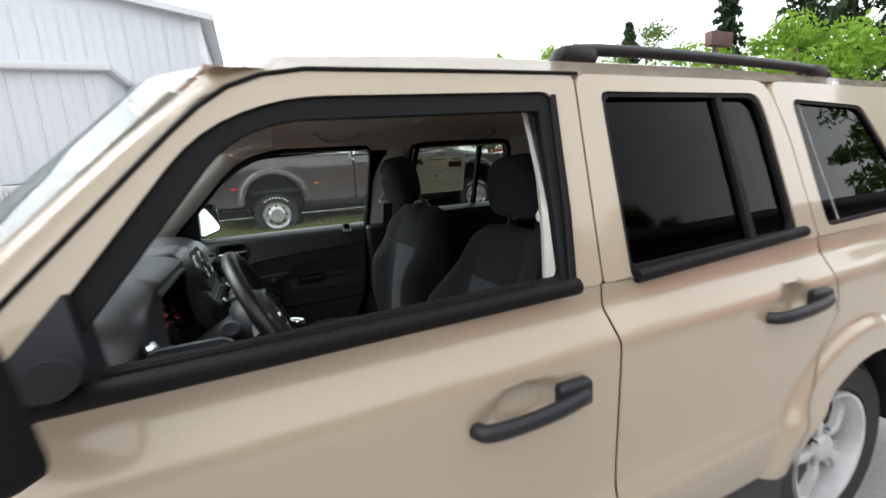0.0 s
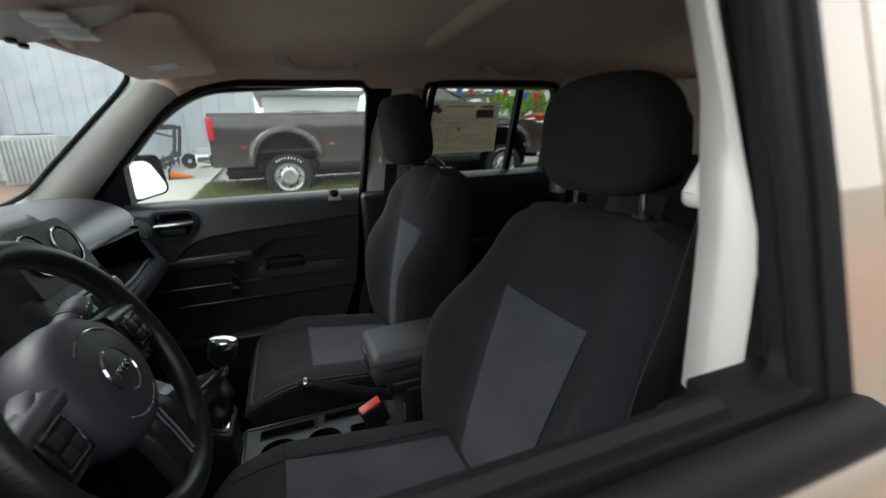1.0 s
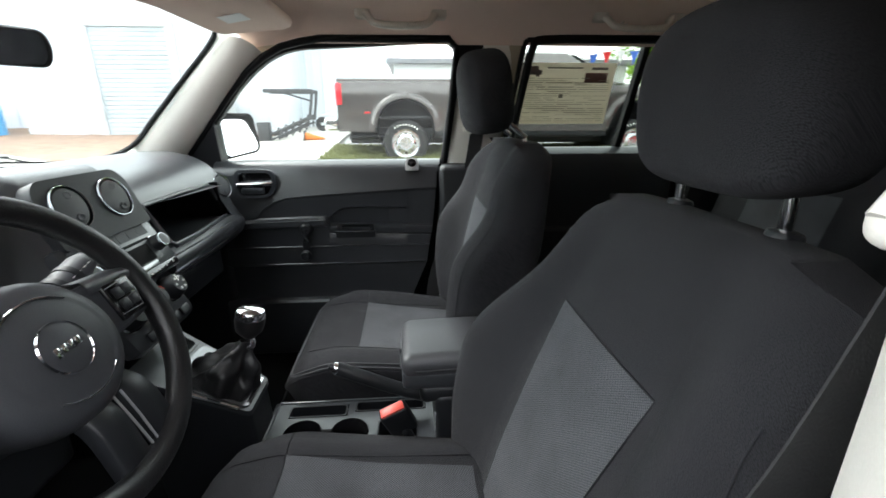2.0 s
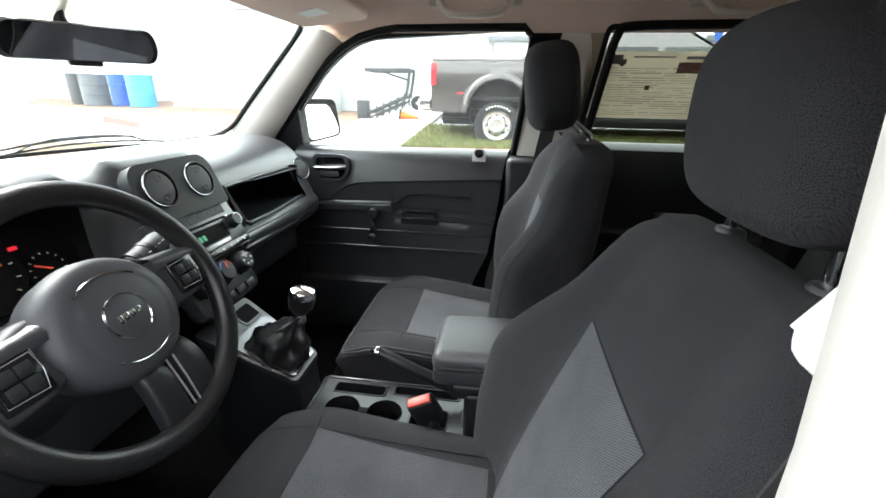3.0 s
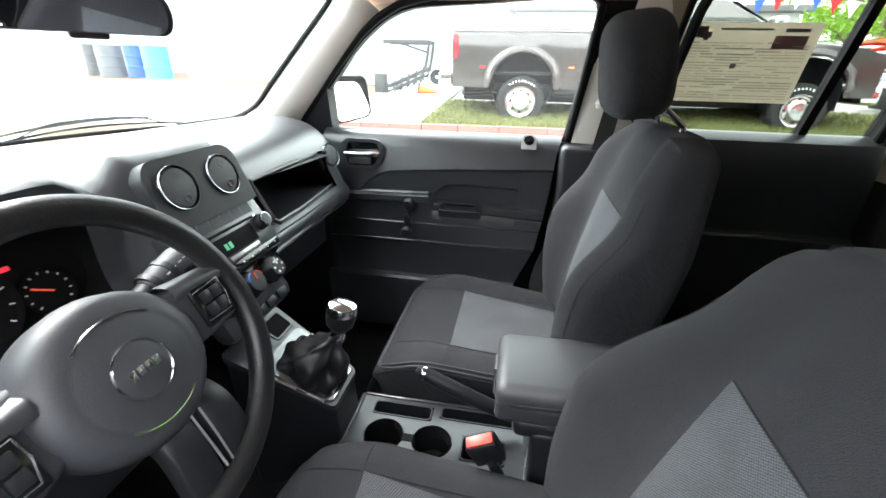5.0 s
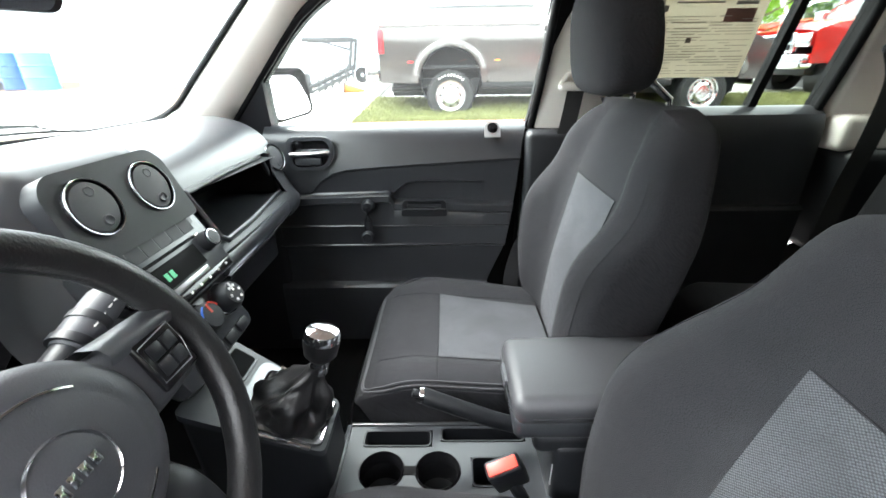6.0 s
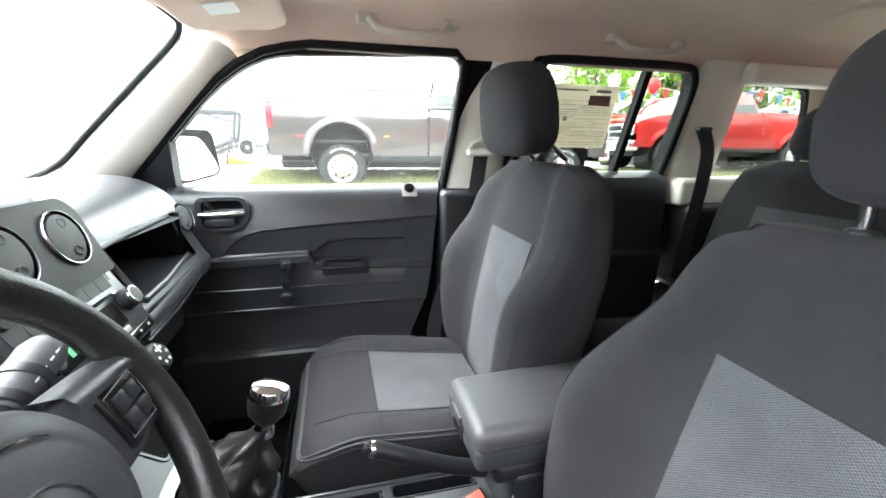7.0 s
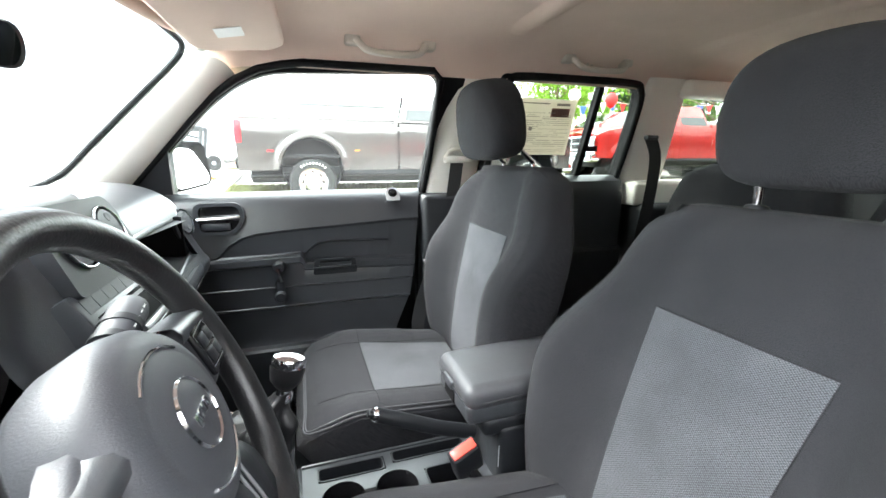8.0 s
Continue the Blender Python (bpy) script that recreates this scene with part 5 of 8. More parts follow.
    nose_x, wide = (-0.260, 0.158) if reach else (-0.226, 0.142)
    tab_cw = [(-0.40, 0.215), (-0.36, 0.238), (-0.25, 0.245), (-0.10, 0.240), (0.04, 0.225)]

    def cushion_top(x, y, out=0.0):
        w = lerp(tab_cw, x)
        base = lerp([(-0.415, 0.615), (-0.40, 0.650), (-0.36, 0.681), (-0.28, 0.690), (-0.12, 0.672), (0.05, 0.655)], x)
        e = superx(y, w, 3.2 if reach else 4.2)
        return base - (0.055 if reach else 0.040) * (1 - e) + 0.030 * smooth01(0.50, 0.80, abs(y) / w) * e ** 0.6 * smooth01(-0.40, -0.22, x) + out

    rings = []
    for i in range(30):
        x = -0.412 + 0.46 * i / 29
        w = lerp(tab_cw, x)
        nose = max(0, (-0.36 - x) / 0.052) ** 2
        w *= 1 - 0.07 * nose
        zb = 0.555 + 0.035 * nose
        ring = []
        N = 26
        for k in range(N + 1):
            y = -w * math.cos(math.pi * k / N)
            ring.append(C(x, y, cushion_top(x, y)))
        for k in range(1, N):
            y = w * math.cos(math.pi * k / N)
            ring.append(C(x, y, zb + 0.05 * (1 - superx(y, w, 4))))
        rings.append(ring)
    cush = part("seat_cushion", loft(rings, True, True), CLOTH, seat, "dark charcoal cloth cushion", angle=75)
    rows = [[C(x, hw * u, cushion_top(x, hw * u, 0.0022)) for u in [-1 + k / 8 for k in range(17)]] for x, hw in [(nose_x + ((0.005 if reach else 0.045) - nose_x) * k / 14, wide - 0.018 * k / 14) for k in range(15)]]
    part("insert_panel", loft(rows), INSERT, cush, "lighter grey woven insert", angle=80)
    part("seam", tube([C(nose_x - 0.002, u * 0.215, cushion_top(nose_x - 0.002, u * 0.215, 0.0004)) for u in [-1 + k / 12 for k in range(25)]], 0.0014, 6), CLOTH, cush)
    for sg in (-1, 1):
        part("seam", tube([C(x, sg * (wide + 0.001), cushion_top(x, sg * (wide + 0.001), 0.0004)) for x in [-0.37 + 0.38 * k / 20 for k in range(21)]], 0.0014, 6), CLOTH, cush)
        part("piping", tube([C(x, sg * 0.985 * lerp(tab_cw, x), cushion_top(x, sg * 0.985 * lerp(tab_cw, x), -0.004)) for x in [-0.39 + 0.41 * k / 24 for k in range(25)]], 0.003, 6), CLOTH, cush)
    if reach:
        for zz, fw in ((0.004, 0.995), (0.013, 1.0)):
            part("front_stitching", tube(spline([C(0.02, -0.228 * fw, 0.640 - zz), C(-0.10, -0.241 * fw, 0.636 - zz), C(-0.24, -0.246 * fw, 0.632 - zz), C(-0.36, -0.238 * fw, 0.624 - zz), C(-0.405, -0.19, 0.622 - zz), C(-0.418, -0.09, 0.622 - zz), C(-0.420, 0.0, 0.622 - zz), C(-0.418, 0.09, 0.622 - zz), C(-0.405, 0.19, 0.622 - zz), C(-0.36, 0.238 * fw, 0.624 - zz), C(-0.24, 0.246 * fw, 0.632 - zz), C(-0.10, 0.241 * fw, 0.636 - zz)], 5), 0.0026, 6), PIPING, cush)
    else:
        for inset in (0.945, 0.975):
            way = [(x, -inset * lerp(tab_cw, x)) for x in (0.02, -0.08, -0.18, -0.28, -0.35)] + [(-0.388 - 0.14 * (inset - 0.945), u * 0.20) for u in (-1, -0.7, -0.35, 0, 0.35, 0.7, 1)] + [(x, inset * lerp(tab_cw, x)) for x in (-0.35, -0.28, -0.18, -0.08)]
            part("front_stitching", tube(spline([C(x, y, cushion_top(x, y, 0.0005)) for x, y in way], 5), 0.0022, 6), PIPING, cush)
    # headrest on two posts
    ha, hb, hh = head_size
    hr = bmesh.new()
    bmesh.ops.create_uvsphere(hr, u_segments=40, v_segments=26, radius=1)
    se = lambda c, n: math.copysign(abs(c) ** n, c)
    for v in hr.verts:
        px, py, pz = se(v.co.x, 0.60), se(v.co.y, 0.50), se(v.co.z, 0.50)
        v.co = Vector((ha * px - 0.008 * (1 - py * py) * (px < 0), hb * py * (1 - 0.12 * max(0, pz)), hh * pz - 0.018 * py * py * (pz > 0)))
    hm = Matrix.Translation(head_at) @ Matrix.Rotation(head_turn, 4, "Y")
    bmesh.ops.transform(hr, verts=hr.verts, matrix=hm)
    head = part("headrest", hr, CLOTH, seat, "charcoal cloth headrest", angle=80)
    for sg in (-1, 1):
        foot = Vector((posts[0], head_at[1] + sg * 0.084, posts[1]))
        part("headrest_post", tube([foot - Vector((0, 0, 0.03)), foot + Vector((-0.002, 0, 0.02)), Vector((head_at[0] + 0.004, foot.y, head_at[2] - 0.04))], 0.0068, 12), CHROME, head, "chrome headrest post")
        part("post_collar", lathe([(0, 0.006), (0.009, 0.006), (0.015, 0.004), (0.017, 0.0), (0.017, -0.012)], basis(foot, (1, 0, 0), (0.1, 0, 1)), 24), PLASTIC, head)
    # base with its runners and the side trim
    part("seat_base", join(box(cx - 0.30, cx + 0.10, cy - 0.19, cy + 0.19, 0.44, 0.57, 0.03, 3), box(cx - 0.34, cx + 0.12, cy - 0.17, cy - 0.13, 0.376, 0.45, 0.008), box(cx - 0.34, cx + 0.12, cy + 0.13, cy + 0.17, 0.376, 0.45, 0.008)), PLASTIC, seat, "black seat base on runners")
    for sg in (-1, 1):
        part("side_valance", box(cx - 0.30, cx + 0.14, cy + sg * 0.236 - 0.014, cy + sg * 0.236 + 0.014, 0.50, 0.60, 0.012, 3), PLASTIC, seat)
    part("slide_bar", tube(spline([C(-0.36, -0.225, 0.505), C(-0.418, -0.215, 0.535), C(-0.432, -0.18, 0.545), C(-0.432, 0.18, 0.545), C(-0.418, 0.215, 0.535), C(-0.36, 0.225, 0.505)], 5), 0.006, 8), GLOSSY, seat, "bent steel slide bar")
    return seat


front_seat("driver_seat", 0.0, -0.340, "charcoal cloth driver seat with a grey woven insert", 0.125, 0.055, (-0.046, -0.056, 0.051),
           (0.222, 0.250, 0.280, 0.298, 0.280, 0.247, 0.238, 0.226, 0.190), (0.020, 0.065, 0.108, 0.115, 0.062, 0.036, 0.015),
           (0.199, -0.341, 1.297), (0.063, 0.139, 0.097), -0.086, (0.206, 1.166), (1.066, 0.123))
front_seat("passenger_seat", -0.082, 0.362, "charcoal cloth passenger seat with a grey woven insert", 0.0, 0.0, (-0.050, -0.005, -0.10),
           (0.222, 0.250, 0.275, 0.288, 0.293, 0.276, 0.250, 0.222, 0.190), (0.020, 0.070, 0.106, 0.108, 0.062, 0.055, 0.022),
           (0.039, 0.360, 1.337), (0.059, 0.132, 0.102), -0.131, (0.132, 1.208), (1.050, 0.124))

# ---- centre console ----
con = thing("centre_console", "satin grey floor console with cup holders", "console", at=(-0.3, -0.012, 0.40))
DECK = 0.614
Y0, Y1 = -0.086, 0.093
holes = [("cup", -0.409, -0.012, 0.0395), ("cup", -0.306, -0.012, 0.0395)]


def deck_mesh():
    """Console deck: a grid of cells with two round cup holes and three trays left out."""
    bm = bmesh.new()
    trays = [(-0.454, -0.320, 0.040, 0.079), (-0.302, -0.137, 0.052, 0.086), (-0.245, -0.155, -0.046, 0.016)]
    n, mm = 90, 44
    xs = [-0.485 + 0.366 * i / n for i in range(n + 1)]
    yy = [Y0 + (Y1 - Y0) * j / mm for j in range(mm + 1)]
    vs = {}
    for i in range(n):
        for j in range(mm):
            cx, cy = (xs[i] + xs[i + 1]) / 2, (yy[j] + yy[j + 1]) / 2
            if any(math.hypot(cx - a, cy - b) < r for _, a, b, r in holes) or any(a < cx < b and c < cy < d for a, b, c, d in trays):
                continue
            f = []
            for a, b in ((i, j), (i + 1, j), (i + 1, j + 1), (i, j + 1)):
                if (a, b) not in vs:
                    x, y = xs[a], yy[b]
                    for _, hx, hy, r in holes:
                        d = math.hypot(x - hx, y - hy)
                        if abs(d - r) < 0.0045:
                            x, y = hx + (x - hx) * r / d, hy + (y - hy) * r / d
                    vs[a, b] = bm.verts.new((x, y, DECK))
                f.append(vs[a, b])
            bm.faces.new(f)
    return bm, trays


dm, trays = deck_mesh()
part("deck", dm, SATIN, con, "satin grey deck", smooth=False)
part("console_side", join(box(-0.485, -0.119, Y0 - 0.006, Y0 + 0.002, 0.42, DECK + 0.004, 0.003), box(-0.485, -0.119, Y1 - 0.002, Y1 + 0.006, 0.42, DECK + 0.004, 0.003), box(-0.119, -0.111, Y0, Y1, 0.42, DECK + 0.004, 0.003), box(-0.493, -0.483, Y0, Y1, 0.42, DECK + 0.004, 0.003)), SATIN, con)
part("tray_floor", box(-0.484, -0.120, Y0 + 0.003, Y1 - 0.003, 0.535, 0.550, 0.002), PLASTIC, con)
for _, hx, hy, r in holes:
    cup = part("cup_holder", lathe([(r + 0.003, 0.0), (r, 0.0035), (r - 0.0015, 0.001), (r - 0.004, -0.068)], Matrix.Translation((hx, hy, DECK)), 40), GLOSSY, con, "round black cup holder")
# No slot is cut: a black bar carries its shade.
part("cup_slot_shade", box(-0.372, -0.343, -0.022, -0.002, DECK - 0.02, DECK + 0.0015, 0.002), MATTE, con, "black bar in place of a slot's shade between the cups")
for a, b, c, d in trays:
    lip = rounded([(a, c), (a, d), (b, d), (b, c)], 0.010)
    inn = rounded([(a + 0.003, c + 0.003), (a + 0.003, d - 0.003), (b - 0.003, d - 0.003), (b - 0.003, c + 0.003)], 0.009)
    part("tray", ring_plate(lip, inn, lambda p, dd: Vector((p[0], p[1], DECK + 0.002 - dd)), 0.07), PLASTIC, con, "shallow black tray")

shift = thing("gear_shifter", "chrome-topped gear lever in a black leather boot", "gear lever", at=(-0.56, 0, 0.72))
bz = lambda x: 0.700 + (-0.48 - x) * 0.60
side_y = lambda x: lerp([(-0.70, 0.094), (-0.60, 0.078), (-0.49, 0.058)], x)
lay_top = lambda lift: (lambda p, d: Vector((p[0], p[1], bz(p[0]) + lift - d)))
outl = [(-0.491, -side_y(-0.491) + 0.003), (-0.491, side_y(-0.491) + 0.003), (-0.60, side_y(-0.60) + 0.002), (-0.690, 0.095), (-0.690, -0.092), (-0.60, -side_y(-0.60) + 0.002)]
shrink = lambda pts, d: [(x + (d if x < -0.6 else -d if x > -0.5 else 0), y - math.copysign(d, y)) for x, y in pts]
tower = part("console_tower", plate(rounded(shrink(outl, 0.003), 0.012), lambda p, d: Vector((p[0] + 0.02 * d, p[1] * (1 - 0.06 * d), bz(p[0]) - 0.004 - d * (bz(p[0]) - 0.424))), 1.0), PLASTIC, shift, "black console tower", angle=30)
fo = rounded([(-0.497, -0.050), (-0.497, 0.056), (-0.560, 0.066), (-0.627, 0.078), (-0.627, -0.070), (-0.560, -0.060)], [0.014, 0.014, 0.02, 0.024, 0.024, 0.02])
fi = rounded([(-0.507, -0.042), (-0.507, 0.048), (-0.560, 0.056), (-0.612, 0.066), (-0.612, -0.058), (-0.560, -0.050)], [0.012, 0.012, 0.02, 0.020, 0.020, 0.02])
part("top_plate", ring_plate(rounded(outl, 0.012), fi, lay_top(0.003), 0.012), SATIN, shift, "satin grey top plate")
for sg in (-1, 1):
    part("chrome_edge", tube([(x, sg * (side_y(x) - 0.001) + 0.0025, bz(x) + 0.0035) for x in (-0.512, -0.54, -0.57, -0.60)], 0.0042, 8), CHROME, shift, "chrome edge strip")
part("silver_surround", ring_plate(fo, fi, lay_top(0.008), 0.009), PEWTER, shift, "silver-grey surround")
part("rear_lip", tube([(-0.500, y, bz(-0.500) + 0.006) for y in (-0.040, 0.0, 0.046)], 0.005, 8), CHROME, shift, "chrome lip behind the boot")
tray_o = rounded([(-0.636, 0.012), (-0.636, 0.078), (-0.680, 0.084), (-0.680, 0.012)], 0.008)
tray_i = rounded([(-0.640, 0.017), (-0.640, 0.073), (-0.676, 0.078), (-0.676, 0.017)], 0.006)
part("front_tray_rim", ring_plate(tray_o, tray_i, lay_top(0.005), 0.010), SATIN, shift)
# The tray has no depth; black colour gives its shade.
part("front_tray_shade", plate(tray_i, lay_top(0.0040), 0.002), MATTE, shift, "flat black plate in place of the oddments tray's shade")
rings = []
for i in range(30):
    t = i / 29
    cxb, czb = -0.559 + 0.059 * t ** 1.2, 0.752 + 0.092 * t ** 1.2
    base = lerp([(0, 0.056), (0.12, 0.060), (0.3, 0.058), (0.5, 0.047), (0.7, 0.031), (0.85, 0.018), (1, 0.0135)], t)
    ring = []
    for k in range(56):
        a = 2 * math.pi * k / 56
        square = 1 + (1 / max(abs(math.cos(a)), abs(math.sin(a))) - 1) * 0.75 * max(0, 1 - 2.2 * t)
        fold = 0.21 * math.sin(4 * a + 0.8 + 2.5 * t) + 0.11 * math.sin(7 * a - 4 * t) + 0.05 * math.sin(13 * a + 5 * t)
        r = base * square * (1 + fold * math.sin(math.pi * min(1, t * 1.1)) ** 0.7) + 0.0035 * math.sin(16 * t + 2 * math.sin(2 * a)) * math.sin(math.pi * t)
        ring.append((cxb + r * math.cos(a) * 0.92, 0.002 + r * math.sin(a) * (1 - 0.10 * math.cos(a)), czb + 0.010 * math.sin(3 * a + 1) * math.sin(math.pi * t) - 0.60 * (1 - t) * r * math.cos(a)))
    rings.append(ring)
part("leather_boot", loft(rings, True), LEATHER, shift, "creased black leather boot", angle=80)
sm = basis((-0.501, 0.004, 0.828), (1, 0, 0), (0.20, 0.02, 0.98))
part("shift_rod", lathe([(0.0145, 0.0), (0.015, 0.012), (0.012, 0.016), (0.011, 0.024)], sm, 24), CHROME, shift)
knob = part("shift_knob", lathe([(0.011, 0.020), (0.017, 0.026), (0.0265, 0.038), (0.029, 0.055), (0.0292, 0.066)], sm, 32), LEATHER, shift, "black gear knob")
part("knob_cap", lathe([(0.0292, 0.066), (0.0288, 0.075), (0.0255, 0.081), (0.015, 0.0845), (0, 0.0855)], sm, 32), CHROME, knob, "polished chrome cap")

arm = thing("console_bin", "grey vinyl padded armrest on the centre bin", "armrest", at=(-0.03, 0.018, 0.645))
lid = box(-0.186, 0.135, -0.074, 0.106, 0.792, 0.842, 0.021, 6)
for v in lid.verts:
    v.co.z -= 0.010 * smooth01(-0.05, -0.19, v.co.x) + 0.006 * abs((v.co.y - 0.016) / 0.09) ** 2
part("lid", lid, VINYL, arm, "grey vinyl padded lid", angle=60)
part("lid_seam", tube([(0.12, -0.0752, 0.806), (0.0, -0.0762, 0.805), (-0.150, -0.0758, 0.799), (-0.180, -0.066, 0.796), (-0.188, -0.045, 0.795), (-0.188, 0.08, 0.795)], 0.0015, 6), PLASTIC, arm)
part("bin_rim", box(-0.184, 0.130, -0.071, 0.102, 0.752, 0.794, 0.012, 4), SATIN, arm, "dark grey moulded bin rim", angle=60)
part("bin", join(box(-0.150, 0.13, -0.066, 0.096, 0.715, 0.756, 0.014, 3), box(-0.118, 0.12, -0.070, 0.066, 0.42, 0.735, 0.012, 3)), PLASTIC, arm, "black bin")
# Black block, slightly proud, painted as the shaded notch.
part("latch_notch_shade", box(-0.1860, -0.178, 0.002, 0.058, 0.758, 0.788, 0.002, 1), MATTE, arm, "black block in place of a notch's shade under the latch")
part("latch", box(-0.1915, -0.182, 0.004, 0.054, 0.786, 0.806, 0.004, 2), HUB, arm, "grey latch tab")
part("bin_edge", tube([(-0.119, -0.071, 0.70), (-0.120, -0.0712, 0.655)], 0.0012, 6), SILVER, arm)

brake = thing("handbrake", "black handbrake lever with a bright button", "handbrake", at=(-0.25, 0.043, 0.64))
part("lever", tube(spline([(-0.125, 0.044, 0.655), (-0.20, 0.044, 0.680), (-0.27, 0.042, 0.712), (-0.335, 0.046, 0.738)], 5), 0.0145, 14, squash=1.1), PLASTIC, brake)
part("end_cap", lathe([(0.0150, -0.006), (0.0158, 0.0), (0.013, 0.005), (0.009, 0.006)], basis((-0.337, 0.046, 0.739), (0, 1, 0), (-0.92, -0.03, 0.37)), 24), CHROME, brake, "chrome end cap")
part("button", disc(0.0075, 0.012, basis((-0.340, 0.046, 0.740), (0, 1, 0), (-0.92, -0.03, 0.37)), 20, 0.002), PLASTIC, brake)

for s, cx, cy in ((-1, -0.205, -0.100), (1, -0.255, 0.135)):
    bk = thing("belt_buckle", "black seat belt buckle with a red release button", "seat belt buckle", "belt buckles", at=(cx, cy, 0.62))
    mm = basis((cx, cy, 0.735 if s < 0 else 0.615), (1, 0.15, 0.35), (-0.30, -0.35, 0.88))
    part("stalk", tube([(cx + 0.10, cy, 0.55), (cx + 0.05, cy, 0.63), mm @ Vector((0, 0, -0.06))], 0.011, 8), PLASTIC, bk)
    part("housing", box(-0.028, 0.028, -0.014, 0.014, -0.075, 0.0, 0.006, 3, m=mm), PLASTIC, bk, "black housing")
    part("release_button", box(-0.024, 0.024, -0.011, 0.008, -0.004, 0.004, 0.003, 2, m=mm), RED, bk, "red release button")

# ---- overhead: visors, grab handles, inside mirror ----
for s in (-1, 1):
    visor = thing("sun_visor", "beige sun visor folded up against the headliner", "sun visor", "sun visors", at=(-0.60, s * 0.33, 1.53))
    out = rounded([(-0.478, 0.06), (-0.462, 0.50), (-0.50, 0.56), (-0.575, 0.56), (-0.665, 0.50), (-0.688, 0.10), (-0.66, 0.06)], [0.02, 0.07, 0.05, 0.06, 0.05, 0.02, 0.02])
    rr = []
    for sc, dz in ((0.90, 0.0), (0.985, 0.003), (1.0, 0.010), (0.985, 0.017), (0.90, 0.020)):
        rr.append([Vector((-0.575 + (p[0] + 0.575) * sc, s * (0.31 + (p[1] - 0.31) * (0.985 + 0.015 * sc)), 1.512 + dz - 0.20 * max(0, -0.55 - p[0]) + 0.02 * smooth01(0.3, 0.0, p[1]))) for p in out])
    body = part("visor_board", loft(rr, True, True), LINER, visor, "felt-covered board", angle=60)
    part("warning_label", plate([(-0.60, 0.34), (-0.60, 0.41), (-0.545, 0.41), (-0.545, 0.34)], lambda p, d: Vector((p[0], s * p[1], 1.5105 - 0.20 * max(0, -0.55 - p[0]) - 0.0015 + d)), 0.001), WHITE, visor, "white warning label", smooth=False)

    part("pivot", tube([(-0.668, s * 0.515, 1.500), (-0.66, s * 0.55, 1.505), (-0.65, s * 0.58, 1.515)], 0.008, 10), CREAM, visor)
    for x0, x1 in ((-0.285, -0.065), (0.42, 0.65)):
        grab = thing("grab_handle", "beige moulded grab handle above the door", "grab handle", "grab handles", at=((x0 + x1) / 2, s * 0.57, 1.55))
        pts = spline([(x0, s * 0.585, 1.565), (x0 + 0.015, s * 0.560, 1.553), (x0 + 0.04, s * 0.545, 1.530), ((x0 + x1) / 2, s * 0.540, 1.524), (x1 - 0.04, s * 0.545, 1.530), (x1 - 0.015, s * 0.560, 1.553), (x1, s * 0.585, 1.565)], 6)
        part("grip", tube(pts, 0.0115, 12, squash=0.85), BEIGE, grab, angle=80)
        for xe in (x0, x1):
            part("end_cap", box(xe - 0.022, xe + 0.022, min(s * 0.560, s * 0.60), max(s * 0.560, s * 0.60), 1.548, 1.578, 0.008, 3), BEIGE, grab)
        if x0 > 0:
            part("coat_hook", tube([(x0 + 0.06, s * 0.556, 1.545), (x0 + 0.055, s * 0.548, 1.528), (x0 + 0.072, s * 0.546, 1.537)], 0.005, 8), BEIGE, grab)

MN = Vector((0.82, -0.57, -0.19)).normalized()
im = basis((-0.893, 0.018, 1.397), (0.57, 0.82, 0.0), MN)
mirror = thing("inside_mirror", "black rear-view mirror on a windscreen stalk", "rear-view mirror", at=(-0.893, 0.018, 1.397))
mo = [(-0.130, -0.020), (-0.122, 0.034), (0.120, 0.034), (0.129, -0.006), (0.119, -0.032), (-0.118, -0.034)]
rr = [[im @ Vector((p[0] * sc, p[1] * sc, dz)) for p in rounded(mo, 0.022)] for sc, dz in ((0.93, 0.004), (1.0, 0.0), (0.99, -0.012), (0.80, -0.030), (0.40, -0.038))]
part("housing", loft(rr, True, True), PLASTIC, mirror, "black housing")
part("glass", plate(rounded([(p[0] * 0.92, p[1] * 0.90) for p in mo], 0.020), lambda p, d: im @ Vector((p[0], p[1], 0.0070 + 0.03 * p[1] - d)), 0.002), MIRROR, mirror, "mirror glass", smooth=False)
part("toggle", box(-0.028, 0.028, -0.043, -0.028, -0.022, -0.002, 0.005, 2, m=im), PLASTIC, mirror)
part("stalk", tube(spline([im @ Vector((0, 0.0, -0.034)), (-0.925, 0.012, 1.440), (-0.905, 0.005, 1.478), (-0.872, 0.0, 1.505)], 5), 0.011, 10), PLASTIC, mirror, "black stalk")
part("glass_mount", box(-0.90, -0.858, -0.022, 0.022, 1.488, 1.512, 0.006, 3), PLASTIC, mirror)
dome = thing("map_light", "beige overhead map light console", "map light", at=(-0.64, 0, 1.56))
part("housing", loft([[(-0.742 + 0.20 * t - 0.004 * (1 - u * u), -0.008 + w * u, z + 0.012 * abs(u) ** 6) for u in [-1 + k / 8 for k in range(17)]] for t, w, z in ((0.03, 0.070, 1.560), (0.0, 0.090, 1.510), (0.02, 0.096, 1.488), (0.08, 0.098, 1.484), (0.45, 0.098, 1.502), (0.95, 0.094, 1.535), (1.0, 0.086, 1.560))]), CREAM, dome, "beige moulded housing", angle=50)
for y in (0.018, 0.056):
    part("button", disc(0.0075, 0.006, basis((-0.716, y, 1.4855), (1, 0, 0), (-0.05, -0.1, -1)), 18), PLASTIC, dome, "small black round button")
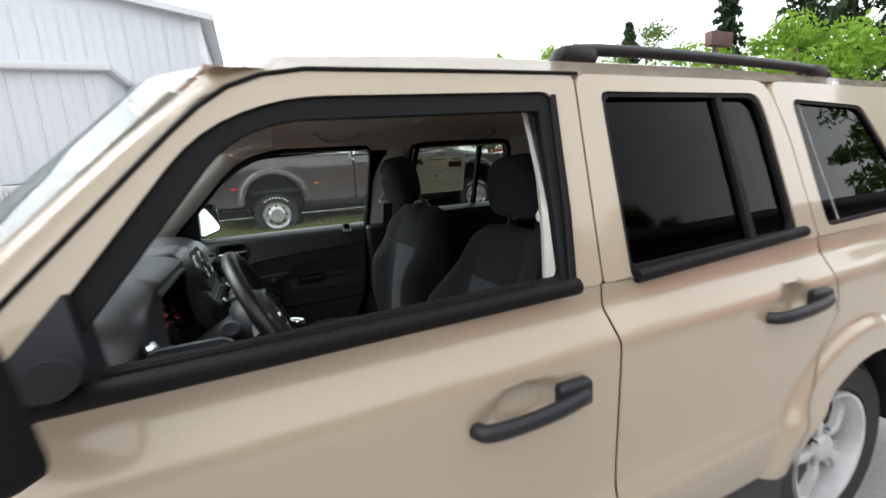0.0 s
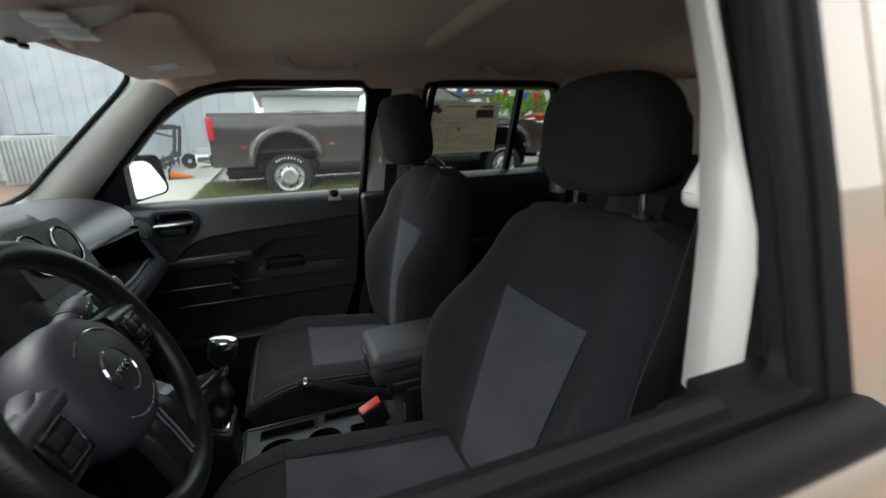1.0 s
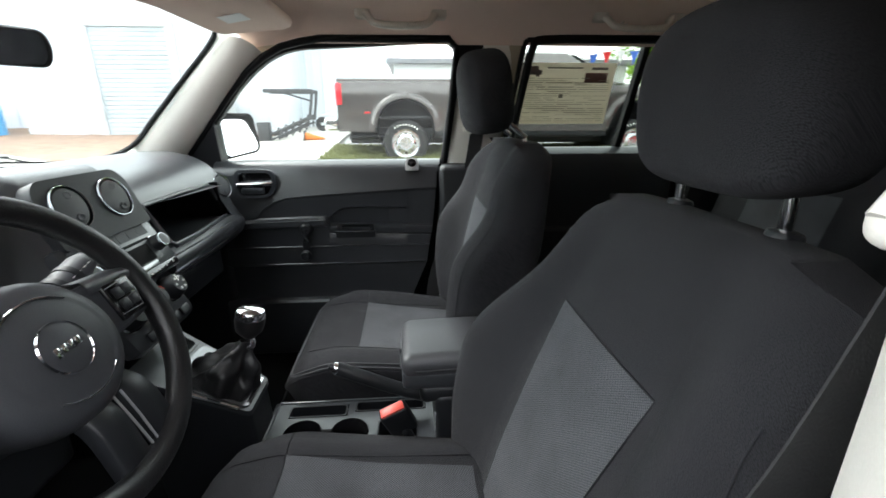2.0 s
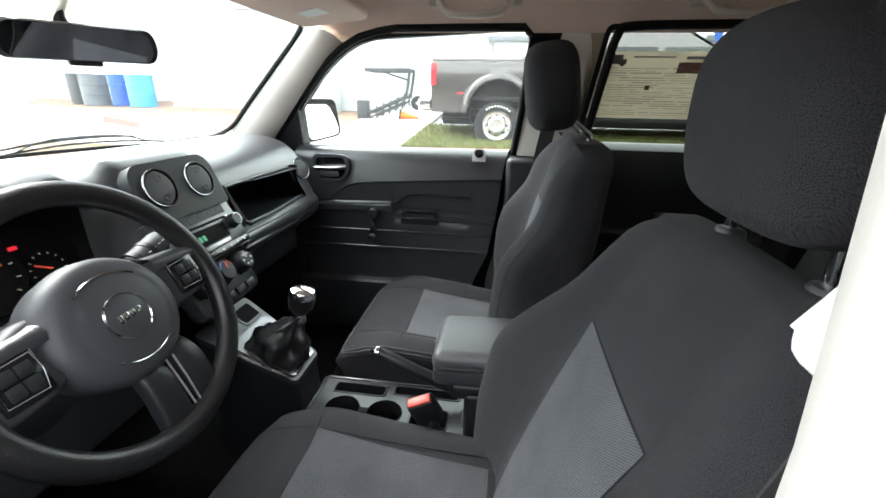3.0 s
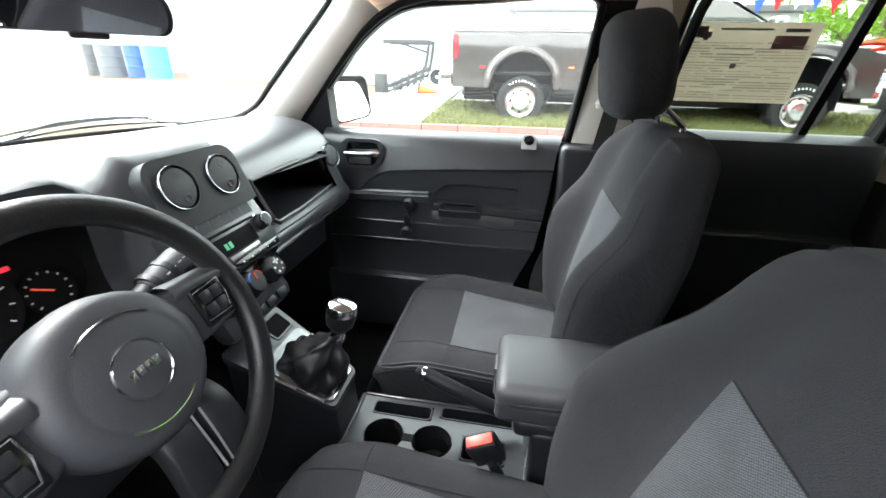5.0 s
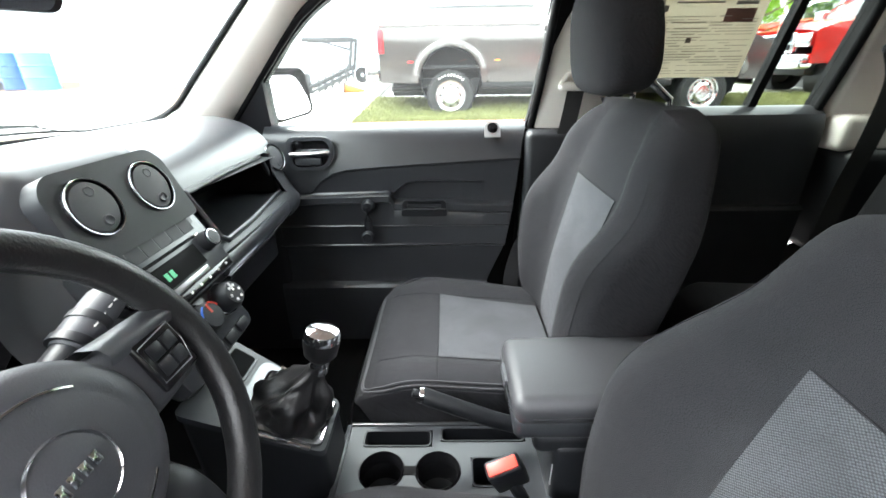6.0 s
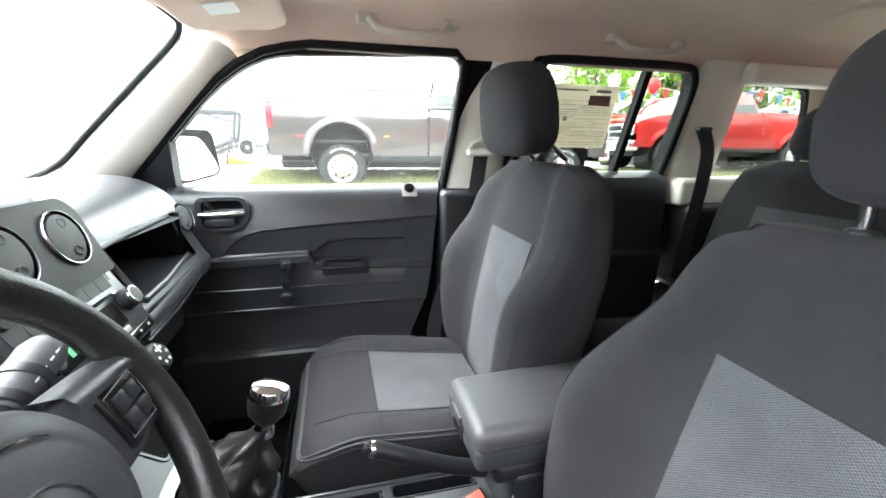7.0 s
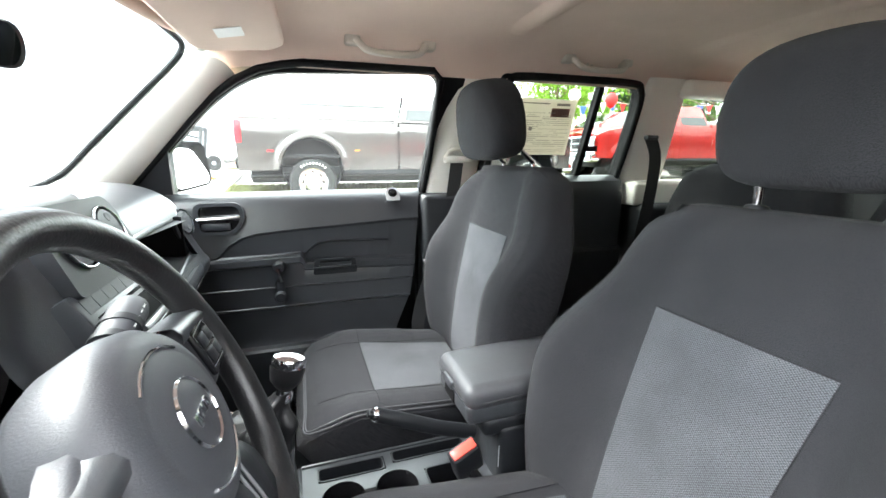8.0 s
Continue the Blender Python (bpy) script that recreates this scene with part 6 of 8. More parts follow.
for y in (-0.050, 0.034):
    part("lens", box(-0.66, -0.60, y - 0.028, y + 0.028, 1.4945, 1.5065, 0.004, 2), shader("frosted_lens", (0.7, 0.7, 0.68), 0.35), dome, "frosted lens")
for x in (0.18, 0.86):
    rows = []
    for j in range(25):
        y = -0.50 + 1.00 * j / 24
        e = min(1, (0.50 - abs(y)) / 0.10)
        rows.append([(x + u * 0.055, y, liner_z(y) + 0.002 - 0.016 * e * (1 - u * u) ** 2) for u in [-1 + k / 6 for k in range(13)]])
    single("headliner_rib", loft(rows), LINER, "broad raised felt ridge across the headliner", "ceiling rib", kind="structure")


# ---- seat belts ----
def ribbon(pts, w, up, thick=0.0016):
    pts = [Vector(p) for p in pts]
    rows = []
    for i, p in enumerate(pts):
        d = (pts[min(i + 1, len(pts) - 1)] - pts[max(i - 1, 0)]).normalized()
        sd = d.cross(Vector(up)).normalized() * w / 2
        nn = sd.cross(d).normalized() * thick / 2
        rows.append([p - sd - nn, p + sd - nn, p + sd + nn, p - sd + nn])
    return loft(rows, True, True)


for s in (-1, 1):
    bo = 0.690 if s > 0 else 0.650
    belt = thing("front_seat_belt", "black seat belt hanging from a cream pillar guide", "seat belt", "seat belts", at=(0.08, s * 0.66, 1.24))
    part("webbing", ribbon(spline([(0.072, s * bo, 1.228), (0.050, s * (bo - 0.012), 1.10), (0.018, s * (bo - 0.02), 0.98), (-0.030, s * 0.660, 0.85), (-0.075, s * 0.655, 0.72), (-0.085, s * 0.645, 0.62), (-0.06, s * 0.64, 0.50)], 6), 0.046, (0, -s, 0)), WEB, belt, "black webbing")
    guide = part("shoulder_guide", join(box(0.025, 0.130, min(s * (bo - 0.01), s * (bo + 0.018)), max(s * (bo - 0.01), s * (bo + 0.018)), 1.222, 1.246, 0.010, 4), tube([(0.028, s * (bo + 0.002), 1.235), (0.045, s * (bo + 0.002), 1.262), (0.078, s * (bo + 0.005), 1.272), (0.112, s * (bo + 0.002), 1.262), (0.127, s * (bo + 0.002), 1.235)], 0.008, 10)), CREAM, belt, "cream shoulder guide")
    part("height_slider", box(0.045, 0.112, min(s * (bo + 0.002), s * (bo + 0.032)), max(s * (bo + 0.002), s * (bo + 0.032)), 1.25, 1.36, 0.012, 4), CREAM, belt, "cream height slider")
    part("anchor_bolt", lathe([(0, 0.010), (0.009, 0.009), (0.012, 0.004), (0.014, 0)], basis((-0.07, s * 0.655, 0.93) if s < 0 else (-0.045, s * 0.668, 0.885), (1, 0, 0), (0, -s, 0.2)), 20), CHROME, belt, "bright bolt")
    if s < 0:
        belt.location.x += 0.015
        belt.location.y += 0.014
    rear = thing("rear_seat_belt", "black rear seat belt hanging from the rear pillar", "seat belt", "seat belts", at=(0.84, s * 0.62, 1.32))
    part("webbing", ribbon(spline([(0.842, s * 0.628, 1.318), (0.865, s * 0.618, 1.24), (0.852, s * 0.612, 1.10), (0.825, s * 0.61, 0.95), (0.80, s * 0.60, 0.80)], 6), 0.046, (-0.3, -s, 0)), WEB, rear, "black webbing")
    part("slot", box(0.818, 0.872, min(s * 0.615, s * 0.640), max(s * 0.615, s * 0.640), 1.308, 1.326, 0.006, 3), PLASTIC, rear)
    part("strap", ribbon([(0.90, s * 0.60, 1.205), (0.955, s * 0.57, 1.195), (1.0, s * 0.54, 1.20)], 0.025, (0, 0, 1)), WEB, rear)

# ---- rear bench ----
bench = thing("rear_bench_seat", "charcoal cloth rear bench with raised headrests", "car seat", at=(0.86, 0, 0.375))
for s in (-1, 1):
    rings = []
    for i in range(18):
        z = 0.62 + 0.60 * i / 17
        w = 0.29 * (1 - 0.10 * smooth01(1.05, 1.2, z)) * (1 - 0.3 * max(0, (z - 1.17) / 0.05) ** 2)
        xf = 0.80 + (z - 0.62) * 0.28
        N = 20
        ring = []
        for k in range(N + 1):
            y = -w * math.cos(math.pi * k / N)
            ring.append((xf + 0.05 * (1 - superx(y, w, 3)) - 0.02 * smooth01(0.55, 0.85, abs(y) / w) + 0.04 * max(0, (z - 1.17) / 0.05) ** 2, s * 0.315 + y, z))
        for k in range(1, N):
            y = w * math.cos(math.pi * k / N)
            ring.append((xf + 0.05 + 0.06 * superx(y, w, 3), s * 0.315 + y, z))
        rings.append(ring)
    bk = part("backrest", loft(rings, True, True), CLOTH, bench, "charcoal cloth backrest", angle=75)
    part("insert_panel", loft([[(0.80 + (z - 0.62) * 0.28 - 0.006 + 0.05 * (1 - superx(y, 0.29, 3)), s * 0.315 + y, z) for y in [-0.14 + 0.28 * k / 8 for k in range(9)]] for z in [0.68 + 0.40 * j / 10 for j in range(11)]]), INSERT, bk, "grey woven insert")
    hr = bmesh.new()
    bmesh.ops.create_uvsphere(hr, u_segments=28, v_segments=16, radius=1)
    for v in hr.verts:
        c = [math.copysign(abs(q) ** 0.62, q) for q in v.co]
        v.co = Vector((0.05 * c[0] + 0.02 * c[2], 0.125 * c[1] * (1 - 0.12 * max(0, c[2])), 0.085 * c[2]))
    bmesh.ops.transform(hr, verts=hr.verts, matrix=Matrix.Translation((1.03, s * 0.33, 1.305)))
    head = part("headrest", hr, CLOTH, bench, "charcoal cloth headrest", angle=80)
    for d in (-0.06, 0.06):
        part("headrest_post", tube([(1.03, s * 0.33 + d, 1.18), (1.03, s * 0.33 + d, 1.26)], 0.006, 8), CHROME, head)
rings = []
for i in range(16):
    x = 0.42 + 0.46 * i / 15
    nose = max(0, (0.48 - x) / 0.06) ** 2
    w, N = 0.60, 24
    ring = [(x, -w * math.cos(math.pi * k / N), 0.70 - 0.05 * nose - 0.04 * (1 - superx(-w * math.cos(math.pi * k / N), w, 4)) - 0.02 * i / 15) for k in range(N + 1)]
    ring += [(x, w * math.cos(math.pi * k / N), 0.50 + 0.03 * nose) for k in range(1, N)]
    rings.append(ring)
part("seat_cushion", loft(rings, True, True), CLOTH, bench, "charcoal cloth cushion", angle=70)
part("seat_base", box(0.46, 0.88, -0.56, 0.56, 0.375, 0.52, 0.02), PLASTIC, bench)

# ---- sheet on the rear driver-side window, dim behind the privacy glass ----
dlay = on_side(-1)
st_d = thing("window_sticker", "printed paper sheet dim behind dark rear privacy glass", "sticker", at=(0.40, -0.70, 1.30))
leaf = lambda x0, x1, z0, z1, lift=0.0: plate([(x0, z0), (x0, z1), (x1, z1), (x1, z0)], lambda p, d: dlay(p, 0.0235 - lift + d), 0.0006)
part("paper", leaf(0.215, 0.600, 1.186, 1.425), PAPER, st_d, "pale printed paper", smooth=False)
for x0, x1, z0, z1 in ((0.42, 0.56, 1.386, 1.396), (0.43, 0.56, 1.312, 1.334), (0.43, 0.53, 1.294, 1.300), (0.45, 0.55, 1.226, 1.240), (0.25, 0.33, 1.206, 1.216), (0.24, 0.40, 1.402, 1.412), (0.25, 0.37, 1.34, 1.346), (0.25, 0.37, 1.31, 1.316)):
    part("print_block", leaf(x0, x1, z0, z1, 0.0009), INK, st_d, smooth=False)

# ---- price sticker on the rear passenger window ----
st_p = thing("window_sticker", "printed paper price sticker inside the rear window", "sticker", at=(0.365, 0.70, 1.35))
slay = on_side(1)
on_pane = lambda p, d: slay(p, 0.0215 + d)
def sheet(x0, x1, z0, z1, lift=0.0, skew=0.0):
    return plate([(x0, z0), (x0, z1), (x1, z1), (x1, z0)], lambda p, d: on_pane(p, 0.0016 + lift - d), 0.0008)
part("paper", sheet(0.188, 0.532, 1.252, 1.445), PAPER, st_p, "cream printed paper", smooth=False)
random.seed(4)
bars = []
z = 1.398
while z > 1.262:
    x = 0.20
    while x < 0.515:
        w = random.choice((0.03, 0.06, 0.09, 0.14))
        if random.random() < 0.8:
            bars.append((x, min(0.52, x + w), z, z + random.choice((0.0016, 0.0022, 0.003))))
        x += w + 0.01
    z -= 0.0068
part("fine_print", join(*[sheet(a, b, c, d, 0.0008) for a, b, c, d in bars]), shader("pale_ink", (0.40, 0.365, 0.32), 0.8), st_p, "rows of unreadable fine print", smooth=False)
part("heading_mark", join(sheet(0.222, 0.282, 1.410, 1.424, 0.0008), sheet(0.234, 0.270, 1.424, 1.436, 0.0008), sheet(0.228, 0.240, 1.404, 1.410, 0.0008), sheet(0.264, 0.276, 1.404, 1.410, 0.0008)), INK, st_p, "small dark picture of a vehicle", smooth=False)
part("price_box", sheet(0.432, 0.508, 1.386, 1.416, 0.0008), shader("brown_ink", (0.27, 0.15, 0.125), 0.8), st_p, "brown printed box", smooth=False)
part("heading_bar", sheet(0.45, 0.505, 1.424, 1.432, 0.0008), INK, st_p, smooth=False)
part("heading_bar", sheet(0.30, 0.42, 1.428, 1.432, 0.0008), INK, st_p, smooth=False)
part("seal_mark", join(sheet(0.352, 0.366, 1.338, 1.350, 0.0012)), INK, st_p, smooth=False)


# ---- outdoors: ground rising gently towards the lawn ----
def ground_z(y):
    return 0.04 + 0.075 * (min(max(y, 1.0), 14.0) - 1.0)


ASPHALT = shader("pale_worn_asphalt", (0.33, 0.325, 0.315), 0.9, vary=0.2, scale=1.2, grain=0.6, grain_scale=90, spec=0.2)
yl = [-400, -60, -10, 1] + [1 + 13 * k / 13 for k in range(1, 14)] + [60, 900]
ground = single("ground", loft([[(x, y, ground_z(y)) for x in (-600, -60, -30, -15, -8, 0, 8, 15, 30, 60, 600)] for y in yl]), ASPHALT, "grey worn asphalt yard rising to a lawn", "ground", kind="structure")

# ---- parked vehicles ----
GREY_PAINT = shader("granite_grey_paint", (0.19, 0.172, 0.168), 0.22, 0.65, 1.0, vary=0.05, scale=3, grain_scale=2000)
RED_PAINT = shader("bright_red_paint", (0.60, 0.022, 0.016), 0.3, 0.1, 1.0, vary=0.04, scale=3)
BLACK_PAINT = shader("black_paint", (0.012, 0.013, 0.016), 0.2, 0.1, 1.0, vary=0.05)
WHITE_PAINT = shader("white_paint", (0.78, 0.78, 0.77), 0.3, 0.0, 1.0, vary=0.03)
DARKGLASS = shader("dark_vehicle_glass", (0.012, 0.016, 0.016), 0.04, vary=0.1, spec=0.8)
LAMP_RED = shader("red_lamp_lens", (0.62, 0.02, 0.03), 0.15, vary=0.1)
AMBER = shader("amber_lamp_lens", (0.8, 0.25, 0.03), 0.2)
YELLOW = shader("yellow_plate", (0.75, 0.55, 0.04), 0.5)


def vehicle(name, label, m, paint, wb=3.85, closed=False, category="pickup truck", group="parked vehicles", letters=True, wheel_r=0.405, bed=1.12, arch_r=0.545, arch_z=0.405):
    """A pickup (or, closed, a wagon) built in its own axes: x ahead from the rear axle, y 0 on its right side to 2.0, z from the ground. m lays it in the place."""
    v = thing(name, label, category, group)
    base_z = 0.60

    def put(part_name, bm, mat, lab="", host=None, smooth=True, angle=40):
        return part(part_name, bm, mat, host or v, lab, smooth, angle)

    def top(x):
        if closed:
            return lerp([(-1.10, 1.12), (wb - 0.45, 1.10), (wb + 0.85, 1.0)], x)
        return lerp([(-1.15, 1.46), (bed, 1.46), (bed + 0.04, 1.40), (wb - 0.55, 1.38), (wb - 0.5, 1.36), (wb + 0.60, 1.26), (wb + 0.92, 1.16)], x)

    def side(x0, x1, near, arches, mat, nm, lab=""):
        rows = []
        n = max(6, int((x1 - x0) / 0.05))
        for i in range(n + 1):
            x = x0 + (x1 - x0) * i / n
            zb = base_z - (0.05 if closed else 0)
            for ax in arches:
                r = arch_r
                if abs(x - ax) < r:
                    zb = max(zb, arch_z + math.sqrt(r * r - (x - ax) ** 2))
            zt = top(x)
            col = []
            for k in range(11):
                z = zb + (zt - zb) * k / 10
                bulge = 0.05 * math.sin(math.pi * min(1, max(0, (z - 0.45) / 1.15))) ** 0.8
                for ax in arches:
                    d = math.hypot(x - ax, z - arch_z) - arch_r
                    bulge += 0.055 * (1 - smooth01(0.05, 0.105, d))
                y = 0.06 - bulge + (0 if closed else 0.085 * max(0, (z - 1.26) / 0.20) ** 2)
                col.append((x, y if near else 2.0 - y, z))
            rows.append(col)
        bm = loft(rows)
        bmesh.ops.solidify(bm, geom=bm.faces, thickness=0.012)
        return put(nm, bm, mat, lab)

    cab0, cab1 = (-0.95, wb - 0.45) if closed else (bed + 0.04, wb - 0.50)
    for near in (True, False):
        if not closed:
            side(-1.15, bed, near, [0.0], paint, "bed_side", "load bed side with a flared wheel arch")
        mid = (cab0 + cab1) / 2 + (0.1 if closed else -0.05)
        y_at = (lambda y: y) if near else (lambda y: 2.0 - y)
        d1 = side(cab0 if not closed else -1.1, mid - 0.006, near, [0.0] if closed else [], paint, "rear_door")
        d2 = side(mid + 0.006, cab1 - 0.12, near, [], paint, "front_door")
        side(cab1 - 0.11, wb + 0.92, near, [wb], paint, "front_wing")
        for d, hx in ((d1, cab0 + (0.08 if not closed else 0.9)), (d2, mid + 0.10)):
            put("door_handle", box(hx, hx + 0.20, min(y_at(-0.02), y_at(0.03)), max(y_at(-0.02), y_at(0.03)), top(hx) - 0.15, top(hx) - 0.11, 0.012), paint if paint is not WHITE_PAINT else CHROME, "", d)
        # side windows on the leaning cabin wall
        roof_z = 1.72 if closed else 1.93
        win = lambda xa, xb, xc, xd: plate(rounded([(xa, 0.03), (xb, 0.97), (xc, 0.97), (xd, 0.03)], 0.05), lambda p, dd: Vector((p[0], y_at(0.075 + 0.235 * p[1] - 0.012 + dd * 1.0), top(1.5) + 0.02 + p[1] * (roof_z - top(1.5) - 0.08))), 0.02)
        put("side_window", win(cab0 + 0.12, cab0 + 0.22, mid - 0.06, mid - 0.04), DARKGLASS, "dark side window", d1, smooth=False)
        put("side_window", win(mid + 0.05, mid + 0.05, cab1 - 0.62, cab1 - 0.12), DARKGLASS if closed else TINT_IN, "side window", d2, smooth=False)
        put("door_mirror", box(cab1 - 0.28, cab1 - 0.12, min(y_at(-0.26), y_at(-0.02)), max(y_at(-0.26), y_at(-0.02)), top(2.5) + 0.03, top(2.5) + 0.25, 0.03, 3), paint if closed else CHROME, "door mirror")
        put("tail_lamp", box(-1.17, -1.10, min(y_at(0.02), y_at(0.20)), max(y_at(0.02), y_at(0.20)), (1.02 if not closed else 0.85), (1.40 if not closed else 1.10), 0.03, 3), LAMP_RED, "red tail lamp")
        put("tail_lamp_side", box(-1.165, -1.065, min(y_at(-0.014), y_at(0.05)), max(y_at(-0.014), y_at(0.05)), (1.04 if not closed else 0.86), (1.38 if not closed else 1.08), 0.01, 2), LAMP_RED)
        put("headlight", box(wb + 0.80, wb + 0.955, min(y_at(0.10), y_at(0.46)), max(y_at(0.10), y_at(0.46)), 0.88, 1.12, 0.03, 3), CHROME, "headlight")
        put("side_marker", box(-0.70, -0.60, min(y_at(-0.002), y_at(0.02)), max(y_at(-0.002), y_at(0.02)), 0.90, 0.93, 0.004), LAMP_RED if not closed else AMBER)
        put("side_marker", box(0.72, 0.80, min(y_at(-0.004), y_at(0.02)), max(y_at(-0.004), y_at(0.02)), 0.92, 0.94, 0.004), AMBER)
        put("sill", box(wheel_r + 0.12, wb - wheel_r - 0.12, min(y_at(0.05), y_at(0.20)), max(y_at(0.05), y_at(0.20)), base_z - 0.10, base_z + 0.01, 0.02), PLASTIC)
        for ax in (0.0, wb):
            put("wheel_housing", loft([[(ax + (arch_r - 0.012) * math.cos(a), y_at(yy), arch_z + (arch_r - 0.012) * math.sin(a)) for a in [math.pi * (1.4 * k / 18 - 0.2) for k in range(19)]] for yy in (0.03, 0.55)]), PLASTIC)
            put("wheel_housing_wall", box(ax - arch_r + 0.02, ax + arch_r - 0.02, min(y_at(0.50), y_at(0.55)), max(y_at(0.50), y_at(0.55)), 0.42, arch_z + arch_r - 0.01, 0.01), PLASTIC)
    # cabin: rings from belt to roof
    belt_z = top(1.5)
    roof_z = 1.72 if closed else 1.93
    rings = []
    for t in (0.0, 0.5, 0.86, 0.97, 1.0):
        h = belt_z + (roof_z - belt_z) * t
        ins = 0.07 + 0.24 * t + (0.12 if t == 1.0 else 0)
        xa = (cab0 - (0.10 if closed else 0)) + (0.14 if not closed else 0.22) * t + (0.10 if t == 1.0 else 0)
        xb = cab1 + 0.10 - 0.86 * t - (0.10 if t == 1.0 else 0)
        rings.append([Vector((p[0], p[1], h)) for p in rounded([(xa, ins), (xb, ins), (xb + 0.05 * (1 - t), 1.0), (xb, 2.0 - ins), (xa, 2.0 - ins)], 0.10)])
    put("cabin", loft(rings, True, True), paint, "painted cabin and roof", angle=50)
    fr = lambda xlo, xhi, s0: plate(rounded([(0.16, 0.04), (0.30, 0.93), (1.70, 0.93), (1.84, 0.04)], 0.06), lambda p, dd: Vector((xlo + (xhi - xlo) * p[1] + s0 * (0.018 - dd), p[0], belt_z + p[1] * (roof_z - belt_z))), 0.02)
    put("windscreen", fr(cab1 + 0.125, cab1 - 0.72, 1), DARKGLASS, "windscreen", smooth=False)
    put("rear_window", fr(cab0 - (0.10 if closed else 0.0) - 0.0, cab0 + (0.12 if not closed else 0.10), -1), DARKGLASS, "dark rear window", smooth=False)
    hood = loft([[(x, y, lerp([(cab1 - 0.1, belt_z + 0.01), (wb + 0.55, 1.27 if not closed else 1.08), (wb + 0.93, 1.13 if not closed else 0.95)], x) + 0.07 * math.sin(math.pi * (y - 0.04) / 1.92) ** 0.5) for y in [0.04 + 1.92 * k / 12 for k in range(13)]] for x in [cab1 - 0.12 + (wb + 0.93 - cab1 + 0.12) * k / 10 for k in range(11)]])
    bmesh.ops.solidify(hood, geom=hood.faces, thickness=0.01)
    put("bonnet", hood, paint)
    if not closed:
        put("bed_floor", box(-1.10, bed, 0.10, 1.90, 0.80, 0.86, 0.01), PLASTIC)
        put("bed_front", box(bed - 0.05, bed + 0.01, 0.06, 1.94, 0.62, 1.46, 0.01), paint)
        put("bed_rail", join(box(-1.15, bed, 0.095, 0.18, 1.435, 1.468, 0.012), box(-1.15, bed, 1.82, 1.905, 1.435, 1.468, 0.012)), paint, "rolled bed rail")
        gate = put("tailgate", box(-1.17, -1.11, 0.20, 1.80, 0.80, 1.46, 0.02, 3), paint, "closed tailgate")
        put("gate_handle", box(-1.185, -1.165, 0.85, 1.15, 1.26, 1.36, 0.01), CHROME, "", gate)
        put("tailgate_mark", box(-1.180, -1.168, 0.62, 1.38, 1.03, 1.13, 0.006), CHROME if paint is GREY_PAINT else PLASTIC, "plain mark in place of a name", gate)
        put("rear_bumper", box(-1.40, -1.17, 0.06, 1.94, 0.62, 0.82, 0.03, 3), CHROME, "chrome rear bumper")
        put("exhaust_pipe", tube([(-0.35, 0.30, 0.50), (-0.75, 0.25, 0.51), (-0.98, 0.12, 0.50)], 0.045, 14), PLASTIC, "exhaust pipe")
    else:
        gate = put("tailgate", box(-1.18, -1.05, 0.08, 1.92, 0.55, 1.12, 0.04, 3), paint)
        put("rear_bumper", box(-1.26, -1.05, 0.06, 1.94, 0.38, 0.60, 0.04, 3), PLASTIC)
    put("number_plate", box(-1.42 if not closed else -1.195, -1.395 if not closed else -1.175, 0.85, 1.15, 0.66 if not closed else 0.72, 0.80 if not closed else 0.86, 0.004), YELLOW, "plain yellow plate")
    put("front_bumper", box(wb + 0.80, wb + 1.05, 0.05, 1.95, 0.50, 0.76, 0.05, 3), CHROME if not closed else PLASTIC, "front bumper")
    gr = put("grille", box(wb + 0.86, wb + 0.975, 0.46, 1.54, 0.78, 1.14, 0.03, 3), CHROME if not closed else PLASTIC, "front grille")
    put("grille_mesh", join(box(wb + 0.97, wb + 0.985, 0.52, 0.97, 0.83, 0.94, 0.01), box(wb + 0.97, wb + 0.985, 1.03, 1.48, 0.83, 0.94, 0.01), box(wb + 0.97, wb + 0.985, 0.52, 0.97, 0.98, 1.09, 0.01), box(wb + 0.97, wb + 0.985, 1.03, 1.48, 0.98, 1.09, 0.01)), GLOSSY, "", gr)
    put("chassis", box(-1.0, wb + 0.7, 0.35, 1.65, 0.38, 0.66, 0.03), PLASTIC)
    for ax in (0.0, wb):
        for yy, sg in ((0.135, -1), (1.865, 1)):
            wheel_parts(v, ax, yy, wheel_r, wheel_r, 0.27, sg, 0.245, 8, ALLOY, letters, letters)
    v.matrix_world = m
    return v


vehicle("pickup_truck", "dark grey pickup truck with bright wheels parked on the lawn", pose(-0.230, 6.90, 0.432), GREY_PAINT, wb=4.16, wheel_r=0.395, bed=1.48, arch_r=0.51, arch_z=0.64)
turn = pose(6.35 + 3.85 + 0.95, 10.0, ground_z(9.0), 0, 0, 180)
vehicle("pickup_truck", "bright red pickup truck parked behind the lawn", turn, RED_PAINT)
vehicle("pickup_truck", "bright red pickup truck parked in the second row", pose(8.2 + 4.8, 13.6, ground_z(12.5), 0, 0, 176), RED_PAINT)
vehicle("pickup_truck", "red pickup truck parked beside the yard behind the tan vehicle", pose(2.6, -5.6, 0.04, 0, 0, 8), RED_PAINT)
vehicle("pickup_truck", "red pickup truck parked with its tailgate to the tan vehicle", pose(8.2, -1.6, 0.04, 0, 0, -2), RED_PAINT)
vehicle("station_wagon", "silver-white wagon parked between the red trucks", pose(15.0, 11.4, ground_z(11), 0, 0, 178), WHITE_PAINT, 2.8, True, "car", "parked vehicles", False, 0.34, 1.12, 0.44, 0.36)
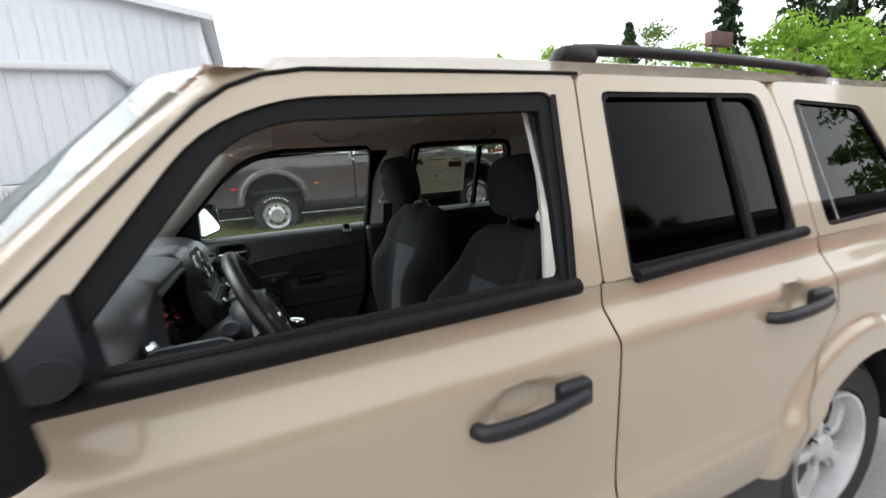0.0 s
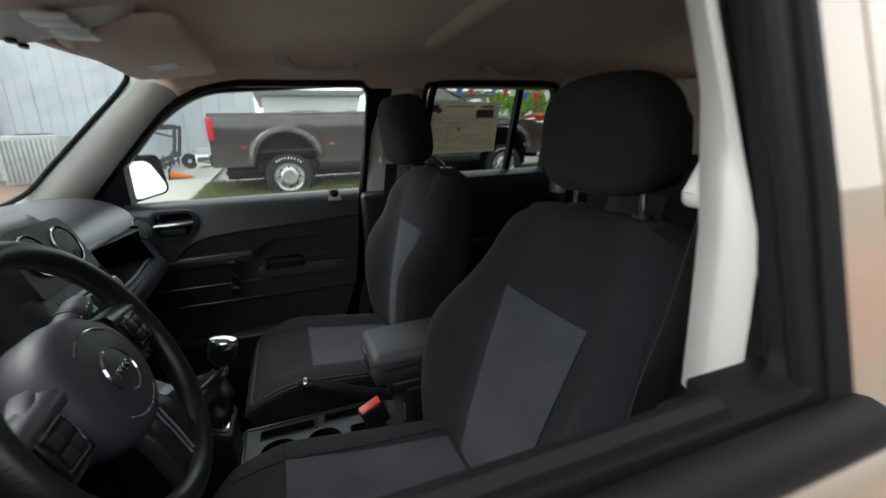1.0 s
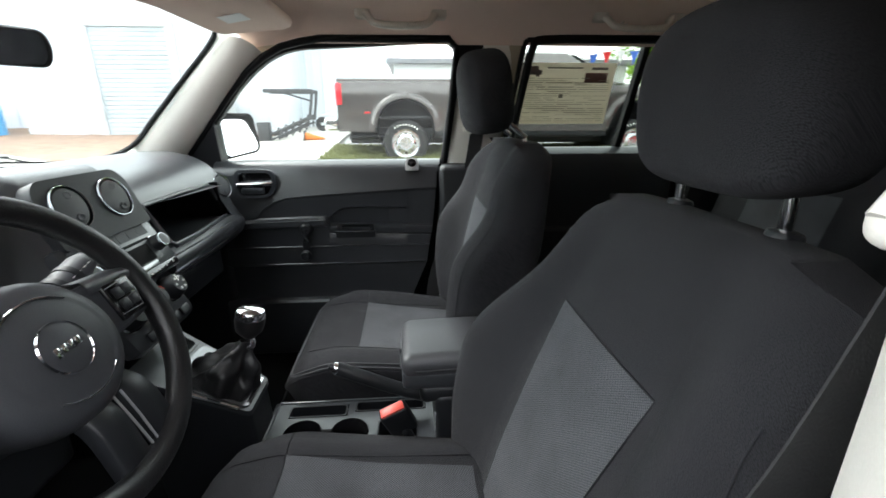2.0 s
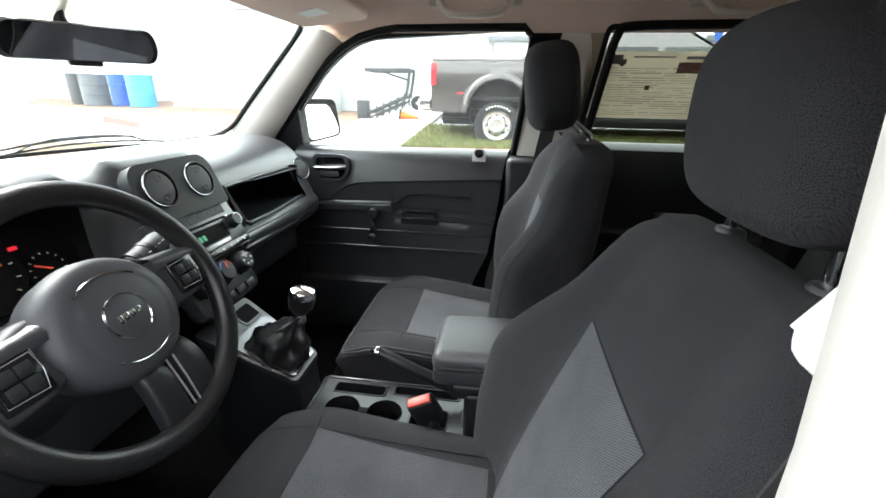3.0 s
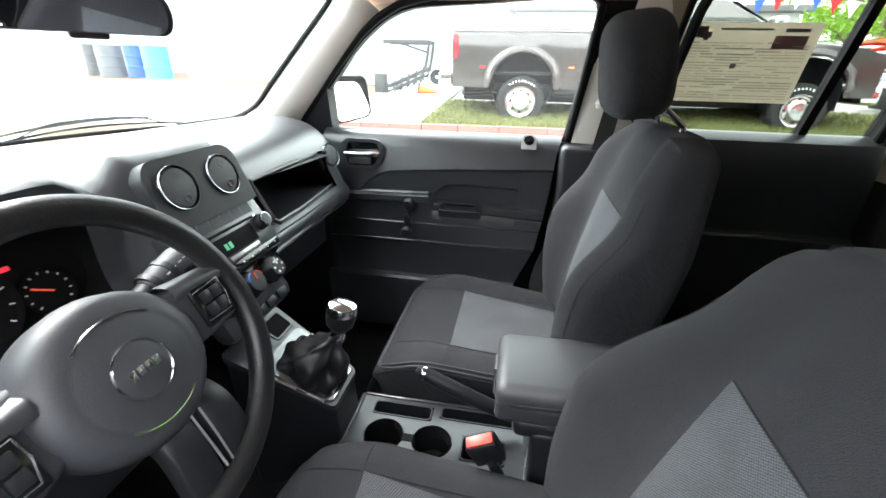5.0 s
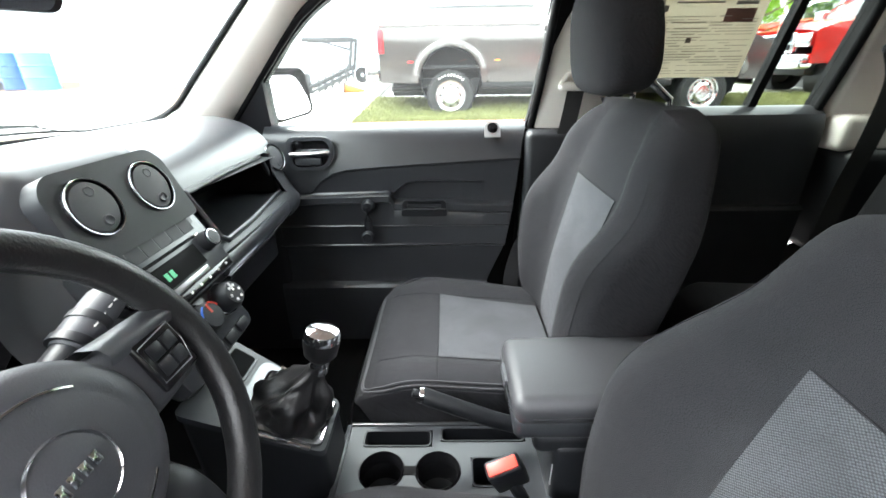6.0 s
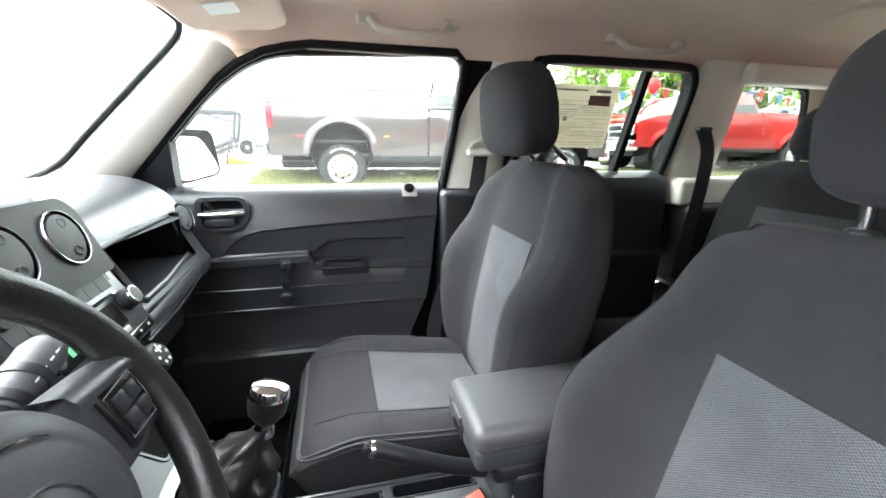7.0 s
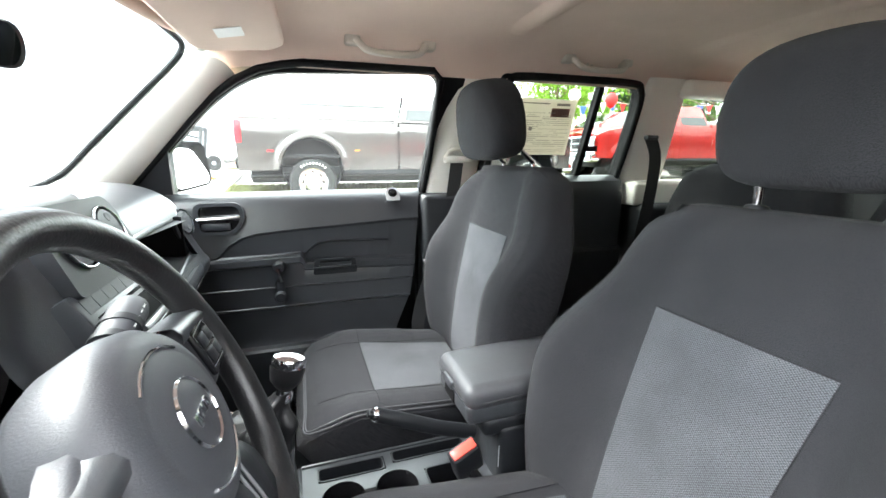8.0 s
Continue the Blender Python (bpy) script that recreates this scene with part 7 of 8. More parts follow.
vehicle("station_wagon", "black wagon parked by the far building", pose(-22.8, 13.5, ground_z(14), 0, 0, 172), BLACK_PAINT, 2.8, True, "car", "parked vehicles", False, 0.34, 1.12, 0.44, 0.36)

# ---- kerb, lawn, mulch ----
CONCRETE = shader("pale_concrete", (0.42, 0.40, 0.37), 0.9, vary=0.15, scale=2, grain=0.5, grain_scale=120, spec=0.2)
KERB_RED = shader("red_kerb_paint", (0.33, 0.12, 0.10), 0.7, vary=0.2, scale=5, grain=0.4, grain_scale=150)
GRASS = shader("lawn_grass", (0.125, 0.13, 0.052), 0.8, vary=0.35, scale=3, grain_scale=60, spec=0.2)
SOIL = shader("bark_mulch", (0.24, 0.165, 0.125), 0.95, vary=0.4, scale=4, grain=0.9, grain_scale=60, spec=0.1)
kerb_line = spline([(12, 6.25, 0), (6, 6.1, 0), (0.2, 6.0, 0), (-3.0, 5.85, 0), (-4.6, 6.0, 0), (-6.4, 6.9, 0), (-8.4, 8.0, 0), (-11.5, 9.4, 0), (-14.2, 10.6, 0), (-16.0, 12.2, 0)], 6)
kerb = thing("kerb", "concrete kerb with a red painted stretch", "kerb", kind="structure", at=(0, 6, 0.4))
for i, (a, b) in enumerate(zip(kerb_line, kerb_line[1:])):
    d = (b - a).normalized()
    nrm = Vector((d.y, -d.x, 0))
    rows = []
    for p in (a + d * 0.008, b - d * 0.008):
        g = ground_z(p.y)
        rows.append([Vector((p.x, p.y, 0)) + nrm * o + Vector((0, 0, g + h)) for o, h in ((0.0, -0.05), (-0.005, 0.10), (-0.03, 0.125), (-0.15, 0.125), (-0.155, -0.05))] if nrm.y > 0 else [Vector((p.x, p.y, 0)) - nrm * o + Vector((0, 0, g + h)) for o, h in ((0.0, -0.05), (-0.005, 0.10), (-0.03, 0.125), (-0.15, 0.125), (-0.155, -0.05))])
    red = -4.4 < a.x < 1.4 or -9.0 < a.x < -7.6
    part("kerb_stone", loft(rows, True, True), KERB_RED if red else CONCRETE, kerb, "red painted kerb stone" if red else "", smooth=False)


def back_of_kerb(x):
    best = min(kerb_line, key=lambda p: abs(p.x - x))
    return best.y + 0.10


xs = [-1.75 + 17.0 * k / 60 for k in range(61)]
lawn_z = lambda x, y: ground_z(y) + 0.085 + 0.02 * noise.noise((x * 0.7, y * 0.7, 0))
rows = [[(x, yy, lawn_z(x, yy)) for yy in [back_of_kerb(x) + (8.7 - back_of_kerb(x)) * j / 10 for j in range(11)]] for x in xs]
bm = loft(rows)
lawn = single("lawn", bm, GRASS, "mown green lawn between kerb and yard", "lawn", kind="structure")
rng = np.random.default_rng(3)
verts, faces = [], []
for k in range(26000):
    x = -1.75 + 8.7 * rng.random()
    y0 = back_of_kerb(x)
    y = y0 + (8.6 - y0) * rng.random() ** 1.5
    h, a = 0.05 + 0.05 * rng.random(), 6.283 * rng.random()
    z = lawn_z(x, y) - 0.005
    lean = 0.03 * rng.standard_normal(2)
    n = len(verts)
    verts += [(x - 0.006 * math.cos(a), y - 0.006 * math.sin(a), z), (x + 0.006 * math.cos(a), y + 0.006 * math.sin(a), z), (x + lean[0], y + lean[1], z + h)]
    faces.append((n, n + 1, n + 2))
me = bpy.data.meshes.new("grass_blades")
me.from_pydata(verts, [], faces)
BLADE = shader("grass_blade", (0.15, 0.16, 0.058), 0.7, vary=0.3, scale=2, grain_scale=20, spec=0.25)
me.materials.append(BLADE)
tagged(new("grass_blades", me), "short green grass blades on the lawn", "grass", kind="stuff")

xs = [-16.0 + 12.5 * k / 50 for k in range(51)]
rows = [[(x, yy, ground_z(yy) + 0.07 + 0.03 * noise.noise((x * 1.5, yy * 1.5, 3))) for yy in [back_of_kerb(x) + (12.75 - back_of_kerb(x)) * j / 12 for j in range(13)]] for x in xs]
single("mulch_bed", loft(rows), SOIL, "brown bark mulch bed behind the kerb", "ground", kind="structure")
apron = [[(x, yy, ground_z(yy) + 0.082) for yy in [back_of_kerb(x) + (12.6 - back_of_kerb(x)) * j / 12 for j in range(13)]] for x in [-3.52 + 1.77 * k / 10 for k in range(11)]]
single("concrete_path", loft(apron), CONCRETE, "pale concrete apron between the lawn and the mulch bed", "path", kind="structure")

# ---- the white metal building with its lean-to ----
METAL = shader("white_ribbed_metal", (0.60, 0.63, 0.67), 0.45, 0.0, vary=0.06, scale=1.5, grain_scale=60)
TRIMW = shader("white_trim_metal", (0.62, 0.64, 0.66), 0.4, vary=0.05)
SHUTTER = shader("grey_blue_shutter", (0.43, 0.47, 0.50), 0.5, vary=0.08)


def panel_mesh(w, h):
    prof = [(0.0, 0.0), (0.012, -0.025), (0.045, -0.025), (0.057, 0.0), (w / 2 - 0.02, 0.0), (w / 2 - 0.01, -0.008), (w / 2 + 0.01, -0.008), (w / 2 + 0.02, 0.0), (w - 0.004, 0.0)]
    bm = loft([[(x, y, 0) for x, y in prof], [(x, y, h) for x, y in prof]])
    me = mesh_of(bm, "wall_panel", METAL, smooth=False)
    return me


hall = thing("metal_building", "tall white ribbed metal building with a pitched roof", "building", at=(-15, 12.6, 0.9))
core = part("wall", box(-20.4, -1.32, 12.62, 24.0, 0.6, 6.05, 0.0), METAL, hall, smooth=False)
pm = panel_mesh(0.45, 5.15)
for k in range(42):
    x = -20.22 + 0.45 * k
    o = new("wall_panel", pm)
    o.parent = core
    o.location = (x + 15, 0.0, 0.0)
part("gable", plate([(-20.4, 6.05), (-10.86, 7.67), (-1.32, 6.05)], lambda p, d: Vector((p[0], 12.60 + d, p[1])), 0.04), METAL, hall, smooth=False)
part("roof", loft([[(-20.8, y, 6.02), (-10.86, y, 7.74), (-0.95, y, 6.02)] for y in (12.30, 24.2)]), TRIMW, hall, "white metal roof", smooth=False)
part("rake_trim", join(plate([(-20.8, 5.92), (-20.8, 6.08), (-10.86, 7.80), (-0.95, 6.08), (-0.95, 5.92), (-10.86, 7.62)], lambda p, d: Vector((p[0], 12.30 + d, p[1])), 0.10)), TRIMW, hall, "white rake trim", smooth=False)
part("corner_trim", box(-1.42, -1.28, 12.55, 12.70, 0.6, 6.05, 0.01), TRIMW, hall)
lean = thing("lean_to", "low white metal lean-to against the taller building", "shed", at=(-6.5, 10.95, 0.8))
lw = part("wall", join(box(-9.7, -3.3, 11.0, 12.60, 0.6, 4.20, 0.0)), METAL, lean, smooth=False)
lp = panel_mesh(0.45, 3.43)
for k in range(14):
    x = -9.65 + 0.45 * k
    if -8.0 < x < -5.9:
        continue
    o = new("wall_panel", lp)
    o.parent = lw
    o.location = (x + 6.5, 0.03, 0.0)
part("roof", box(-9.9, -3.15, 10.78, 12.62, 4.20, 4.36, 0.02), TRIMW, lean, "flat white roof edge")
sh = part("roller_shutter", join(*[box(-7.75, -5.95, 10.93, 10.985, 0.82 + 0.105 * k, 0.92 + 0.105 * k, 0.006) for k in range(24)]), SHUTTER, lean, "grey-blue closed roller shutter")
part("shutter_frame", join(box(-7.90, -7.75, 10.88, 11.0, 0.78, 3.338, 0.01), box(-5.95, -5.80, 10.88, 11.0, 0.78, 3.338, 0.01), box(-7.90, -5.80, 10.88, 11.0, 3.34, 3.48, 0.01)), TRIMW, lean)

far = thing("low_building", "low pale building behind the trucks", "building", at=(5, 27, 1))
part("wall", box(-1.0, 13.0, 26.0, 33.0, 0.9, 4.2, 0.02), shader("pale_grey_siding", (0.62, 0.62, 0.60), 0.7, vary=0.08), far)
part("roof", box(-1.4, 13.4, 25.6, 33.4, 4.2, 4.5, 0.05), shader("grey_roof", (0.22, 0.22, 0.23), 0.8, vary=0.2), far)
for k in range(4):
    w = part("window", box(0.4 + 3.2 * k, 2.2 + 3.2 * k, 25.93, 26.05, 2.2, 3.4, 0.02), DARKGLASS, far)
    part("window_frame", join(box(0.3 + 3.2 * k, 0.4 + 3.2 * k, 25.90, 26.05, 2.1, 3.5, 0.01), box(2.2 + 3.2 * k, 2.3 + 3.2 * k, 25.90, 26.05, 2.1, 3.5, 0.01)), TRIMW, w)
# Unseen building, added dark to cut light and reflections on the driver side.
show = thing("unseen_light_blocker", "unseen dark brown building added to darken the driver side", "building", at=(4, -9, 0.04))
part("wall", box(-16.0, 34.0, -18.0, -9.0, 0.0, 4.2, 0.02), shader("dark_brown_blocker", (0.075, 0.068, 0.060), 0.7, vary=0.08), show)
part("roof", box(-16.5, 34.5, -18.5, -8.6, 4.2, 4.5, 0.05), shader("dark_roof", (0.14, 0.14, 0.15), 0.8, vary=0.2), show)
for k in range(8):
    w = part("window", box(-12.0 + 4.2 * k, -9.2 + 4.2 * k, -9.06, -8.9, 1.0, 2.5, 0.02), DARKGLASS, show)
    part("window_frame", box(-12.1 + 4.2 * k, -9.1 + 4.2 * k, -9.03, -8.95, 0.9, 1.0, 0.01), TRIMW, w)


# ---- clutter by the wall ----
def drum(x, y, colour, label, r=0.31, h=0.86):
    """A steel drum with rolled rims and two hoops round its body."""
    z = ground_z(y) + 0.06
    d = thing("storage_drum", label, "drum", "drums by the wall", at=(x, y, z))
    m = Matrix.Translation((x, y, z))
    hoop = lambda u: [(r, u - 0.03), (r + 0.012, u - 0.010), (r + 0.012, u + 0.010), (r, u + 0.03)]
    part("body", lathe([(r + 0.008, 0.0), (r + 0.010, 0.02), (r, 0.03)] + hoop(h * 0.34) + hoop(h * 0.66) + [(r, h - 0.03)], m, 36), colour, d, angle=25)
    part("lid", lathe([(0, h - 0.02), (r - 0.012, h - 0.018), (r - 0.008, h), (r + 0.010, h), (r + 0.010, h - 0.03)], m, 36), colour, d, angle=25)
    part("bung", disc(0.03, 0.012, Matrix.Translation((x + 0.16, y - 0.10, z + h - 0.02)), 16, 0.003), colour, d)


drum(-13.15, 11.45, shader("charcoal_drum", (0.055, 0.055, 0.06), 0.5), "charcoal steel drum standing by the wall")
drum(-12.25, 11.05, shader("grey_drum", (0.13, 0.14, 0.15), 0.5), "dark grey steel drum standing beside the blue ones", 0.34)
drum(-11.45, 11.15, shader("blue_drum", (0.03, 0.10, 0.42), 0.5), "dark blue steel drum standing by the wall", 0.29)
drum(-10.62, 10.95, shader("light_blue_drum", (0.08, 0.36, 0.68), 0.5), "light blue steel drum standing by the wall", 0.34)
unit = thing("outdoor_unit", "grey ribbed outdoor air conditioning unit", "air conditioner", at=(-5.0, 10.4, 0.8))
GREYMETAL = shader("grey_metal", (0.50, 0.52, 0.52), 0.5, 0.2, vary=0.12)
part("case", box(-5.5, -4.5, 10.0, 10.8, 0.78, 1.75, 0.03, 3), GREYMETAL, unit)
for k in range(12):
    part("fin", box(-5.46 + 0.08 * k, -5.42 + 0.08 * k, 9.97, 10.0, 0.85, 1.66, 0.005), GREYMETAL, unit)
part("top_grille", lathe([(0, 0.02), (0.30, 0.03), (0.34, 0.0)], Matrix.Translation((-5.0, 10.4, 1.75)), 28), PLASTIC, unit)
rack = thing("steel_trailer", "dark steel trailer frame with a raised gooseneck", "trailer", at=(-2.9, 9.6, 0.7))
DARKSTEEL = shader("dark_painted_steel", (0.06, 0.062, 0.066), 0.5, 0.3, vary=0.2)
for y in (9.45, 9.95):
    part("gooseneck_beam", box(-3.38, -2.30, y - 0.03, y + 0.03, 1.79, 1.87, 0.008), DARKSTEEL, rack)
    part("gooseneck_post", tube([(-2.32, y, 1.84), (-2.36, y, 1.55), (-2.42, y, 1.22)], 0.035, 8), DARKSTEEL, rack)
    part("bed_rail", tube([(-3.40, y, 0.86), (-2.40, y, 1.28)], 0.028, 8), DARKSTEEL, rack)
    part("bed_rail", tube([(-3.40, y, 0.74), (-2.42, y, 1.16)], 0.022, 8), DARKSTEEL, rack)
    for k in range(6):
        x = -3.30 + 0.17 * k
        part("stake", box(x - 0.018, x + 0.018, y - 0.018, y + 0.018, 0.70 + 0.07 * k, 0.98 + 0.07 * k, 0.004), DARKSTEEL, rack)
for x, z in ((-3.3, 1.83), (-2.9, 1.83), (-2.5, 1.83), (-3.2, 0.92), (-2.6, 1.17)):
    part("cross_member", box(x - 0.03, x + 0.03, 9.45, 9.95, z - 0.025, z + 0.025, 0.006), DARKSTEEL, rack)
part("brace", tube([(-2.95, 9.45, 1.79), (-2.36, 9.45, 1.62)], 0.02, 8), DARKSTEEL, rack)
part("jack_box", box(-3.60, -3.34, 9.40, 9.62, 0.70, 1.16, 0.02, 2), DARKSTEEL, rack, "dark jack box")
part("spare_wheel", lathe([(0.09, -0.04), (0.15, -0.05), (0.16, 0.0), (0.15, 0.05), (0.09, 0.04), (0.04, 0.02)], basis((-2.17, 9.6, 1.12), (1, 0, 0), (0, -1, 0)), 28), TYRE, rack)
meter = thing("gas_meter", "grey gas meter with pipes at the wall foot", "gas meter", at=(-2.2, 11.6, 0.85))
part("body", box(-2.35, -2.0, 11.5, 11.75, 1.05, 1.40, 0.04, 3), GREYMETAL, meter)
part("pipe", tube([(-2.6, 11.7, 0.85), (-2.6, 11.6, 1.3), (-2.35, 11.6, 1.35)], 0.03, 8), GREYMETAL, meter)
part("pipe", tube([(-2.0, 11.6, 1.35), (-1.8, 11.6, 1.3), (-1.75, 11.6, 0.85)], 0.03, 8), GREYMETAL, meter)
cone = thing("traffic_cone", "orange traffic cone lying on its side", "traffic cone", at=(-2.3, 9.6, 0.75))
part("cone", lathe([(0.0, 0.46), (0.02, 0.46), (0.025, 0.43), (0.10, 0.04), (0.105, 0.02)], basis((-2.6, 9.55, ground_z(9.55) + 0.16), (0, 0, 1), (1, 0.15, -0.12)), 28), ORANGE, cone, "orange cone")
part("base", box(-0.14, 0.14, -0.14, 0.14, 0.0, 0.03, 0.01, 2, m=basis((-2.6, 9.55, ground_z(9.55) + 0.16), (0, 0, 1), (1, 0.15, -0.12))), PLASTIC, cone)

# ---- flags and balloons over the car row ----
line = [Vector((2.0 + 14.0 * k / 40, 11.5 - 1.5 * k / 40, 2.75 + 0.25 * math.sin(4 * math.pi * k / 40) ** 2 * -1 + 0.2)) for k in range(41)]
flags = thing("pennant_string", "string of small red, white and blue pennants", "pennants", at=(9, 10.7, 2.8))
part("cord", tube(line, 0.008, 6), WHITE, flags)
cols = [shader("red_pennant", (0.7, 0.03, 0.03), 0.6), shader("white_pennant", (0.8, 0.8, 0.8), 0.6), shader("blue_pennant", (0.05, 0.15, 0.6), 0.6)]
for k in range(1, 40):
    p = line[k]
    bm = plate([(-0.13, 0.0), (0.0, -0.32), (0.13, 0.0)], lambda q, d: p + Vector((q[0], 0.03 * math.sin(k) + d, q[1])), 0.004)
    part("pennant", bm, cols[k % 3], flags, smooth=False)
for x, y, z, c, lab in ((6.9, 8.3, 2.62, cols[0], "round red balloon on a string"), (6.2, 8.8, 2.75, cols[1], "round white balloon on a string")):
    b = thing("balloon", lab, "balloon", "balloons", at=(x, y, z))
    bm = lathe([(0, -0.19), (0.02, -0.185), (0.08, -0.14), (0.14, -0.04), (0.15, 0.04), (0.12, 0.12), (0.06, 0.165), (0, 0.175)], Matrix.Translation((x, y, z)), 28)
    part("skin", bm, c, b)
    part("cord", tube([(x, y, z - 0.19), (x + 0.02, y, z - 0.6), (x, y + 0.03, z - 1.3)], 0.004, 5), WHITE, b)


# ---- trees ----
BARK = shader("tree_bark", (0.16, 0.12, 0.09), 0.9, vary=0.3, scale=5, grain=0.8, grain_scale=40, spec=0.1)


def leaf_material(name, colour):
    m = shader(name, colour, 0.6, vary=0.45, scale=1.2, grain_scale=9, spec=0.3)
    nd, ln = m.node_tree.nodes, m.node_tree.links
    b = nd["Principled BSDF"]
    tr, mx = nd.new("ShaderNodeBsdfTranslucent"), nd.new("ShaderNodeMixShader")
    tr.inputs["Color"].default_value = (*[min(1, c * 1.6) for c in colour], 1)
    mx.inputs[0].default_value = 0.4
    ln.new(b.outputs[0], mx.inputs[1])
    ln.new(tr.outputs[0], mx.inputs[2])
    ln.new(mx.outputs[0], nd["Material Output"].inputs["Surface"])
    return m


LEAF_BRIGHT = leaf_material("spring_leaves", (0.15, 0.265, 0.028))
LEAF_MID = leaf_material("green_leaves", (0.07, 0.13, 0.022))
NEEDLE = leaf_material("dark_needles", (0.022, 0.045, 0.018))


def leaf_mesh(clumps, per, size, seed, droop=0.0, flat=0.7):
    r = np.random.default_rng(seed)
    verts, faces = [], []
    for cx, cy, cz, cr in clumps:
        for _ in range(per):
            d = r.standard_normal(3)
            d /= np.linalg.norm(d)
            p = np.array((cx, cy, cz)) + d * cr * r.random() ** 0.45 * np.array((1, 1, flat))
            u = r.standard_normal(3)
            u /= np.linalg.norm(u)
            w = np.cross(u, r.standard_normal(3))
            w /= np.linalg.norm(w)
            s = size * (0.6 + 0.8 * r.random())
            n = len(verts)
            verts += [tuple(p - u * s), tuple(p + w * s * 0.45 - np.array((0, 0, droop * s))), tuple(p + u * s - np.array((0, 0, 2 * droop * s))), tuple(p - w * s * 0.45 - np.array((0, 0, droop * s)))]
            faces.append((n, n + 1, n + 2, n + 3))
    me = bpy.data.meshes.new("crown")
    me.from_pydata(verts, [], faces)
    return me


def broadleaf(x, y, h, spread, mat, seed, label, clump_n=46, per=70, size=0.13):
    g = ground_z(y)
    t = thing("tree", label, "tree", "trees beyond the yard", at=(x, y, g))
    r = random.Random(seed)
    trunk = [tube([(x, y, g - 0.1), (x + 0.05, y, g + h * 0.25), (x - 0.05, y + 0.05, g + h * 0.5), (x, y, g + h * 0.85)], 0.03 * h * 0.6, 10, taper=[1.2, 0.9, 0.6, 0.2])]
    clumps = []
    for k in range(clump_n):
        a, e = r.uniform(0, 6.283), r.random()
        z = g + h * (0.30 + 0.66 * e)
        rad = spread * (math.sin(math.pi * (0.16 + 0.80 * e)) ** 0.8) * r.uniform(0.35, 1.0)
        c = (x + rad * math.cos(a), y + rad * math.sin(a), z)
        clumps.append((*c, spread * r.uniform(0.16, 0.34)))
        if k % 3 == 0:
            zb = g + h * (0.2 + 0.45 * e)
            trunk.append(tube([(x, y, zb), ((x + c[0]) / 2, (y + c[1]) / 2, (zb + z) / 2 + 0.1), c], 0.012 * h * 0.5, 6, taper=[1, 0.7, 0.3]))
    part("trunk", join(*trunk), BARK, t, "brown trunk with limbs")
    me = leaf_mesh(clumps, per, size, seed)
    me.materials.append(mat)
    me.transform(Matrix.Translation((-x, -y, -g)))
    o = new("crown", me)
    o.parent = t
    tagged(o, "ragged crown of small leaves")
    return t


def conifer(x, y, h, spread, seed, label):
    g = ground_z(y)
    t = thing("conifer_tree", label, "tree", "trees beyond the yard", at=(x, y, g))
    r = random.Random(seed)
    part("trunk", tube([(x, y, g - 0.1), (x, y, g + h * 0.5), (x, y, g + h)], 0.016 * h, 8, taper=[1, 0.6, 0.1]), BARK, t, "straight brown trunk")
    clumps = []
    n = int(h * 5)
    for k in range(n):
        e = k / n
        z = g + h * (0.12 + 0.87 * e)
        ln = spread * (1 - e) ** 0.85 * r.uniform(0.55, 1.1) + 0.1
        a = k * 2.4 + r.uniform(-0.4, 0.4)
        for j in range(4):
            f = (j + 0.6) / 4
            clumps.append((x + ln * f * math.cos(a), y + ln * f * math.sin(a), z - 0.35 * ln * f * f, 0.10 * spread + 0.16 * ln * (1 - f)))
    me = leaf_mesh(clumps, 22, 0.20, seed, 0.5, 0.5)
    me.materials.append(NEEDLE)
    me.transform(Matrix.Translation((-x, -y, -g)))
    o = new("crown", me)
    o.parent = t
    tagged(o, "dark drooping boughs")
    return t


broadleaf(19.0, 8.6, 5.6, 2.7, LEAF_BRIGHT, 1, "bright spring-green broadleaf tree beyond the parked trucks", 60, 90, 0.12)
broadleaf(21.5, 23.5, 8.5, 3.0, LEAF_BRIGHT, 2, "bright green broadleaf tree behind the yard")
broadleaf(26.0, 21.5, 9.5, 3.4, LEAF_MID, 3, "green broadleaf tree behind the yard")
broadleaf(16.0, 27.0, 7.5, 3.2, LEAF_BRIGHT, 4, "bright green broadleaf tree behind the low building")
broadleaf(30.0, 37.0, 13.0, 3.2, LEAF_BRIGHT, 5, "bright green broadleaf tree far behind the yard")
broadleaf(24.0, 16.5, 7.0, 3.2, LEAF_BRIGHT, 6, "light green broadleaf tree at the yard edge")
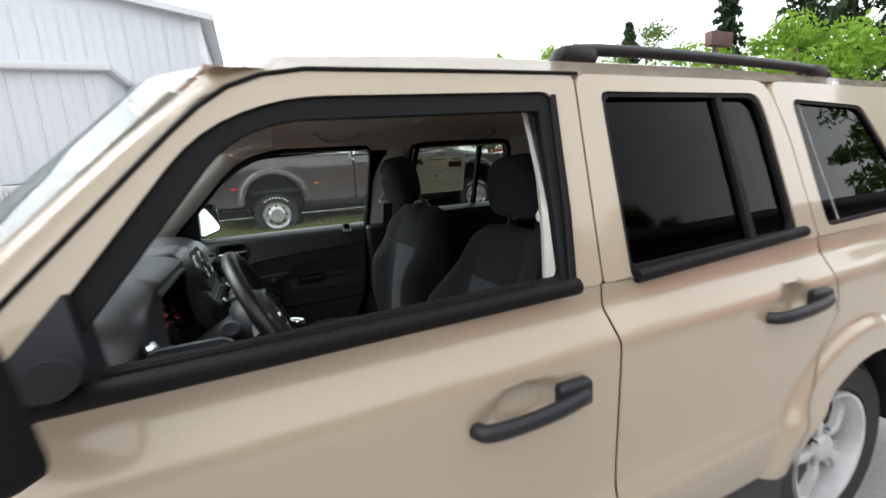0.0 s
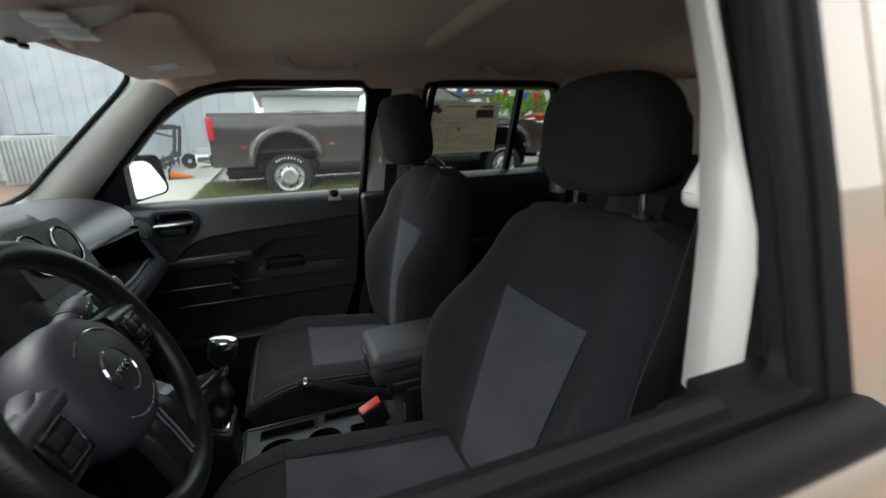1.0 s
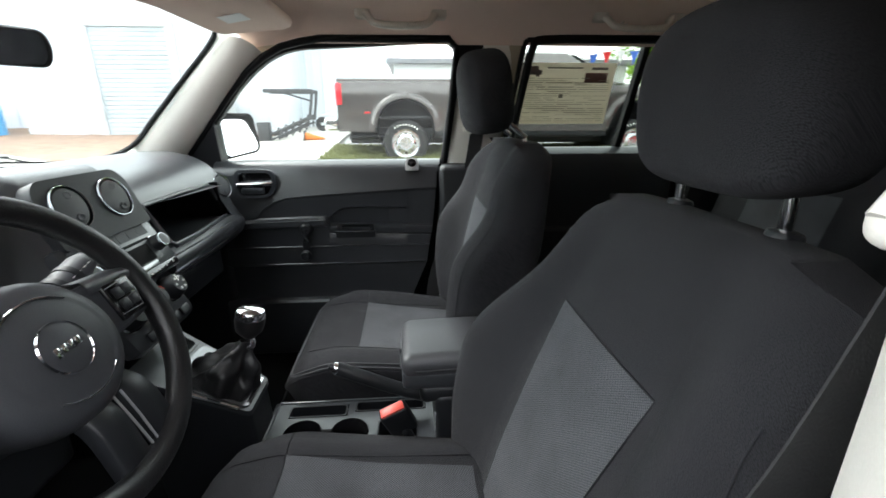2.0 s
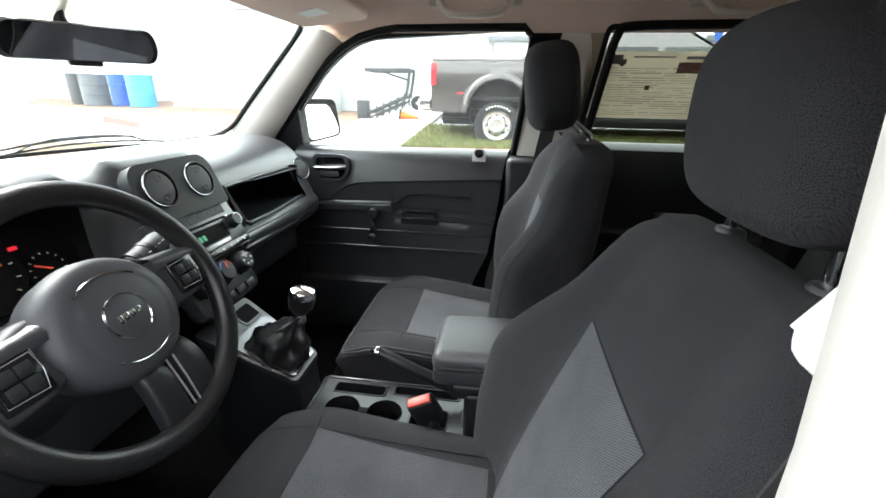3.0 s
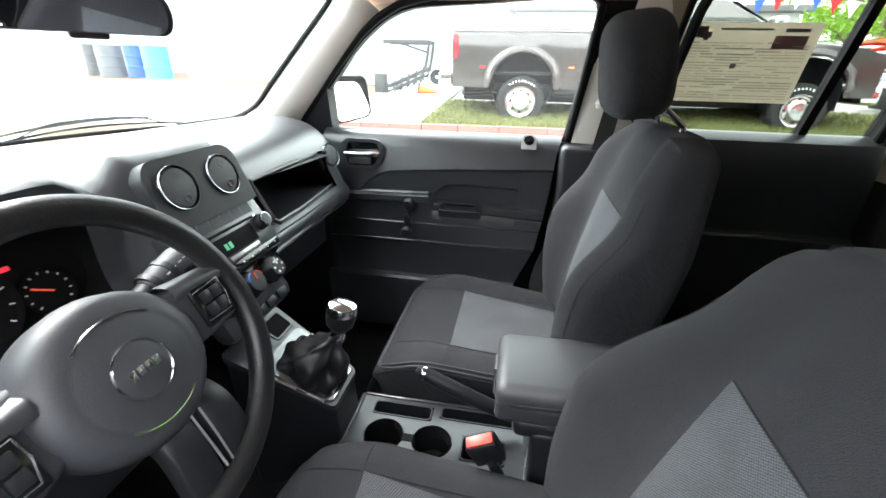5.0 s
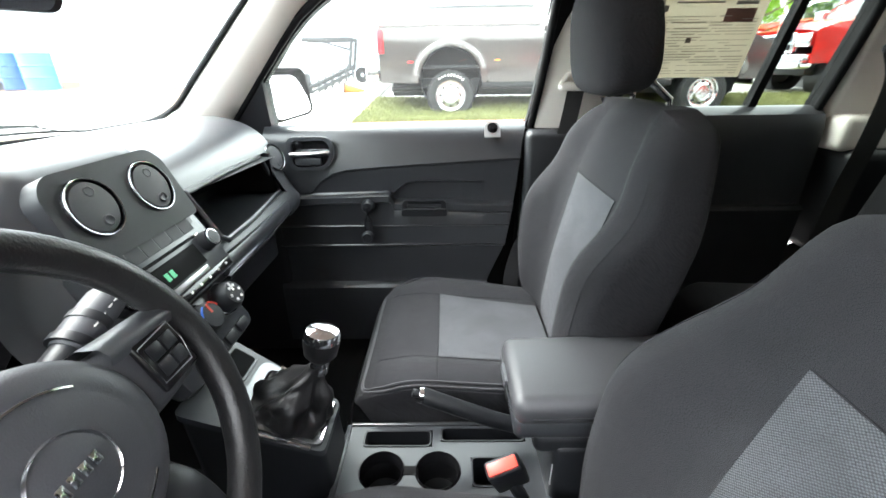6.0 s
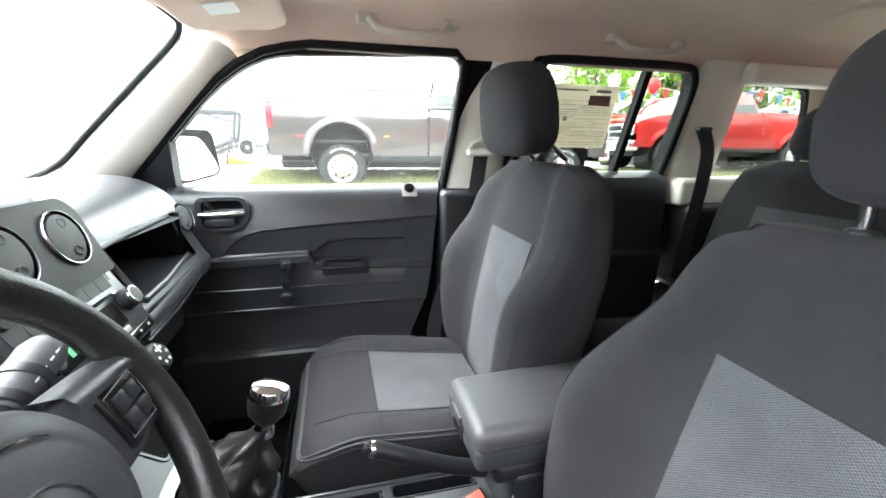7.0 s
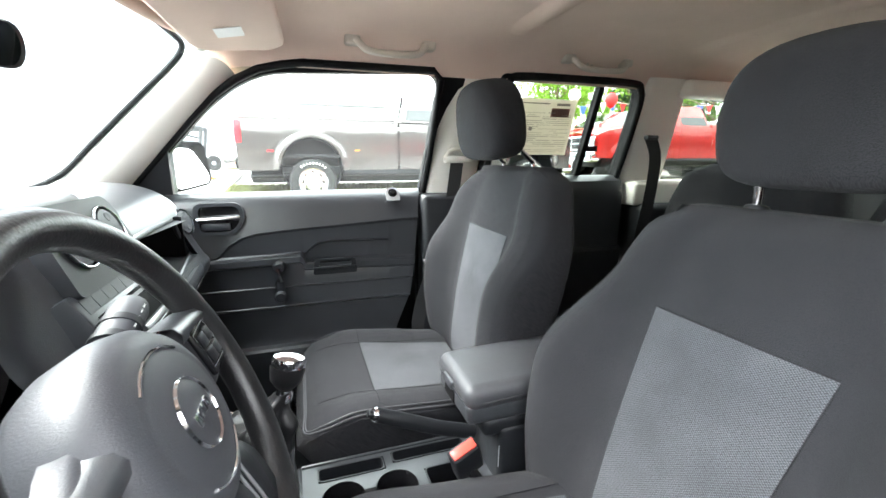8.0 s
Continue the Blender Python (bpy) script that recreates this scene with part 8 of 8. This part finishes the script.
broadleaf(29.0, 27.0, 9.0, 4.0, LEAF_MID, 7, "green broadleaf tree in the far row")
broadleaf(13.0, 20.0, 6.5, 2.8, LEAF_BRIGHT, 8, "bright green young broadleaf tree near the low building")
broadleaf(20.0, 33.0, 9.0, 4.2, LEAF_MID, 9, "wide green broadleaf tree in the far row")
# Unseen row, added so the driver-side glass reflects dark foliage instead of sky.
for k, (x, y, h) in enumerate(((-12.0, -24.0, 10.0), (-5.5, -25.5, 11.5), (1.5, -24.0, 10.5), (8.0, -24.5, 12.0), (13.0, -24.5, 11.0), (19.5, -24.5, 13.0), (27.0, -24.0, 13.0), (38.0, -11.0, 14.0), (40.0, -5.0, 13.0))):
    broadleaf(x, y, h, 3.9, LEAF_MID, 40 + k, "unseen dark green broadleaf tree added to darken the rear glass", 80, 90, 0.20)
for k, (x, y, h) in enumerate(((33.0, 29.5, 13.0), (37.0, 23.0, 15.0), (36.0, 17.0, 17.0), (34.0, 13.5, 18.5), (33.0, 9.5, 16.0), (38.0, 12.0, 20.0), (40.0, 6.0, 18.0), (28.0, 32.0, 11.0))):
    conifer(x, y, h, 3.2, 20 + k, "tall dark conifer at the wood's edge")
sign = thing("pole_sign", "brown sign board on a tall brown post", "sign", at=(22.5, 14.2, 1.0))
BROWN = shader("brown_stained_wood", (0.10, 0.055, 0.045), 0.7, vary=0.25, grain=0.4, grain_scale=60)
part("post", box(22.4, 22.6, 14.1, 14.3, 0.9, 7.4, 0.02), BROWN, sign)
part("board", box(21.9, 23.6, 14.0, 14.4, 6.9, 7.6, 0.04), BROWN, sign)
shed = thing("garden_shed", "low dark-roofed shed under the trees", "shed", at=(24, 7.2, 0.5))
part("wall", box(23.0, 29.0, 5.5, 8.2, 0.45, 2.6, 0.02), shader("grey_shed_wall", (0.25, 0.24, 0.23), 0.8, vary=0.15), shed)
part("roof", loft([[(22.6, 5.2, 2.6), (22.6, 6.85, 3.5), (22.6, 8.5, 2.6)], [(29.4, 5.2, 2.6), (29.4, 6.85, 3.5), (29.4, 8.5, 2.6)]]), shader("brown_shed_roof", (0.10, 0.09, 0.085), 0.85, vary=0.2), shed, smooth=False)
